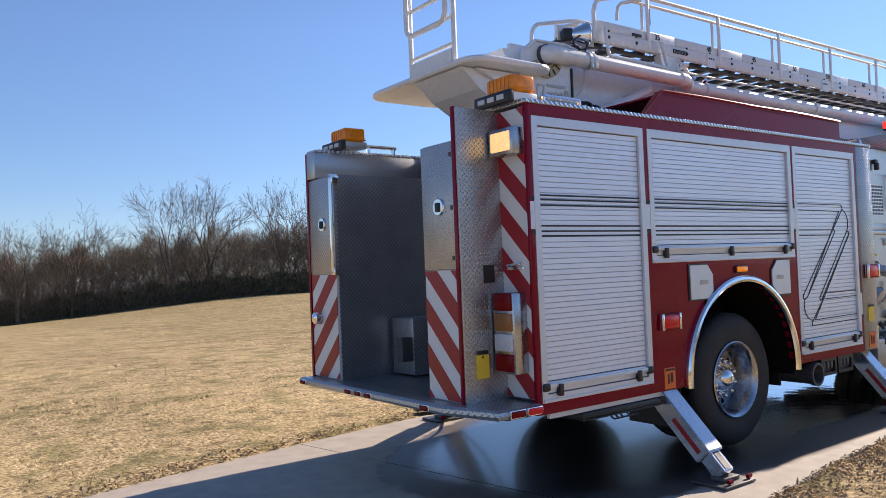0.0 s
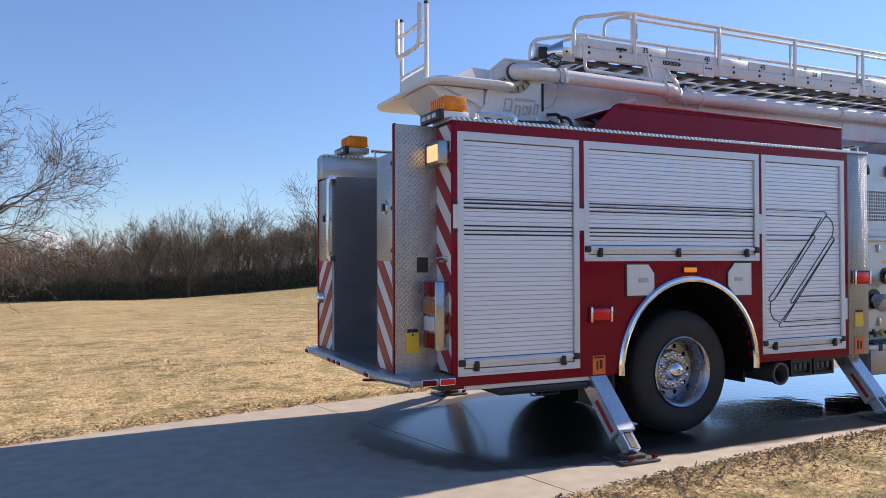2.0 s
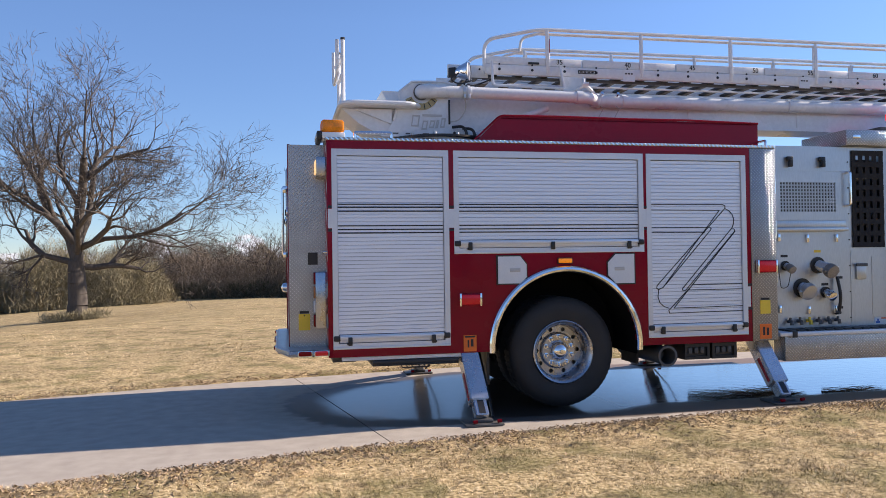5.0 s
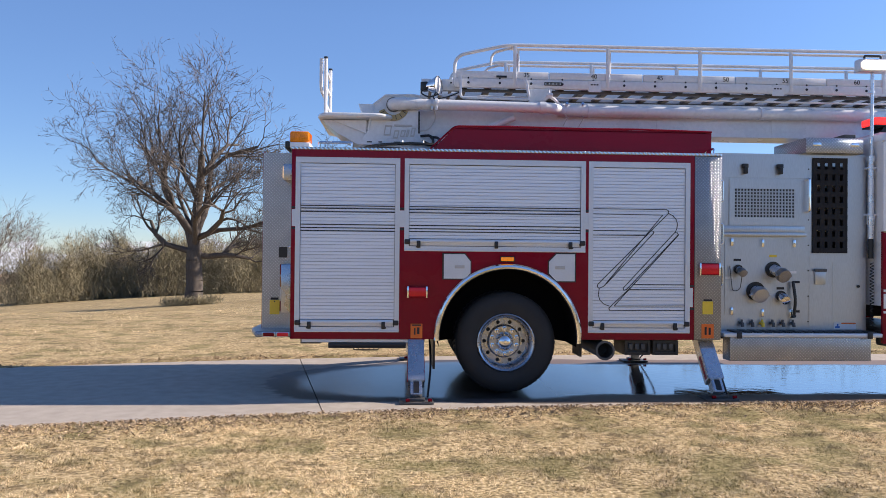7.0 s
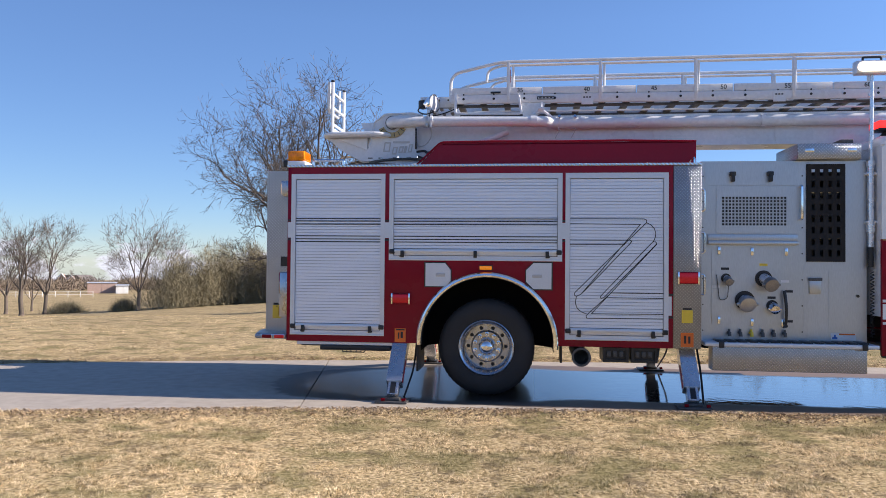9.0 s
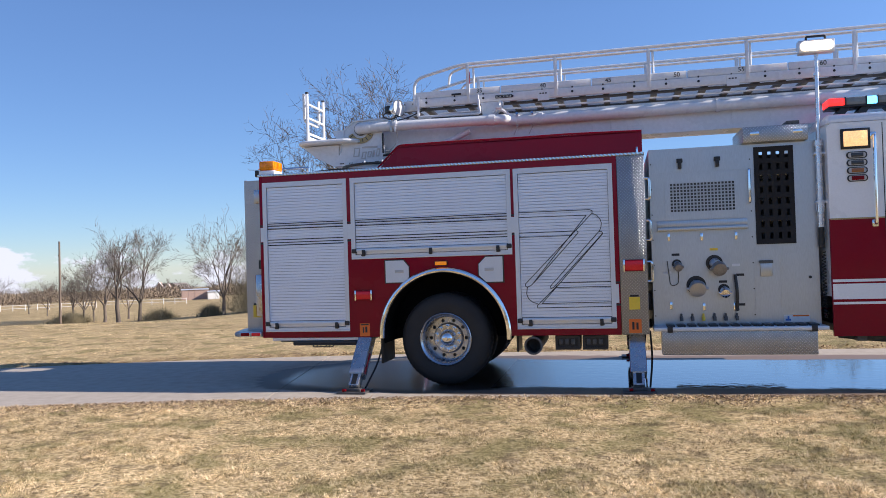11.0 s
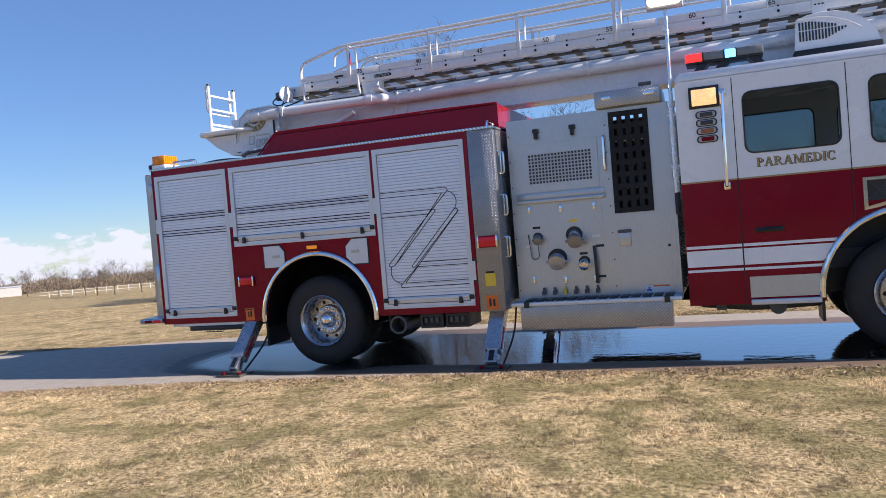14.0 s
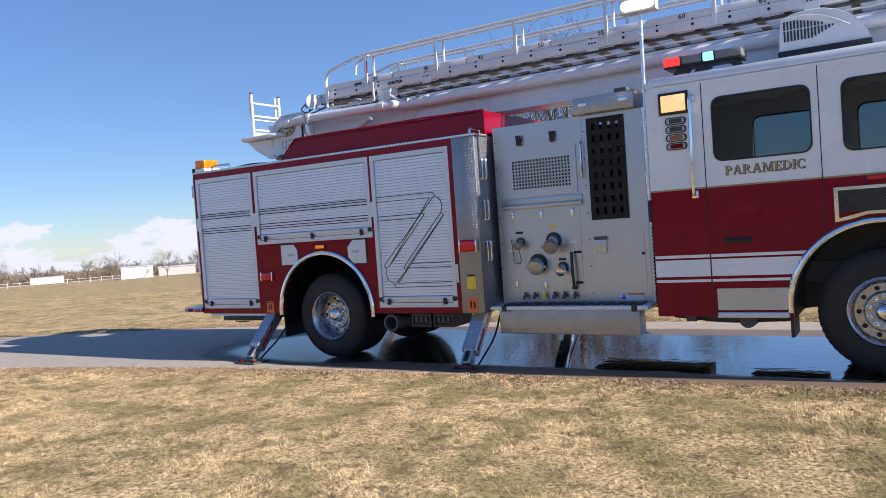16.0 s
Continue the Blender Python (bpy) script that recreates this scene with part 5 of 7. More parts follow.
for x in (7.18, 7.50):
    bm = N()
    plate(bm, rect(x, x + 0.29, 0.44, 0.605), [rect(x + 0.03, x + 0.26, 0.47, 0.57)], S + 0.05, S + 0.08)
    box(bm, x, x + 0.29, S + 0.08, S + 0.5, 0.44, 0.605)
    ob = part("battery_box", bm, BLACK, truck, "black slotted under-body box", smooth=0)
    for k in range(3):
        b2 = N()
        box(b2, x + 0.045 + 0.07 * k, x + 0.09 + 0.07 * k, S + 0.055, S + 0.085, 0.50, 0.565, 0.006)
        part("vent", b2, DARKSTEEL, ob)

# outriggers
def outrigger(x, yt, yf, lean):
    """A leg that leans outwards from the body to its foot plate."""
    top, foot = Vector((x - lean, yt, 0.78)), Vector((x, yf, 0.06))
    ax = (foot - top).normalized()
    sd = Vector((1, 0, 0))
    up = ax.cross(sd).normalized()
    def beam(bm, a, c, w, h):
        vs = [[bm.verts.new(p + sd * w * s + up * h * q) for s, q in ((-1, -1), (1, -1), (1, 1), (-1, 1))] for p in (a, c)]
        for k in range(4):
            bm.faces.new((vs[0][k], vs[0][(k + 1) % 4], vs[1][(k + 1) % 4], vs[1][k]))
        bm.faces.new(vs[0][::-1]), bm.faces.new(vs[1])
    bm = N()
    beam(bm, top, top.lerp(foot, 0.84), 0.088, 0.075)
    bmesh.ops.bevel(bm, geom=list(bm.edges), offset=0.008, segments=2, affect="EDGES")
    leg = part("outrigger", bm, LEG, truck, "polished steel outrigger leg with red strips")
    bm = N()
    beam(bm, top.lerp(foot, 0.8), foot, 0.062, 0.055)
    bmesh.ops.bevel(bm, geom=list(bm.edges), offset=0.008, segments=2, affect="EDGES")
    part("inner_leg", bm, LEG, leg, "chrome inner leg")
    sgn = -1 if yf < 4.96 else 1
    q = up if up.y * sgn > 0 else -up
    bm = N()
    beam(bm, top.lerp(foot, 0.845) + q * 0.052, top.lerp(foot, 0.985) + q * 0.052, 0.030, 0.006)
    part("leg_slot", bm, BLACK, leg, "dark slot in the inner leg", smooth=0)
    for s, nrm in ((-sd * 0.091, q * 0.0), (sd * 0.091, q * 0.0)):
        bm = N()
        a, c = top.lerp(foot, 0.50) + s + nrm, top.lerp(foot, 0.80) + s + nrm
        t = sd if s.length < 0.01 else up
        n = q if s.length < 0.01 else sd * (1 if s.x > 0 else -1)
        vs = [bm.verts.new(p + t * 0.017 * k + n * 0.003 * e) for p in (a, c) for k in (-1, 1) for e in (-1, 1)]
        bmesh.ops.convex_hull(bm, input=vs)
        part("reflector", bm, CHEV_R, leg, "red reflective strip", smooth=0)
    bm = N()
    box(bm, x - 0.18, x + 0.18, yf - 0.13, yf + 0.16, 0.004, 0.024, 0.006)
    box(bm, x - 0.09, x + 0.09, yf - 0.06, yf + 0.06, 0.024, 0.055, 0.006)
    part("foot_plate", bm, DARKSTEEL, leg, "dark steel foot plate")
    for dx in (-0.11, 0.12):
        bm = N()
        rod(bm, [(x + dx, yf - 0.10, 0.042), (x + dx + 0.04, yf - 0.10, 0.046)], 0.016)
        part("foot_lamp", bm, RED_LENS, leg, "red foot lamp")
    bm = N()
    rod(bm, bend([(x + 0.16, yt - 0.02 * sgn, 0.62), (x + 0.17, (yt + yf) / 2 - sgn * 0.12, 0.32), (x + 0.12, yf + 0.06, 0.05)], 0.2), 0.012, 6)
    part("hydraulic_line", bm, BLACK, leg, "black hydraulic line")

outrigger(4.83, 3.98, 3.27, 0.0)
outrigger(8.12, 4.05, 3.44, 0.0)
outrigger(4.83, 5.94, 6.65, 0.0)
outrigger(8.12, 5.87, 6.48, 0.0)

# ---- pump house ----
PY = 4.06
hole_net = rect(9.52, 9.92, 1.66, 2.71)
grid = [rect(8.565 + 0.0385 * i, 8.590 + 0.0385 * i, 2.025 + 0.0385 * j, 2.050 + 0.0385 * j) for i in range(19) for j in range(9)]
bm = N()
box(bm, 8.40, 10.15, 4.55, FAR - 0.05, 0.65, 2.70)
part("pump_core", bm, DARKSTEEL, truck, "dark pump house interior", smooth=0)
panel = part("pump_panel", plate(N(), rect(8.33, 10.165, 0.66, 2.775), [hole_net, rect(8.555, 9.30, 2.015, 2.375)], PY, PY + 0.03), STEEL, truck, "brushed stainless pump panel", smooth=0)
bm = N()
box(bm, 8.33, 8.36, PY + 0.03, FAR - 0.05, 0.66, 2.775)
box(bm, 10.135, 10.165, PY + 0.03, FAR - 0.05, 0.66, 2.775)
box(bm, 8.36, 9.40, PY + 0.03, FAR - 0.05, 2.745, 2.775)
part("pump_side", bm, STEEL, truck, "stainless pump house side", smooth=0)
part("vent_grille", plate(N(), rect(8.50, 9.36, 1.93, 2.47), grid, PY - 0.012, PY - 0.004), STEEL, panel, "grille of small square holes", smooth=0)
bm = N()
box(bm, 8.40, 9.41, PY - 0.06, PY, 1.80, 1.84, 0.006)
box(bm, 8.40, 9.41, PY - 0.014, PY, 1.84, 1.92, 0.004)
part("panel_ledge", bm, STEEL, panel, "folded ledge")
for x0, x1, z0, z1, out in ((8.45, 9.36, 0.88, 1.74, 0.006), (9.47, 10.13, 0.70, 1.58, 0.005), (9.75, 10.08, 0.83, 1.50, 0.010), (8.37, 9.44, 2.49, 2.745, 0.006)):
    bm = N()
    plate(bm, rect(x0, x1, z0, z1), [], PY - out, PY - 0.001)
    part("sub_panel", bm, STEEL, panel, "screwed stainless sub-panel", smooth=0)
for x, z in ((8.53, 1.73), (8.90, 1.72), (9.28, 1.72), (8.53, 0.92), (8.90, 0.90), (9.24, 0.90)):
    bm = N()
    box(bm, x - 0.016, x + 0.016, PY - 0.03, PY - 0.006, z - 0.045, z + 0.045, 0.008)
    part("panel_catch", bm, CHROME, panel, "small chrome catch")
for x in (8.68, 9.10):
    bm = N()
    box(bm, x - 0.035, x + 0.035, PY - 0.05, PY - 0.006, 2.60, 2.65, 0.008)
    box(bm, x - 0.02, x + 0.02, PY - 0.07, PY - 0.02, 2.53, 2.61, 0.008)
    part("hood_latch", bm, BLACK, panel, "black rubber hood latch")
bm = N()
rod(bm, bend([(9.44, PY, 2.10), (9.44, PY - 0.06, 2.10), (9.44, PY - 0.06, 2.48), (9.44, PY, 2.48)], 0.02), 0.016)
part("grab_rail", bm, CHROME, panel, "upright chrome grab rail")

def fitting(x, z, r, depth, turn, label, cap=POLISHED):
    """A hose outlet: flange, stub, coupling ring and cap."""
    bm = N()
    lathe(bm, [(0.0, PY - 0.02), (r * 1.15, PY - 0.02), (r * 1.15, PY - 0.005)], x, z, 24)
    ob = part("outlet", bm, BLACK, panel, label)
    pts = [Vector((x, PY - 0.02, z)), Vector((x + turn * depth * 0.35, PY - depth * 0.6, z - depth * 0.15)), Vector((x + turn * depth * 0.5, PY - depth, z - depth * 0.35))]
    part("coupling", rod(N(), pts, [r * 0.75, r * 0.75, r * 0.8], 18), POLISHED, ob)
    d = (pts[2] - pts[1]).normalized()
    bm = N()
    rod(bm, [pts[2] - d * 0.05, pts[2] - d * 0.03, pts[2], pts[2] + d * 0.03, pts[2] + d * 0.035], [r * 0.9, r, r, r * 0.95, r * 0.6], 20)
    part("cap", bm, cap, ob, "ribbed grey cap")
    sidev = d.cross(Vector((0, 0, 1))).normalized()
    for s in (-1, 1):
        bm = N()
        rod(bm, [pts[2] + sidev * s * r * 0.9, pts[2] + sidev * s * r * 1.25], 0.016, 8)
        part("lug", bm, cap, ob)
    return ob

CAP = mat("cap_alloy", (0.30, 0.29, 0.28), 0.45, metal=0.7, vary=0.2, scale=12)
fitting(9.03, 1.41, 0.082, 0.19, 0.35, "large capped hose outlet", CAP)
fitting(8.82, 1.155, 0.096, 0.11, 0.12, "large capped suction inlet", STEEL)
fitting(8.61, 1.41, 0.048, 0.10, 0.2, "small capped hose outlet", CAP)
fitting(9.125, 1.10, 0.055, 0.10, 0.1, "small chrome capped outlet", CHROME)
bm = N()
rod(bm, bend([(9.26, PY - 0.05, 0.86), (9.265, PY - 0.09, 1.05), (9.25, PY - 0.05, 1.27)], 0.1), 0.018)
rod(bm, [(9.26, PY, 0.86), (9.26, PY - 0.07, 0.87)], 0.022)
part("lever", bm, BLACK, panel, "black control lever")
bm = N()
rod(bm, bend([(8.50, PY - 0.03, 1.45), (8.53, PY - 0.04, 1.15), (8.62, PY - 0.04, 1.17), (8.62, PY - 0.1, 1.36)], 0.06), 0.005, 5)
part("cap_chain", bm, DARKSTEEL, panel, "hanging cap chain")
for x, z, m in ((8.60, 1.52, INK), (9.03, 1.57, YELLOW), (9.12, 1.19, INK), (9.31, 1.265, INK), (9.31, 0.92, INK), (9.27, 1.38, PAPER), (8.50, 1.31, PAPER), (9.83, 1.17, PAPER)):
    decal("name_tag", x - 0.045, x + 0.045, z - 0.014, z + 0.014, m, panel, "", PY - 0.004)
for i in range(6):
    x = 8.64 + 0.123 * i
    bm = N()
    rod(bm, [(x, PY, 0.78), (x, PY - 0.06, 0.78), (x, PY - 0.065, 0.74)], 0.02, 8)
    box(bm, x - 0.012, x + 0.012, PY - 0.05, PY - 0.03, 0.79, 0.825, 0.004)
    ob = part("drain_valve", bm, YELLOW if i == 2 else DARKSTEEL, panel, "small drain valve")
bm = N()
box(bm, 9.53, 9.66, PY - 0.03, PY - 0.004, 1.24, 1.42, 0.01)
d = part("paddle_latch", bm, STEEL, panel, "chrome paddle latch")
b2 = N()
box(b2, 9.52, 9.67, PY - 0.045, PY - 0.02, 1.39, 1.425, 0.008)
part("paddle", b2, DARKSTEEL, d)
bm = N()
lathe(bm, [(0.0, PY - 0.03), (0.016, PY - 0.03), (0.016, PY)], 10.06, 1.22, 12)
part("keyhole", bm, BLACK, panel)
decal("safety_label", 9.77, 10.04, 0.712, 0.792, PAPER, panel, "white safety label with a blue sign", PY - 0.006, bars=((0.05, 0.26, 0.18, 0.45), (0.13, 0.2, 0.4, 0.8)), barmat=BLUE)
decal("label_heading", 9.86, 10.035, 0.774, 0.790, ORANGE, panel, "", PY - 0.008)
for x0 in (8.345, 9.455):
    for z in (0.8, 1.1, 1.4, 1.7, 2.0, 2.3, 2.6):
        bm = N()
        rod(bm, [(x0 + 0.005, PY - 0.006, z), (x0 + 0.005, PY, z)], 0.009, 6)
        part("screw", bm, DARKSTEEL, panel)

# cargo net over the cross-lay opening
bm = N()
for i in range(5):
    x = 9.505 + 0.0925 * i
    box(bm, x - 0.001, x + 0.055, PY - 0.0125, PY - 0.006, 1.61, 2.735)
for j in range(9):
    z = 1.64 + 0.133 * j
    box(bm, 9.506, 9.928, PY - 0.018, PY - 0.012, z - 0.03, z + 0.03)
net = part("cargo_net", bm, WEB, truck, "black webbing cargo net", smooth=0)
for z in (1.9, 2.17, 2.43):
    for i in range(4):
        bm = N()
        x = 9.575 + 0.0925 * i
        rod(bm, [(x, PY + 0.004, z), (x, PY + 0.9, z)], 0.028, 8)
        part("stowed_hose", bm, PAPER, net, "pale hose ends behind the net")
bm = N()
box(bm, 9.38, 10.08, 3.97, 4.75, 2.78, 2.965, 0.015)
tb = part("tool_box", bm, TREAD, truck, "tread plate box on the pump house")
for x in (9.46, 9.92):
    bm = N()
    box(bm, x, x + 0.10, 3.958, 3.972, 2.86, 2.905, 0.006)
    part("box_latch", bm, CHROME, tb)
bm = N()
box(bm, 9.86, 10.0, 4.0, 4.3, 2.965, 3.01, 0.008)
part("box_rail", bm, DARKSTEEL, tb)

# low far-side boxes, shade put in as near-black, mirrored in the wet drive
part("far_running_board", box(N(), 8.72, 10.2, FAR - 0.40, FAR + 0.24, 0.41, 0.60, 0.02), DEEP_BLACK, truck, "far running board, coloured near-black for the shade beneath it")
part("far_cab_step", box(N(), 10.74, 11.6, FAR - 0.36, FAR + 0.02, 0.43, 0.62, 0.02), DEEP_BLACK, truck, "far cab step, coloured near-black for the shade beneath it")
# running board
bm = N()
box(bm, 8.40, 10.06, 3.79, 3.99, 0.37, 0.655, 0.008)
rb = part("running_board", bm, TREAD, truck, "tread plate running board box")
bm = N()
box(bm, 8.31, 10.17, 3.745, 4.06, 0.645, 0.69, 0.008)
part("board_top", bm, ALU_FRAME, rb, "polished board edge")
for i in range(14):
    part("grip_pad", box(N(), 8.46 + 0.118 * i, 8.55 + 0.118 * i, 3.80, 4.02, 0.688, 0.71, 0.006), BLACK, rb, "dark grip pad")
for x in (8.46, 9.99):
    bm = N()
    box(bm, x, x + 0.06, 3.738, 3.75, 0.63, 0.70, 0.004)
    part("board_clip", bm, BLACK, rb)

# telescopic flood lamp
bm = N()
rod(bm, [(10.185, 4.0, 1.78), (10.185, 4.0, 2.72)], 0.034, 14)
rod(bm, [(10.185, 4.0, 2.70), (10.185, 4.0, 2.76)], 0.045, 14)
rod(bm, [(10.185, 4.0, 1.95), (10.185, 4.0, 2.05)], 0.045, 14)
rod(bm, [(10.19, 4.0, 2.72), (10.20, 4.0, 3.74)], 0.021, 12)
rod(bm, [(10.19, 4.0, 3.50), (10.19, 4.0, 3.53)], 0.032, 12)
for z in (2.05, 2.60):
    box(bm, 10.14, 10.25, 3.98, 4.08, z, z + 0.03, 0.004)
flood = part("flood_lamp", bm, POLISHED, truck, "telescopic flood lamp on a chrome pole, lit")
bm = N()
rod(bm, [(10.185, 4.0, 1.55), (10.185, 4.0, 1.78)], 0.03, 12)
coil = [(10.20 + 0.02 * math.cos(k * 1.2), 4.0 + 0.02 * math.sin(k * 1.2), 1.5 - 0.0075 * k) for k in range(100)]
rod(bm, coil, 0.006, 5)
part("coil_cord", bm, BLACK, flood, "black coiled cord")
bm = N()
box(bm, 10.005, 10.385, 3.93, 4.05, 3.745, 3.895, 0.012)
part("lamp_head", bm, ALU_FRAME, flood, "aluminium lamp head")
bm = N()
plate(bm, rect(10.02, 10.37, 3.768, 3.875, 0.05, 5), [], 3.915, 3.935)
part("lamp_glass", bm, FLOOD_ON, flood, "lit warm lamp glass", smooth=20)
bm = N()
rod(bm, bend([(10.10, 4.0, 3.89), (10.10, 4.0, 3.945), (10.30, 4.0, 3.945), (10.30, 4.0, 3.89)], 0.02), 0.013)
part("lamp_handle", bm, BLACK, flood, "black handle")

# ---- cab ----
CY, CFAR = 3.85, 6.09
ARCH = arc(12.30, 0.66, 0.755, 180, 0, 26)
WIN1, WIN2, WIN3 = rect(10.885, 11.78, 2.105, 2.745, 0.09), rect(12.03, 12.85, 2.08, 2.745, 0.09), rect(12.95, 13.6, 2.08, 2.745, 0.09)
bm = N()
plate(bm, [(10.24, 1.868), (14.1, 1.868), (14.0, 2.93), (10.28, 2.93), (10.24, 2.88)], [WIN1, WIN2, WIN3], CY, CY + 0.04)
cab = part("cab_upper", bm, WHITE, truck, "white upper cab with tinted windows", smooth=0)
bm = N()
plate(bm, [(10.24, 0.565), (11.535, 0.565)] + ARCH + [(13.07, 0.565), (14.1, 0.565), (14.1, 1.866), (10.24, 1.866)], [], CY, CY + 0.04)
lower = part("cab_lower", bm, RED, truck, "glossy red lower cab", smooth=0)
part("far_cab_upper", plate(N(), [(10.24, 1.868), (14.1, 1.868), (14.0, 2.93), (10.28, 2.93), (10.24, 2.88)], [WIN1, WIN2, WIN3], CFAR, CFAR + 0.04), WHITE, truck, "white far side of the cab", smooth=0)
part("far_cab_lower", plate(N(), [(10.24, 0.565), (11.535, 0.565)] + ARCH + [(13.07, 0.565), (14.1, 0.565), (14.1, 1.866), (10.24, 1.866)], [], CFAR, CFAR + 0.04), RED, truck, "red far side of the cab", smooth=0)
bm = N()
plate(bm, [(CY + 0.04, 1.0), (CFAR, 1.0), (CFAR, 2.93), (CY + 0.04, 2.93)], [], 10.245, 10.29, "x")
part("cab_back", bm, WHITE, cab, smooth=0)
bm = N()
box(bm, 10.25, 11.50, CY + 0.04, CFAR, 0.62, 0.70)
box(bm, 11.50, 14.05, CY + 0.04, CFAR, 1.45, 1.50)
box(bm, 14.05, 14.09, CY + 0.04, CFAR, 0.565, 1.9)
part("cab_floor", bm, BLACK, lower, smooth=0)
bm = N()
plate(bm, rect(CY + 0.04, CFAR, 1.9, 2.93), [rect(CY + 0.2, CFAR - 0.2, 2.0, 2.75)], 14.02, 14.07, "x")
part("windscreen_frame", bm, WHITE, cab, smooth=0)
bm = N()
sect = [(CY, 2.925), (CY, 2.96), (CY + 0.015, 2.995), (CY + 0.05, 3.02), (CY + 0.16, 3.045), (CFAR - 0.12, 3.045), (CFAR + 0.02, 3.0), (CFAR + 0.04, 2.925)]
ends = [(10.24, 2.93, 0.05), (10.26, 1.0, 0.6), (10.30, 1.0, 1.0), (14.05, 1.0, 1.0)]
rows = []
for x, _, k in ends:
    rows.append([bm.verts.new((x, (y - 4.97) * (0.985 + 0.015 * k) + 4.97, 2.925 + (z - 2.925) * k)) for y, z in sect])
for A, C in zip(rows, rows[1:]):
    for k in range(len(sect) - 1):
        bm.faces.new((A[k], A[k + 1], C[k + 1], C[k]))
    bm.faces.new((A[-1], A[0], C[0], C[-1]))
bm.faces.new(rows[0]), bm.faces.new(rows[-1][::-1])
part("cab_roof", bm, WHITE, cab, "rounded white cab roof", smooth=50)
for w, nm in ((WIN1, "a"), (WIN2, "b"), (WIN3, "c")):
    for y in (CY, CFAR + 0.024):
        bm = N()
        us, vs2 = [p[0] for p in w], [p[1] for p in w]
        inner = rect(min(us) + 0.016, max(us) - 0.016, min(vs2) + 0.016, max(vs2) - 0.016, 0.08)
        plate(bm, w, [inner], y - 0.006, y + 0.022)
        fr = part("window_gasket", bm, BLACK, cab, "black rubber window gasket", smooth=0)
        bm = N()
        plate(bm, inner, [], y + 0.006, y + 0.012)
        gl = part("window_glass", bm, WINDOW, fr, "dark tinted glass", smooth=0)
        gl.visible_shadow = False
for x, h in ((11.0, 1.55), (12.4, 1.75)):
    for y in (4.25, 5.2):
        bm = N()
        box(bm, x, x + 0.14, y, y + 0.48, 1.0, 2.15, 0.05)
        box(bm, x, x + 0.5, y, y + 0.48, 0.95, 1.15, 0.05)
        part("cab_seat", bm, SEAT, cab, "dark cab seat")
# door seams, stripes, handles, steps
for x, z0, z1 in ((10.80, 0.59, 2.90), (11.845, 1.30, 2.90)):
    bm = N()
    box(bm, x - 0.004, x + 0.004, CY - 0.003, CY + 0.002, z0, z1)
    part("door_seam", bm, INK, cab, smooth=0)
for z0, z1, m in ((1.852, 1.868, GOLD), (1.162, 1.192, WHITE), (0.972, 1.142, WHITE), (0.915, 0.942, WHITE)):
    for x0, x1 in ((10.245, 10.793), (10.807, 11.56 if z1 < 1 else (11.70 if z1 < 1.3 else 11.838))):
        bm = N()
        if z1 < 1.3:
            x1b = x1 if x0 < 10.5 else 12.30 - math.sqrt(0.82 ** 2 - max(0, z1 - 0.66) ** 2)
            x1a = x1 if x0 < 10.5 else 12.30 - math.sqrt(0.82 ** 2 - max(0, z0 - 0.66) ** 2)
        else:
            x1a = x1b = x1
        plate(bm, [(x0, z0), (x1a, z0), (x1b, z1), (x0, z1)], [], CY - 0.004, CY + 0.002)
        part("cab_stripe", bm, m, lower, "white reflective stripe" if m is WHITE else "gold edge line", smooth=0)
bm = N()
box(bm, 11.852, 14.0, CY - 0.004, CY + 0.002, 1.852, 1.868)
part("cab_stripe", bm, GOLD, lower, "gold edge line", smooth=0)
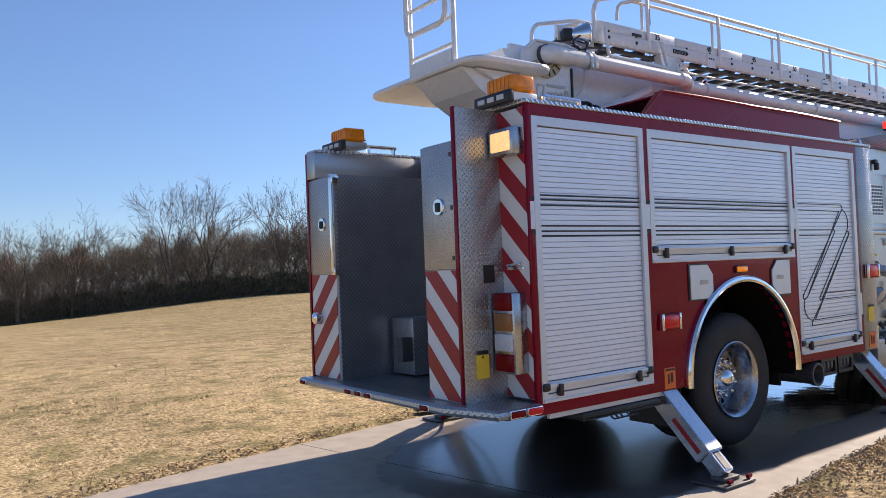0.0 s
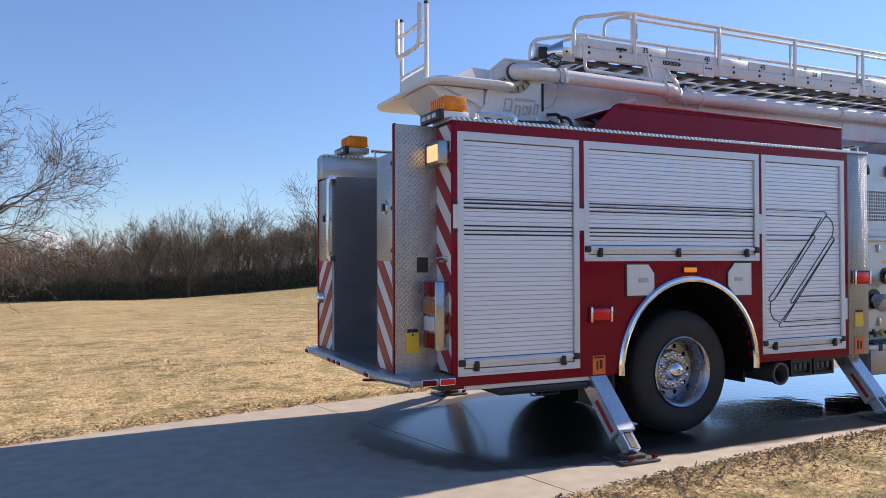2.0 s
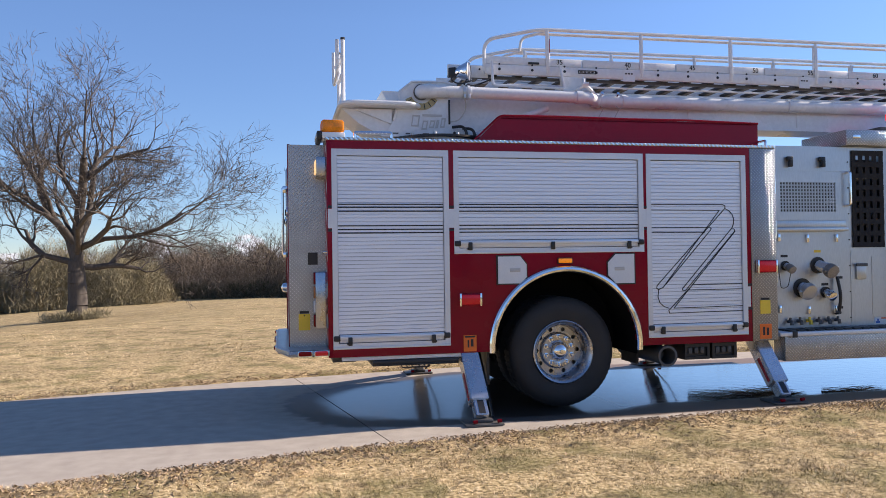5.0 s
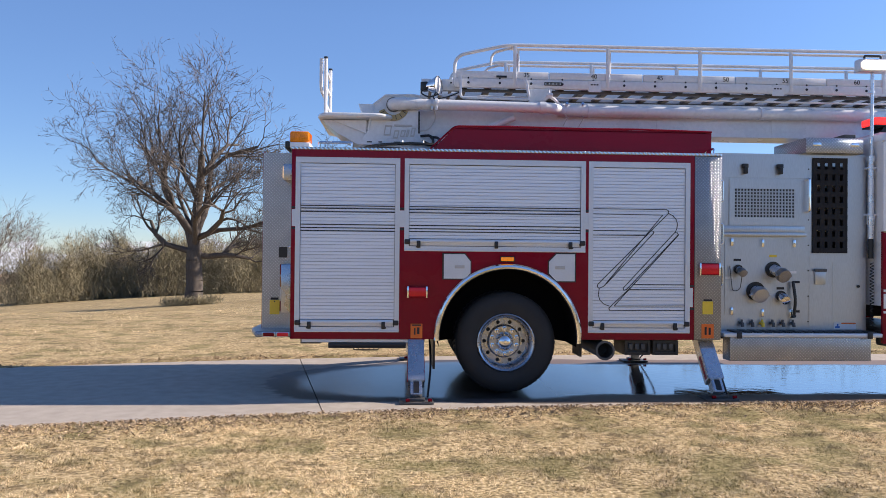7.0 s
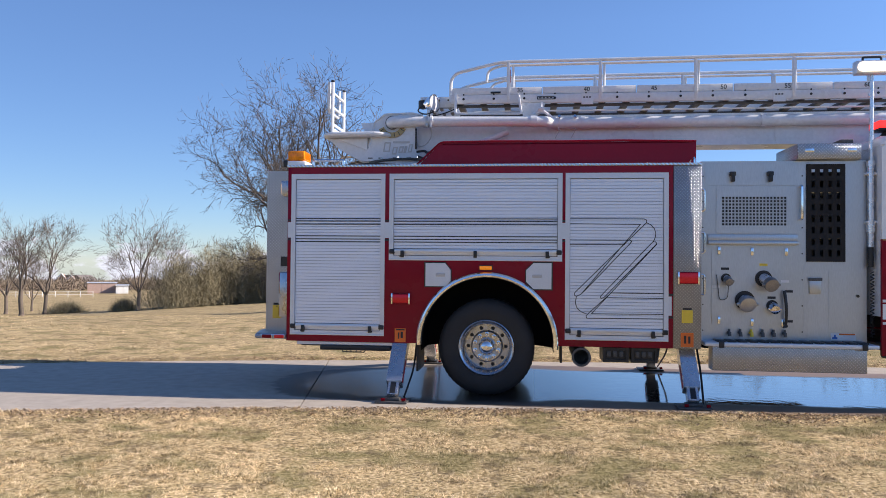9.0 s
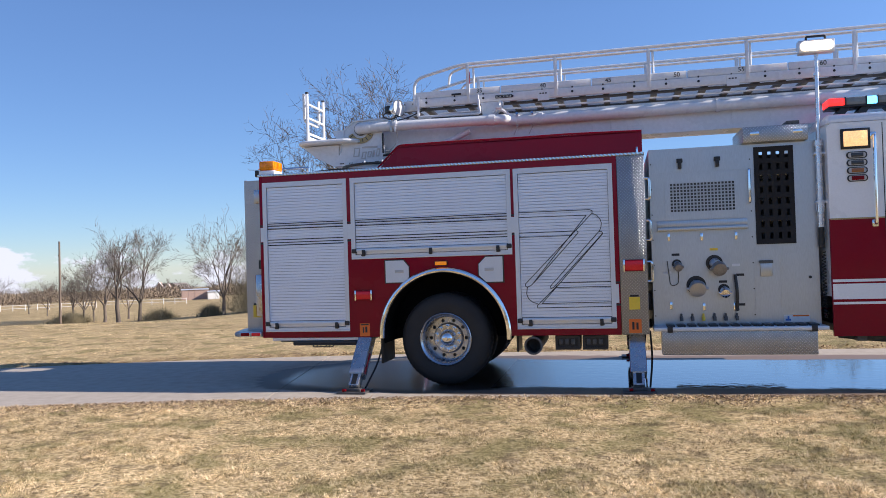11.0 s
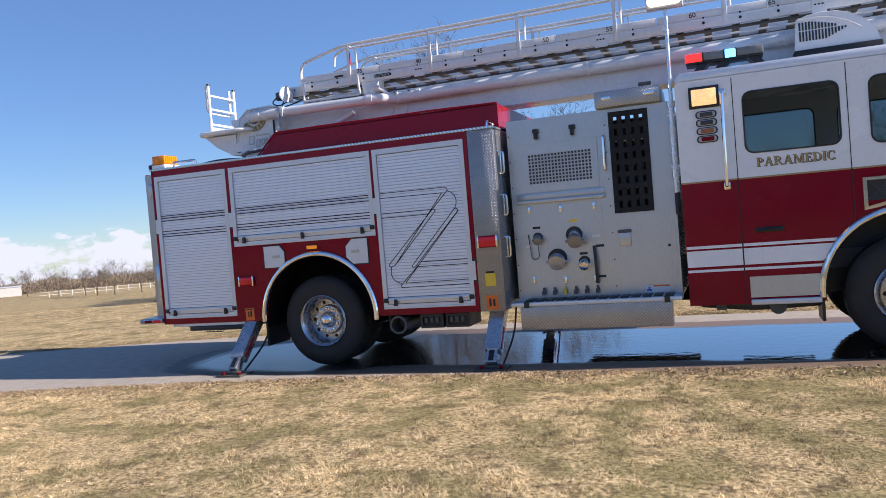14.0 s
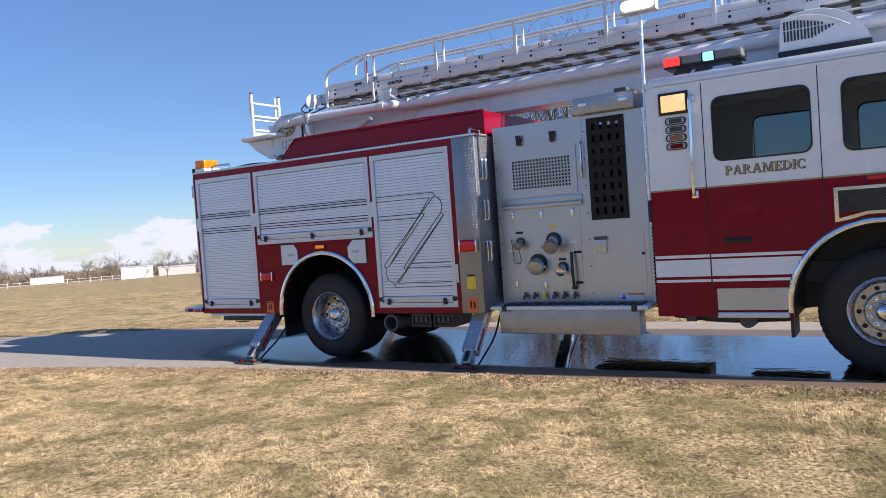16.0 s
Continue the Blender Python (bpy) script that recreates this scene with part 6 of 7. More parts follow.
def glyph(ch):
    """Strokes of a serif capital one unit high: outlines in x, z, and its width."""
    def bar(x0, z0, x1, z1, w):
        return [(x0, z0), (x0 + w, z0), (x1 + w, z1), (x1, z1)]

    def foot(x0, x1, z):
        return rect(x0, x1, z, z + 0.075)

    def bowl(cx, cz, rx, rz, a0, a1, thick):
        return [(cx + rx * math.cos(radians(q)), cz + rz * math.sin(radians(q))) for q in np.linspace(a0, a1, 15)] + [(cx + (rx - thick) * math.cos(radians(q)), cz + (rz - 0.09) * math.sin(radians(q))) for q in np.linspace(a1, a0, 15)]
    stem = bar(0.09, 0, 0.09, 1, 0.19)
    if ch in "PR":
        out = [stem, foot(0, 0.37, 0), foot(0, 0.30, 0.925), bowl(0.28, 0.715, 0.44, 0.285, 90, -90, 0.19)]
        return (out, 0.74) if ch == "P" else (out + [bar(0.66, 0.02, 0.33, 0.47, 0.20), foot(0.66, 0.92, 0)], 0.92)
    if ch == "A":
        return [bar(0.10, 0, 0.42, 1, 0.08), bar(0.66, 0, 0.40, 1, 0.20), rect(0.22, 0.70, 0.30, 0.38), foot(0, 0.28, 0), foot(0.58, 0.96, 0)], 0.96
    if ch == "M":
        return [bar(0.12, 0, 0.12, 1, 0.08), bar(0.50, 0.05, 0.14, 1, 0.19), bar(0.55, 0.05, 0.87, 1, 0.08), bar(0.86, 0, 0.86, 1, 0.19), foot(0, 0.32, 0), foot(0.76, 1.15, 0), foot(0, 0.30, 0.925), foot(0.86, 1.15, 0.925)], 1.15
    if ch == "E":
        return [stem, rect(0, 0.72, 0, 0.08), rect(0, 0.68, 0.92, 1), rect(0.2, 0.52, 0.47, 0.55), rect(0.62, 0.72, 0.08, 0.28), rect(0.59, 0.68, 0.74, 0.92), rect(0.46, 0.53, 0.38, 0.64)], 0.74
    if ch == "D":
        return [stem, foot(0, 0.34, 0), foot(0, 0.34, 0.925), bowl(0.28, 0.5, 0.60, 0.5, 90, -90, 0.20)], 0.90
    if ch == "I":
        return [stem, foot(0, 0.37, 0), foot(0, 0.37, 0.925)], 0.37
    return [bowl(0.46, 0.5, 0.46, 0.51, 48, 312, 0.20), rect(0.70, 0.78, 0.66, 0.98), rect(0.72, 0.79, 0.04, 0.22)], 0.80


def serif_word(word, x, z, h, gap, y, material, label):
    for ch in word:
        outlines, w = glyph(ch)
        bm = N()
        for k, loop in enumerate(outlines):
            plate(bm, [(x + u * h, z + v * h) for u, v in loop], [], y - 0.0003 * k, y + 0.003)
        part("door_lettering", bm, material, cab, label, smooth=0)
        x += (w + gap) * h


for dx, dz, y, m in ((0.006, -0.005, CY - 0.001, INK), (-0.003, 0.002, CY - 0.0012, INK), (0.0, 0.0, CY - 0.0035, GOLD)):
    serif_word("PARAMEDIC", 10.988 + dx, 1.966 + dz, 0.089, 0.065, y, m, "gold serif lettering" if m is GOLD else "dark edge of the lettering")
bm = N()
rod(bm, bend([(10.70, CY, 2.76), (10.70, CY - 0.07, 2.76), (10.69, CY - 0.07, 1.80), (10.69, CY, 1.80)], 0.02), 0.018)
box(bm, 10.67, 10.735, CY - 0.02, CY, 2.72, 2.80, 0.008)
box(bm, 10.66, 10.725, CY - 0.02, CY, 1.76, 1.84, 0.008)
part("grab_rail", bm, CHROME, cab, "long chrome grab rail")
bm = N()
box(bm, 10.93, 11.20, CY - 0.02, CY + 0.0, 1.295, 1.345, 0.01)
rod(bm, bend([(10.96, CY - 0.01, 1.315), (10.96, CY - 0.045, 1.315), (11.17, CY - 0.045, 1.325), (11.17, CY - 0.01, 1.325)], 0.015), 0.010)
part("door_handle", bm, BLACK, lower, "black door handle")
lens("cab_scene_lamp", 10.375, 10.675, CY - 0.02, CY + 0.0, 2.625, 2.85, WARM_ON, cab, "lit warm scene lamp in a black bezel", BLACK, rim=0.028)
for x in (10.47, 10.58):
    part("bulb", rod(N(), [(x, CY - 0.045, 2.737), (x, CY - 0.03, 2.737), (x, CY - 0.01, 2.737)], [0.015, 0.03, 0.034], 12), WARM_ON, cab, "bright lamp bulb")
for z, m in ((2.52, DARK_LENS), (2.435, DARK_LENS), (2.35, BROWN_LENS), (2.265, RED_LENS)):
    bm = N()
    plate(bm, rect(10.43, 10.64, z, z + 0.075, 0.035, 4), [], CY - 0.012, CY)
    ob = part("indicator_lamp", bm, BLACK, cab, "small oval lamp in a black bezel", smooth=0)
    bm = N()
    plate(bm, rect(10.445, 10.625, z + 0.010, z + 0.065, 0.025, 4), [], CY - 0.016, CY - 0.010)
    part("bezel", bm, GREY, ob, smooth=0)
    bm = N()
    box(bm, 10.475, 10.60, CY - 0.022, CY - 0.014, z + 0.016, z + 0.06, 0.004)
    part("lens", bm, m, ob)
bm = N()
box(bm, 10.845, 11.50, CY - 0.006, CY + 0.004, 0.63, 0.845)
st = part("cab_step", bm, STEEL, lower, "aluminium cab step with polished edge", smooth=0)
bm = N()
box(bm, 10.845, 11.50, CY - 0.04, CY + 0.10, 0.555, 0.61, 0.008)
part("step_edge", bm, ALU_FRAME, st, "rounded step edge")
bm = N()
rod(bm, [(12.30 + 0.785 * math.cos(radians(a)), CY - 0.012, 0.66 + 0.785 * math.sin(radians(a))) for a in range(-8, 190, 6)], 0.034, 10)
part("fender_trim", bm, CHROME, lower, "polished chrome wheel arch trim")
part("wheel_well", half_drum(N(), 12.30, 0.66, 0.755, CY + 0.01, CY + 0.7), BLACK, lower, "black wheel well lining")
bm = N()
box(bm, 11.50, 11.53, CY + 0.02, CY + 0.4, 0.36, 0.60)
part("mud_flap", bm, BLACK, lower, smooth=0)
bm = N()
plate(bm, [(11.93, 1.44), (12.05, 1.46), (12.2, 1.50), (12.62, 1.50), (12.62, 1.76), (11.93, 1.76)], [[(11.965, 1.475), (12.05, 1.495), (12.2, 1.53), (12.59, 1.53), (12.59, 1.73), (11.965, 1.73)]], CY - 0.016, CY)
gr = part("cab_vent", bm, CHROME, lower, "chrome framed mesh vent", smooth=0)
bm = N()
box(bm, 11.95, 12.6, CY - 0.004, CY + 0.0, 1.53, 1.74)
part("mesh_back", bm, BLACK, gr, smooth=0)
bm = N()
for k in range(24):
    x = 11.97 + 0.026 * k
    rod(bm, [(x, CY - 0.008, 1.535), (min(x + 0.19, 12.59), CY - 0.008, 1.535 + min(0.19, 12.59 - x))], 0.003, 4)
    rod(bm, [(x, CY - 0.008, 1.725), (min(x + 0.19, 12.59), CY - 0.008, 1.725 - min(0.19, 12.59 - x))], 0.003, 4)
part("mesh_wire", bm, DARKSTEEL, gr, smooth=0)
lens("turn_lamp", 12.2, 12.42, CY - 0.03, CY, 1.80, 1.85, RED_ON, lower, "small lit red lamp", BLACK, rim=0.006)
bm = N()
rod(bm, bend([(10.35, 4.1, 0.58), (10.9, 4.1, 0.52), (11.5, 4.1, 0.55)], 0.2), 0.06, 10)
rod(bm, [(11.10, 3.95, 0.52), (11.10, 4.4, 0.52)], 0.085, 14)
box(bm, 10.5, 10.6, 3.95, 4.3, 0.5, 0.6)
part("under_cab_gear", bm, DARKSTEEL, truck, "dirty under-cab tanks and brackets", smooth=0)

# roof gear
lb = part("light_bar", box(N(), 10.36, 11.14, 4.19, 4.47, 3.150, 3.172, 0.008), BLACK, cab, "roof light bar with red, smoked and blue modules")
for x0, x1 in ((10.50, 10.40), (10.72, 10.62), (10.98, 11.10)):
    bm = N()
    plate(bm, [(x0, 3.155), (x0 + 0.10, 3.155), (x1 + 0.10, 3.035), (x1, 3.035)], [], 4.22, 4.44)
    part("bar_foot", bm, BLACK, lb, "black sloping foot", smooth=0)
for x0, x1, m, t in ((10.355, 10.535, BAR_RED, "lit red module"), (10.54, 10.755, GREY_LENS, "smoked module"), (10.76, 10.875, BLUE_ON, "lit blue module"), (10.88, 11.145, GREY_LENS, "smoked module")):
    b2 = N()
    box(b2, x0, x1, 4.185, 4.475, 3.172, 3.262, 0.018)
    part("module", b2, m, lb, t)
for x in (10.5375, 10.7575, 10.8775):
    part("module_rib", box(N(), x - 0.006, x + 0.006, 4.180, 4.478, 3.17, 3.266, 0.002), BLACK, lb)
sec = [(11.46, 3.165), (11.475, 3.34), (11.49, 3.505), (11.60, 3.540), (11.74, 3.555), (11.88, 3.545), (12.00, 3.508), (12.11, 3.44), (12.20, 3.345), (12.255, 3.245), (12.275, 3.165)]
bm = N()
rows = []
for inset, k in ((0.0, 0.0), (0.0, 0.75), (0.025, 0.93), (0.09, 1.0), (0.40, 1.02)):
    loop = [(x if k == 0 else 11.82 + (x - 11.82) * (1 - 0.10 * inset / 0.40), 3.165 + (z - 3.165) * min(1.0, 0.86 + 0.14 * k)) for x, z in sec]
    rows.append(([bm.verts.new((x, 4.42 + inset, z)) for x, z in loop], [bm.verts.new((x, 5.22 - inset + (0.001 if inset == 0.40 else 0), z)) for x, z in loop]))
for side in (0, 1):
    for A, C in zip(rows[1:], rows[2:]):
        for k in range(len(sec) - 1):
            bm.faces.new((A[side][k], A[side][k + 1], C[side][k + 1], C[side][k]))
    bm.faces.new(rows[1][side])
for k in range(len(sec) - 1):
    bm.faces.new((rows[-1][0][k], rows[-1][0][k + 1], rows[-1][1][k + 1], rows[-1][1][k]))
for v in rows[0][0] + rows[0][1]:
    bm.verts.remove(v)
ac = part("air_conditioner", bm, WHITE, cab, "white rounded roof air conditioner with slotted side", smooth=50)
part("base_gasket", box(N(), 11.45, 12.29, 4.385, 5.255, 3.035, 3.172, 0.02), BLACK, ac, "black base")
for k in range(15):
    x = 11.512 + 0.031 * k
    zt = 3.462 - 0.0045 * max(0, k - 3) ** 1.25
    zb = 3.262 if k < 9 else 3.262 + (k - 8) * 0.014
    for z0, z1 in ((zb, 3.366), (3.376, zt)):
        if z1 - z0 > 0.02:
            part("vent_slot", box(N(), x, x + 0.018, 4.412, 4.428, z0, z1, 0.003), DARK_LENS, ac)
part("side_moulding", rod(N(), bend([(11.52, 4.418, 3.488), (11.75, 4.418, 3.498), (11.95, 4.418, 3.43), (12.10, 4.418, 3.33)], 0.15), 0.010, 6), WHITE, ac, "raised white moulding line")
bm = N()
rod(bm, [(14.0, 4.9, 3.03), (14.0, 4.9, 3.15)], 0.2, 16)
part("boom_rest", bm, BOOM, cab)

# ---- trees ----
def tubes(segs, thick=6, thin=3, cut=0.05, fine=0.0):
    """Corners and quads of tapered tubes: rows of start, radius, end, radius; twigs thinner than fine are slender blades."""
    vs, fs, base = [], [], 0
    arr = np.array([[*a, r, *b, q] for a, r, b, q in segs], float)
    if fine:
        s = arr[arr[:, 3] < fine]
        arr = arr[arr[:, 3] >= fine]
        a, r, b, q = s[:, 0:3], s[:, 3:4], s[:, 4:7], s[:, 7:8]
        side = np.cross(b - a, np.random.RandomState(3).normal(0, 1, a.shape))
        side /= np.linalg.norm(side, axis=1, keepdims=True) + 1e-9
        vs.append(np.stack([a - side * r, a + side * r, b + side * q, b - side * q], 1).reshape(-1, 3))
        fs.append(np.arange(len(s) * 4).reshape(-1, 4))
        base = len(s) * 4
    for lo, hi, n in ((cut, 1e9, thick), (0, cut, thin)):
        s = arr[(arr[:, 3] >= lo) & (arr[:, 3] < hi)]
        if not len(s):
            continue
        a, r, b, q = s[:, 0:3], s[:, 3], s[:, 4:7], s[:, 7]
        d = b - a
        d /= np.linalg.norm(d, axis=1, keepdims=True) + 1e-9
        ref = np.where(np.abs(d[:, 2:3]) > 0.9, np.array([[1.0, 0, 0]]), np.array([[0, 0, 1.0]]))
        u = np.cross(d, ref)
        u /= np.linalg.norm(u, axis=1, keepdims=True) + 1e-9
        w = np.cross(d, u)
        ang = 2 * np.pi * np.arange(n) / n
        ring = np.cos(ang)[None, :, None] * u[:, None] + np.sin(ang)[None, :, None] * w[:, None]
        A, Bq = a[:, None] + ring * r[:, None, None], b[:, None] + ring * q[:, None, None]
        vs.append(np.concatenate([A, Bq], 1).reshape(-1, 3))
        k = np.arange(n)
        one = np.stack([k, (k + 1) % n, n + (k + 1) % n, n + k], -1)
        fs.append((one[None] + (np.arange(len(s)) * 2 * n)[:, None, None] + base).reshape(-1, 4))
        base += len(s) * 2 * n
    return np.concatenate(vs), np.concatenate(fs)


def grow(out, rng, p, d, r, length, lev, deep, spread=0.75, lift=0.10, wobble=0.22, kids=1.5, rmin=0.012):
    """One limb and all that springs from it."""
    n = 4 if lev < 2 else (3 if lev < 3 else 2)
    step = length / n
    for i in range(n):
        d = d + Vector((rng.gauss(0, wobble), rng.gauss(0, wobble), rng.gauss(0, wobble) + lift))
        d.normalize()
        q = p + d * step
        r2 = max(rmin * 0.5, r * (0.87 if i < n - 1 else 0.72))
        out.append((p, r, q, r2))
        p, r = q, r2
        if lev < deep and (i > 0 or lev > 1):
            m = int(kids) + (1 if rng.random() < kids % 1 else 0)
            for _ in range(m):
                side = d.orthogonal().normalized()
                side.rotate(Matrix.Rotation(rng.uniform(0, 2 * math.pi), 3, d))
                a = rng.uniform(0.5, 1.0) * spread
                cd = d * math.cos(a) + side * math.sin(a)
                grow(out, rng, p, cd, max(rmin, r * rng.uniform(0.45, 0.68)), length * rng.uniform(0.44, 0.70), lev + 1, deep, spread, lift, wobble, kids, rmin)


def tree_meshes(name, seed, height, rad, deep, material, limbs=None, kids=1.4, rmin=0.02, spread=0.75, trunk=0.3, wobble=0.2, lift=0.07, fine=0.0):
    """The trunk mesh and the crown mesh of a bare tree that stands at the origin."""
    rng = random.Random(seed)
    stem, crown = [], []
    p, r = Vector((0, 0, -0.3)), rad * 1.25
    stem.append((p, rad * 1.7, Vector((0, 0, 0.35)), rad * 1.1))
    p, r = Vector((0, 0, 0.35)), rad * 1.1
    n = 5
    for i in range(n):
        q = p + Vector((rng.gauss(0, 0.06), rng.gauss(0, 0.06), 1)) * (height * trunk / n)
        stem.append((p, r, q, r * 0.96))
        p, r = q, r * 0.96
    if limbs is None:
        k = rng.choice((3, 4))
        a0 = rng.uniform(0, 6.3)
        limbs = [(a0 + 6.28 * i / k + rng.uniform(-0.4, 0.4), rng.uniform(35, 70), rng.uniform(0.5, 0.62), 0.55) for i in range(k)] + [(a0, 84, 0.62, 0.7)]
    for az, el, ln, rr, *up in limbs:
        d = Vector((math.cos(az) * math.cos(radians(el)), math.sin(az) * math.cos(radians(el)), math.sin(radians(el))))
        foot = p + Vector((0, 0, up[0] * height)) if up else p - Vector((0, 0, rng.uniform(0, 0.08) * height * trunk))
        grow(crown, rng, foot, d, r * rr, height * ln, 0, deep, spread, lift, wobble, kids, rmin)
    k = height / max(q.z for _, _, q, _ in crown)
    stem, crown = ([(p * k, r, q * k, r2) for p, r, q, r2 in part_] for part_ in (stem, crown))
    return array_mesh(name + "_trunk", *tubes(stem, 12), material, True), array_mesh(name + "_crown", *tubes(crown, 6, 3, 0.1, fine), material, True)


def tree(name, meshes, x, y, turn, size, label, group=""):
    z = float(ground_z(x, y))
    ob = thing(name, x, y, z, label, "tree", group)
    ob.rotation_euler, ob.scale = (0, 0, turn), (size, size, size)
    for nm, me in zip(("trunk", "crown"), meshes):
        o = new(nm, me)
        o.parent = ob
    return ob


LONE = tree_meshes("lone_tree", 23, 19.5, 0.58, 5, BARK, trunk=0.24, kids=1.7, rmin=0.012, spread=0.86, wobble=0.22, lift=0.06, fine=0.020, limbs=[
    (0.8, 86, 0.48, 0.80), (2.6, 76, 0.48, 0.66), (3.05, 12, 0.30, 0.48, -0.01), (0.15, 8, 0.26, 0.52, -0.02), (0.3, 52, 0.44, 0.50, 0.08), (3.4, 48, 0.36, 0.46, 0.07),
    (1.7, 42, 0.34, 0.42, 0.03), (4.9, 36, 0.34, 0.44, 0.02), (5.9, 24, 0.40, 0.42, 0.05), (0.1, 12, 0.50, 0.38, 0.06), (2.4, 32, 0.30, 0.36, 0.10)])
tree("oak_tree", LONE, -10.6, 52.6, 0.0, 1.05, "big bare spreading tree alone on the lawn")

KINDS = [tree_meshes("wood_tree", s, 10.0, r, 4, BARK_WOODS, kids=k, rmin=0.010, spread=sp, trunk=t, wobble=0.13, lift=0.06, fine=0.024, limbs=[(a0, el, ln, rr) for a0, el, ln, rr in ((s, 68, 0.60, 0.62), (s + 2.0, 60, 0.56, 0.58), (s + 4.1, 70, 0.62, 0.64), (s + 5.2, 48, 0.42, 0.42), (s + 1.0, 84, 0.66, 0.66))]) for s, r, k, sp, t in (
    (1, 0.20, 1.55, 0.62, 0.34), (2, 0.17, 1.6, 0.72, 0.24), (3, 0.22, 1.55, 0.58, 0.40), (4, 0.15, 1.6, 0.78, 0.22), (5, 0.19, 1.55, 0.66, 0.36))]
FAR_KINDS = [tree_meshes("far_tree", s, 10.0, 0.22, 3, BARK_WOODS, kids=1.35, rmin=0.05, spread=0.75, trunk=0.22, wobble=0.15, fine=0.08) for s in (31, 32, 33)]


def polar(az, dist):
    """A place by its bearing from the lawn's edge, degrees left of +y."""
    return 2.0 - dist * math.sin(radians(az)), -2.0 + dist * math.cos(radians(az))


WOODS = random.Random(5)
for az, dist, k, size in ((-25.6, 128, 0, 1.75), (-23.2, 124, 2, 1.7), (-18.2, 120, 0, 1.72), (-15.6, 116, 1, 1.62), (-9.2, 112, 3, 1.42), (-6.0, 110, 2, 1.2), (-3, 110, 4, 1.15), (-29.5, 128, 1, 1.7), (-33, 130, 0, 1.7), (0.5, 114, 0, 1.05), (3.5, 120, 4, 1.0)):
    x, y = polar(az, dist)
    tree("woodland_tree", KINDS[k], x, y, WOODS.uniform(0, 6.3), size * 1.1, "tall bare tree standing out of the wood edge", "trees along the wood edge")
for i in range(80):
    az = -42 + 55 * i / 79 + WOODS.uniform(-0.5, 0.5)
    dist = 112 + 0.5 * max(0, -az - 5) + 0.9 * max(0, az) + WOODS.uniform(0, 26)
    x, y = polar(az, dist)
    tree("woodland_tree", KINDS[WOODS.randrange(5)], x, y, WOODS.uniform(0, 6.3), WOODS.uniform(0.9, 1.4) * (1.0 if az < -3 else 0.85), "bare grey-brown tree in the wood edge", "trees along the wood edge")
# clump by the pole, hedge and scattered far trees
for az, dist, k, size in ((33.1, 114, 1, 1.42), (34.5, 112, 4, 1.55), (35.5, 121, 0, 1.15), (36.3, 126, 3, 1.05), (36.9, 124, 1, 1.0), (37.7, 130, 4, 0.9), (34.0, 128, 3, 1.1), (26.9, 100, 3, 1.5), (25.2, 108, 1, 1.1),
                         (42.4, 165, 1, 0.8), (43.6, 170, 3, 0.75), (44.4, 176, 4, 0.7), (46.2, 190, 3, 0.8), (40.6, 165, 3, 0.7), (39.4, 150, 1, 0.65), (50.5, 205, 1, 0.75), (54.3, 235, 3, 0.9), (56.0, 240, 4, 0.7), (61.5, 230, 3, 0.9), (64, 240, 1, 0.9), (48.2, 205, 4, 0.8)):
    x, y = polar(az, dist)
    tree("field_tree", KINDS[k], x, y, WOODS.uniform(0, 6.3), size, "bare tree standing in the dry field", "trees in the field")
for i in range(70):
    az = 22 + 46 * i / 69 + WOODS.uniform(-0.4, 0.4)
    x, y = polar(az, 250 + WOODS.uniform(0, 70))
    tree("far_tree", FAR_KINDS[WOODS.randrange(3)], x, y, WOODS.uniform(0, 6.3), WOODS.uniform(0.4, 0.72), "distant bare tree of the far belt", "far tree line")


def brush(name, count, places, h, twig, material, label, width=0.05, power=1.0):
    """A tangle of short twigs at all heights, one stuff object; places: function of a random state to x, y and a size."""
    rs = np.random.RandomState(len(name) + count)
    x, y, s = places(rs, count)
    foot = np.stack([x, y, ground_z(x, y) + h * s * rs.uniform(0, 1.0, count) ** power - 0.1], -1)
    way = rs.normal(0, 0.62, (count, 3)) + np.array([0, 0, 0.75])
    way /= np.linalg.norm(way, axis=1, keepdims=True)
    tip = foot + way * (twig * rs.uniform(0.4, 1.3, count))[:, None]
    side = np.cross(way, rs.normal(0, 1, (count, 3)))
    side /= np.linalg.norm(side, axis=1, keepdims=True)
    w = width * rs.uniform(0.5, 1.5, count)[:, None]
    v = np.stack([foot + side * w, foot - side * w, tip], 1).reshape(-1, 3)
    tagged(new(name, array_mesh(name, v, np.arange(count * 3).reshape(-1, 3), material)), label, "brush", kind="stuff")


def wood_belt(rs, n):
    az = np.radians(rs.uniform(-46, 16, n))
    deg = np.degrees(az)
    d = 109 + 0.5 * np.clip(-deg - 5, 0, 60) + 0.9 * np.clip(deg, 0, 60) + rs.uniform(0, 1, n) ** 1.3 * 32
    s = (0.85 + 0.2 * np.sin(deg * 2.1) * np.sin(deg * 0.83 + 1) + 0.012 * np.clip(-deg, 0, 30)) * (1 - 0.15 * smooth01((deg + 5) / 6))
    return 2 - d * np.sin(az), -2 + d * np.cos(az), s


def low_belt(rs, n):
    x, y, s = wood_belt(rs, n)
    return x, y, s * 0.45


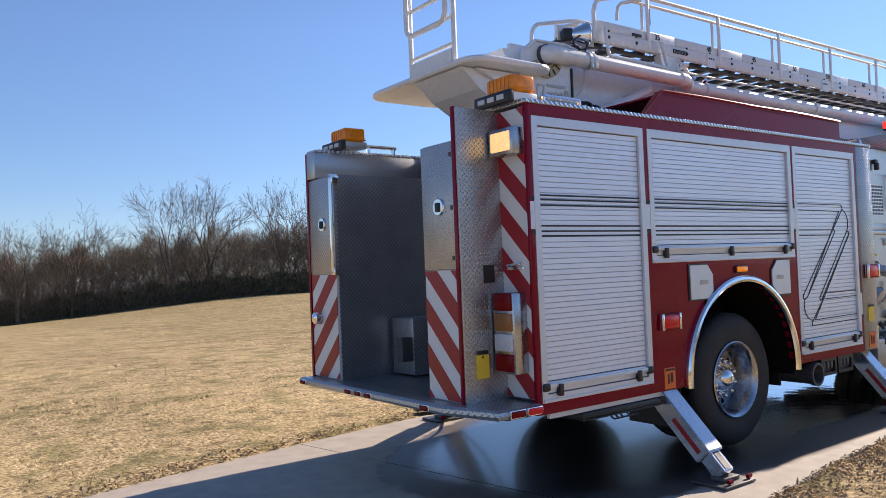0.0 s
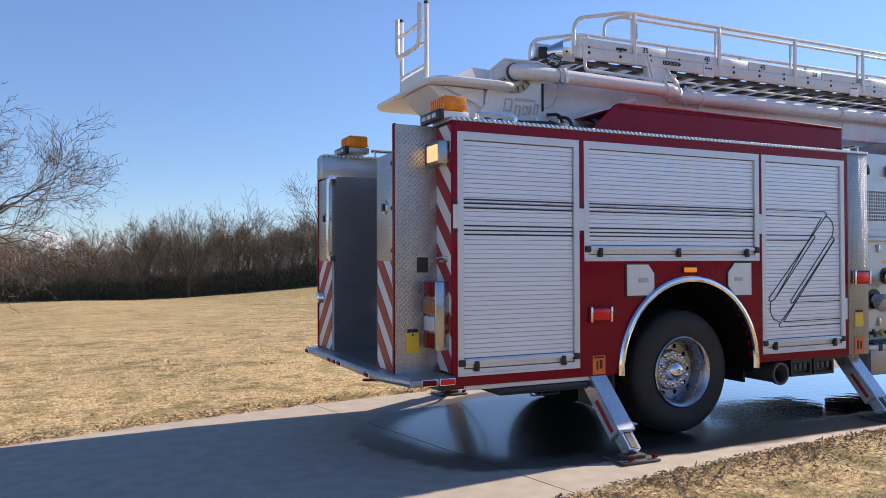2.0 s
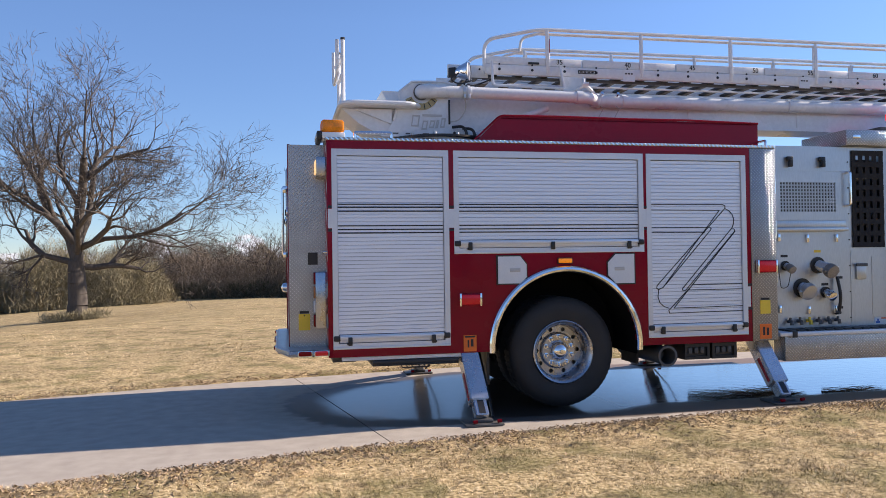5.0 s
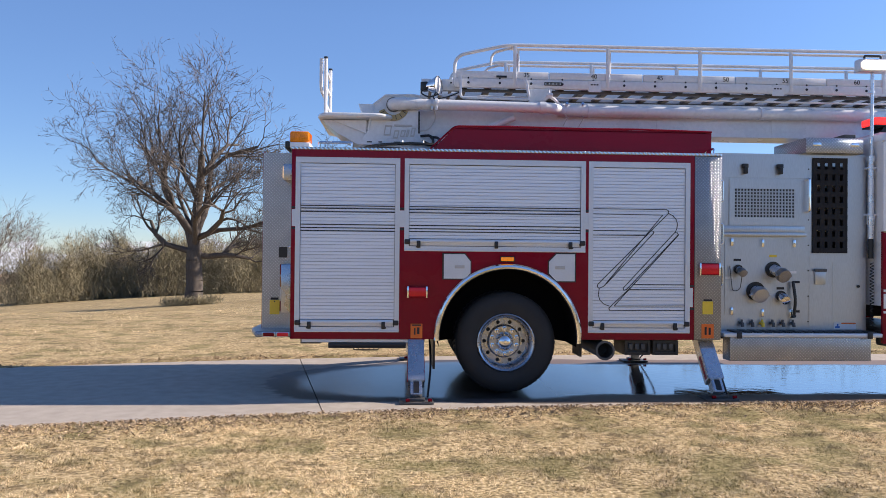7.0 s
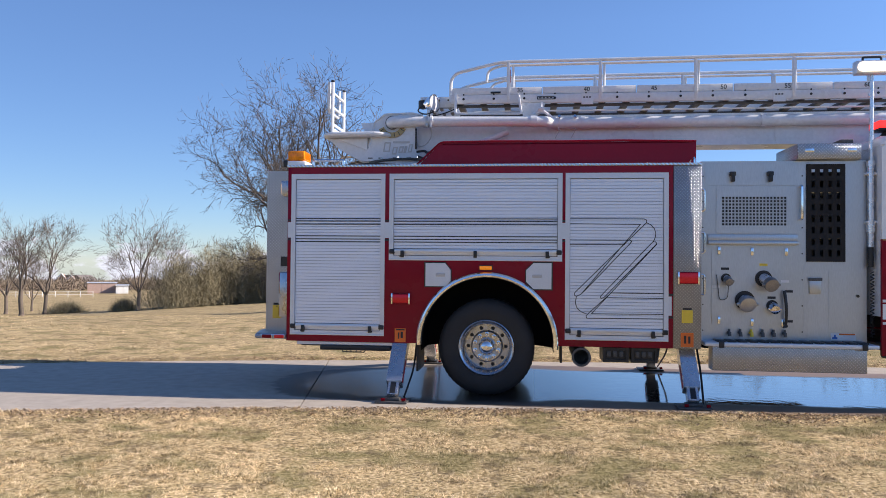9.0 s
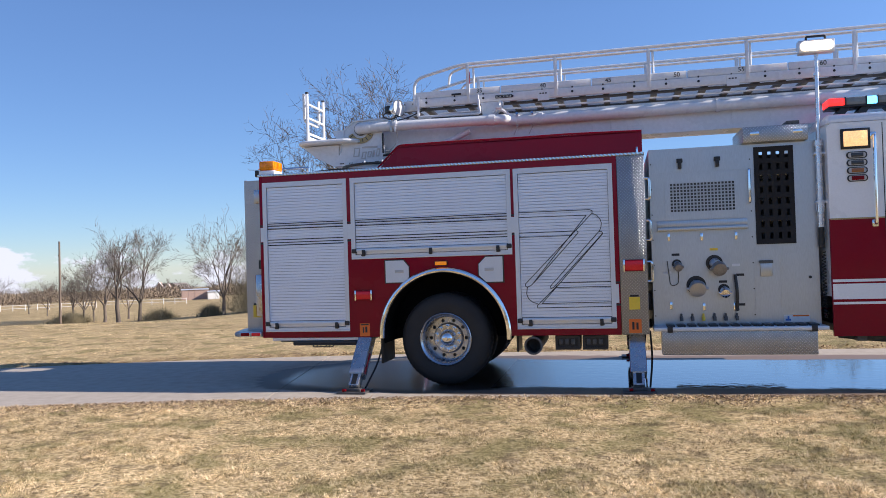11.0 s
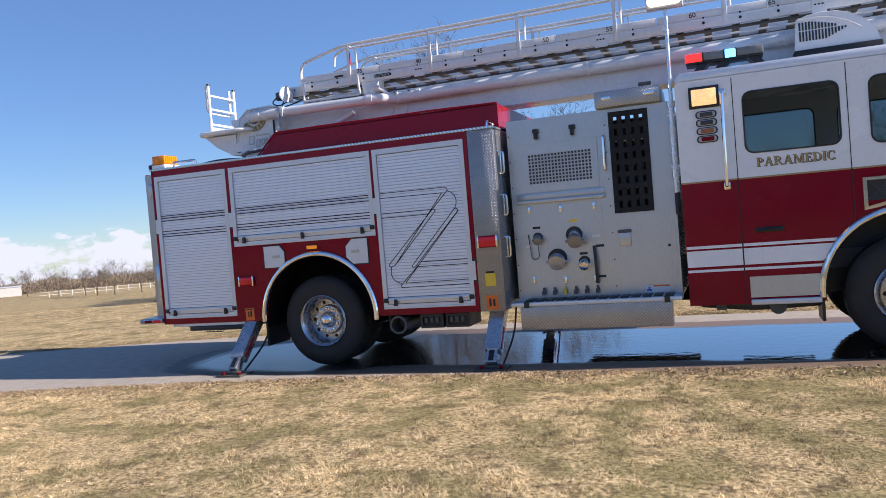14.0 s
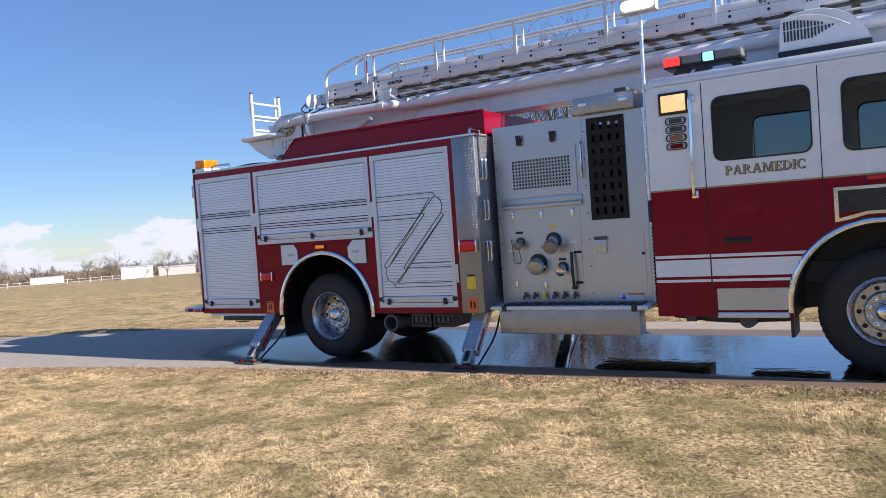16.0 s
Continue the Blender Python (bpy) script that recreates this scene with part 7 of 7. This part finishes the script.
def hedge_belt(rs, n):
    m = 64
    cdeg = np.concatenate([rs.uniform(8, 25.5, m - 4), rs.uniform(26.5, 39, 4)])
    cd = 98 + rs.uniform(0, 14, m) + 1.0 * np.clip(cdeg - 24, 0, 20)
    ch = rs.uniform(0.55, 1.0, m) * np.where(cdeg > 26, 0.16, 1.0)
    cr = rs.uniform(1.6, 3.2, m) * (0.5 + 0.5 * ch)
    i = rs.randint(0, m, n)
    az, d = np.radians(cdeg[i]), cd[i]
    off = rs.normal(0, 0.62, (n, 2)) * cr[i][:, None]
    fall = np.exp(-(off ** 2).sum(1) / (2 * cr[i] ** 2))
    return 2 - d * np.sin(az) + off[:, 0], -2 + d * np.cos(az) + off[:, 1], ch[i] * fall


def far_belt(rs, n):
    az = np.radians(rs.uniform(14, 74, n))
    d = 258 + rs.uniform(0, 60, n)
    return 2 - d * np.sin(az), -2 + d * np.cos(az), 0.8 + 0.3 * np.sin(np.degrees(az) * 1.3) * np.sin(np.degrees(az) * 0.37)


def under_tree(rs, n):
    a, d = rs.uniform(0, 6.28, n), rs.uniform(0.6, 2.2, n)
    return -10.6 + d * np.cos(a), 52.2 + d * np.sin(a) * 0.6, np.full(n, 0.6)


brush("woodland_brush", 260000, wood_belt, 8.6, 1.5, TWIGS, "grey-brown tangle of bare winter woodland", 0.022, 1.1)
brush("woodland_undergrowth", 60000, low_belt, 6.0, 0.9, CEDAR, "dark undergrowth and cedars at the foot of the wood", 0.07)
brush("hedge_brush", 150000, hedge_belt, 9.0, 1.3, OLIVE, "olive-brown scrubby hedge across the field", 0.022)
brush("far_brush", 40000, far_belt, 3.6, 2.2, TWIGS, "far belt of brown winter trees", 0.11)
brush("tree_foot_scrub", 1800, under_tree, 0.9, 0.5, OLIVE, "low scrub at the foot of the lone tree", 0.02)


# belt behind the camera, never in view, added for the truck to reflect
def back_belt(rs, n):
    x = rs.uniform(-120, 130, n)
    return x, -75 + 6 * np.sin(x * 0.05) - rs.uniform(0, 25, n), 0.8 + 0.25 * np.sin(x * 0.21) * np.sin(x * 0.083)


brush("opposite_brush", 20000, back_belt, 10.0, 2.5, TWIGS, "brown winter woodland added out of view, for reflections", 0.12)

# ---- utility pole, house, sheds, fence ----
x, y = polar(38.2, 104)
z = float(ground_z(x, y))
pole = thing("utility_pole", x, y, z, "weathered wooden utility pole standing in the field", "pole")
part("shaft", rod(N(), [(x, y, z - 0.3), (x + 0.12, y, z + 11.4)], [0.17, 0.11], 10), POLE, pole)
part("pole_step", rod(N(), [(x + 0.05, y - 0.2, z + 9.6), (x + 0.25, y - 0.2, z + 9.6)], 0.05, 6), POLE, pole)

def house(x, y, w, d, h, label):
    z = float(ground_z(x, y))
    ob = thing("farmhouse", x, y, z, label, "house")
    part("wall", box(N(), x - w / 2, x + w / 2, y, y + d, z - 0.5, z + h), BRICK, ob, smooth=0)
    bm = N()
    plate(bm, [(x - w / 2 - 0.5, z + h), (x + w / 2 + 0.5, z + h), (x + w / 4, z + h + 2.4), (x - w / 4, z + h + 2.4)], [], y - 0.4, y + d + 0.4)
    part("roof", bm, ROOF, ob, "dark roof", smooth=0)
    for gx0, gw, gh in ((x - w * 0.22, 5.0, 2.9), (x + w * 0.12, 4.0, 2.2)):
        bm = N()
        plate(bm, [(gx0 - gw / 2, z - 0.3), (gx0 + gw / 2, z - 0.3), (gx0 + gw / 2, z + h), (gx0, z + h + gh), (gx0 - gw / 2, z + h)], [], y - 1.5, y + 0.2)
        part("gable", bm, BRICK, ob, "brick gable", smooth=0)
        bm = N()
        for s in (-1, 1):
            rod(bm, [(gx0 + s * (gw / 2 + 0.4), y - 1.7, z + h - 0.3), (gx0, y - 1.7, z + h + gh + 0.2)], 0.22, 4)
        part("barge_board", bm, SIDING, ob, "white barge board")
        bm = N()
        box(bm, gx0 - 0.7, gx0 + 0.7, y - 1.56, y - 1.48, z + 0.8, z + 2.2)
        part("window", bm, DARK_LENS, ob, smooth=0)
    return ob

x, y = polar(32.2, 330)
house(x, y, 12, 9, 2.8, "brick farmhouse with white gables far across the field")

def shed(az, dist, w, h, m, label, roofm=None):
    x, y = polar(az, dist)
    z = float(ground_z(x, y))
    ob = thing("shed", x, y, z, label, "shed")
    turn = Matrix.Translation((x, y, z)) @ Matrix.Rotation(radians(az), 4, "Z")
    bm = N()
    plate(bm, [(-w / 2, -0.6), (w / 2, -0.6), (w / 2, h), (-w / 2, h)], [], 0, 6)
    bmesh.ops.transform(bm, matrix=turn, verts=bm.verts)
    part("wall", bm, m, ob, smooth=0)
    bm = N()
    plate(bm, [(-w / 2 - 0.2, h), (w / 2 + 0.2, h), (w / 2 + 0.2, h + 0.2), (-w / 2 - 0.2, h + 0.2)], [], -0.2, 6.2)
    bmesh.ops.transform(bm, matrix=turn, verts=bm.verts)
    part("roof", bm, roofm or ALU_FRAME, ob, smooth=0)
    for k in range(int(w / 1.5)):
        bm = box(N(), -w / 2 + 0.4 + 1.5 * k, -w / 2 + 0.48 + 1.5 * k, -0.05, 0.02, -0.4, h - 0.1)
        bmesh.ops.transform(bm, matrix=turn, verts=bm.verts)
        part("wall_rib", bm, m, ob, smooth=0)

shed(52.6, 212, 8.0, 3.0, SIDING, "long white metal shed at the far side of the field")
shed(49.9, 222, 10, 2.4, GREY, "long grey metal shed at the far side of the field")
shed(58.6, 250, 9, 1.8, SIDING, "low white building far off")
shed(30.0, 215, 7, 2.6, BRICK, "small dark red barn beside the farmhouse")
shed(28.7, 212, 3.0, 2.0, SIDING, "small white shed beside the farmhouse")

fence = thing("rail_fence", *polar(41, 160), -5.0, "white rail fence along the far field", "fence")
for a0, a1, d in ((36.5, 47.5, 185), (30.5, 36, 190), (52, 66, 205)):
    n = int((a1 - a0) * 1.4)
    for k in range(n):
        xa, ya = polar(a0 + (a1 - a0) * k / n, d)
        xb, yb = polar(a0 + (a1 - a0) * (k + 1) / n, d)
        za, zb = float(ground_z(xa, ya)), float(ground_z(xb, yb))
        part("post", rod(N(), [(xa, ya, za - 0.2), (xa, ya, za + 1.4)], 0.06, 5), SIDING, fence, smooth=0)
        for h in (0.55, 1.2):
            part("rail", rod(N(), [(xa, ya, za + h), (xb, yb, zb + h)], 0.04, 4), SIDING, fence, smooth=0)

# ---- grass ----
def lumpy(x, y, size, seed):
    """Smooth random lumps of about that size, from -1 to 1."""
    table = np.random.RandomState(seed).uniform(-1, 1, (257, 257))
    u, v = x / size, y / size
    i, j = np.floor(u).astype(int), np.floor(v).astype(int)
    fu, fv = smooth01(u - i), smooth01(v - j)
    i, j = i % 256, j % 256
    return (table[i, j] * (1 - fu) + table[i + 1, j] * fu) * (1 - fv) + (table[i, j + 1] * (1 - fu) + table[i + 1, j + 1] * fu) * fv


def blades(name, count, x0, x1, y0, y1, hmin, hmax, width, seed, label, thin=1.0):
    """Short bent dry blades over a stretch of lawn, off the driveway."""
    rs = np.random.RandomState(seed)
    x, y = rs.uniform(x0, x1, count), y0 + (y1 - y0) * rs.uniform(0, 1, count) ** thin
    tuft = 0.9 * lumpy(x, y, 0.09, 1) + 0.8 * lumpy(x, y, 0.28, 2) + 0.7 * lumpy(x, y, 1.1, 3)
    side = np.abs(y - drive_mid(x)) - HALF + 0.04 * np.sin(x * 9) + 0.03 * np.sin(x * 23)
    keep = (side > -0.03) & (rs.uniform(-1.5, 1.0, count) < tuft)
    x, y, tuft = x[keep], y[keep], tuft[keep]
    n = len(x)
    h = rs.uniform(hmin, hmax, n) * np.clip(1 + 0.5 * tuft, 0.35, 2.2)
    a = rs.uniform(0, 6.283, n)
    lean = rs.uniform(0.6, 2.6, n) * h
    z = ground_z(x, y) - 0.004
    w = width * rs.uniform(0.6, 1.4, n)
    ca, sa = np.cos(a), np.sin(a)
    p = np.stack([x, y, z], -1)
    off = np.stack([-sa * w, ca * w, np.zeros(n)], -1)
    tip = p + np.stack([ca * lean, sa * lean, h], -1)
    v = np.stack([p - off, p + off, tip], 1).reshape(-1, 3)
    tagged(new(name, array_mesh(name, v, np.arange(n * 3).reshape(-1, 3), BLADES)), label, "grass", kind="stuff")


blades("near_grass", 760000, -3, 17, -1.9, 3.5, 0.006, 0.026, 0.0023, 21, "dry short lawn grass, tan with green tufts")
blades("near_thatch", 280000, -3, 17, -1.9, 3.5, 0.004, 0.013, 0.0032, 31, "short flattened thatch between the lawn blades")
blades("far_grass", 360000, -14, 18, 5.2, 30, 0.006, 0.022, 0.0042, 22, "dry tan lawn grass beyond the driveway", 2.3)
blades("field_grass", 120000, -50, 30, 10, 70, 0.01, 0.028, 0.010, 23, "dry tan grass of the field", 1.6)


def leaf_litter(count):
    """Curled brown leaves and clippings caught along the drive's edges."""
    rs = np.random.RandomState(77)
    x = rs.uniform(-4, 18, count)
    out = np.abs(rs.normal(0, 1, count))
    near = rs.uniform(0, 1, count) < 0.72
    mid = drive_mid(x)
    y = np.where(near, mid - HALF - 0.01 - 0.30 * out, mid + HALF + 0.02 + 0.16 * out)
    keep = np.sin(x * 3.1 + np.sin(x * 1.3) * 2) + 0.7 * np.sin(x * 11.7 + y * 9) > rs.uniform(-2.2, 1.2, count)
    x, y = x[keep], y[keep]
    n = len(x)
    c = np.stack([x, y, ground_z(x, y) + 0.006 + 0.014 * rs.uniform(0, 1, n)], -1)
    a = rs.uniform(0, 6.283, n)
    ln, w = rs.uniform(0.008, 0.026, n), rs.uniform(0.004, 0.010, n)
    u = np.stack([np.cos(a), np.sin(a), rs.normal(0, 0.5, n)], -1) * ln[:, None]
    v = np.stack([-np.sin(a), np.cos(a), rs.normal(0, 0.5, n)], -1) * w[:, None]
    lift = np.array([0, 0, 1.0]) * (w * 0.8)[:, None]
    p = np.stack([c - u, c + v + lift, c + u, c - v + lift], 1).reshape(-1, 3)
    k = np.arange(n) * 4
    f = np.concatenate([np.stack([k, k + 1, k + 2], -1), np.stack([k, k + 2, k + 3], -1)])
    tagged(new("leaf_litter", array_mesh("leaf_litter", p, f, LITTER)), "dry brown leaves and clippings along the driveway edge", "leaves", kind="stuff")


leaf_litter(24000)
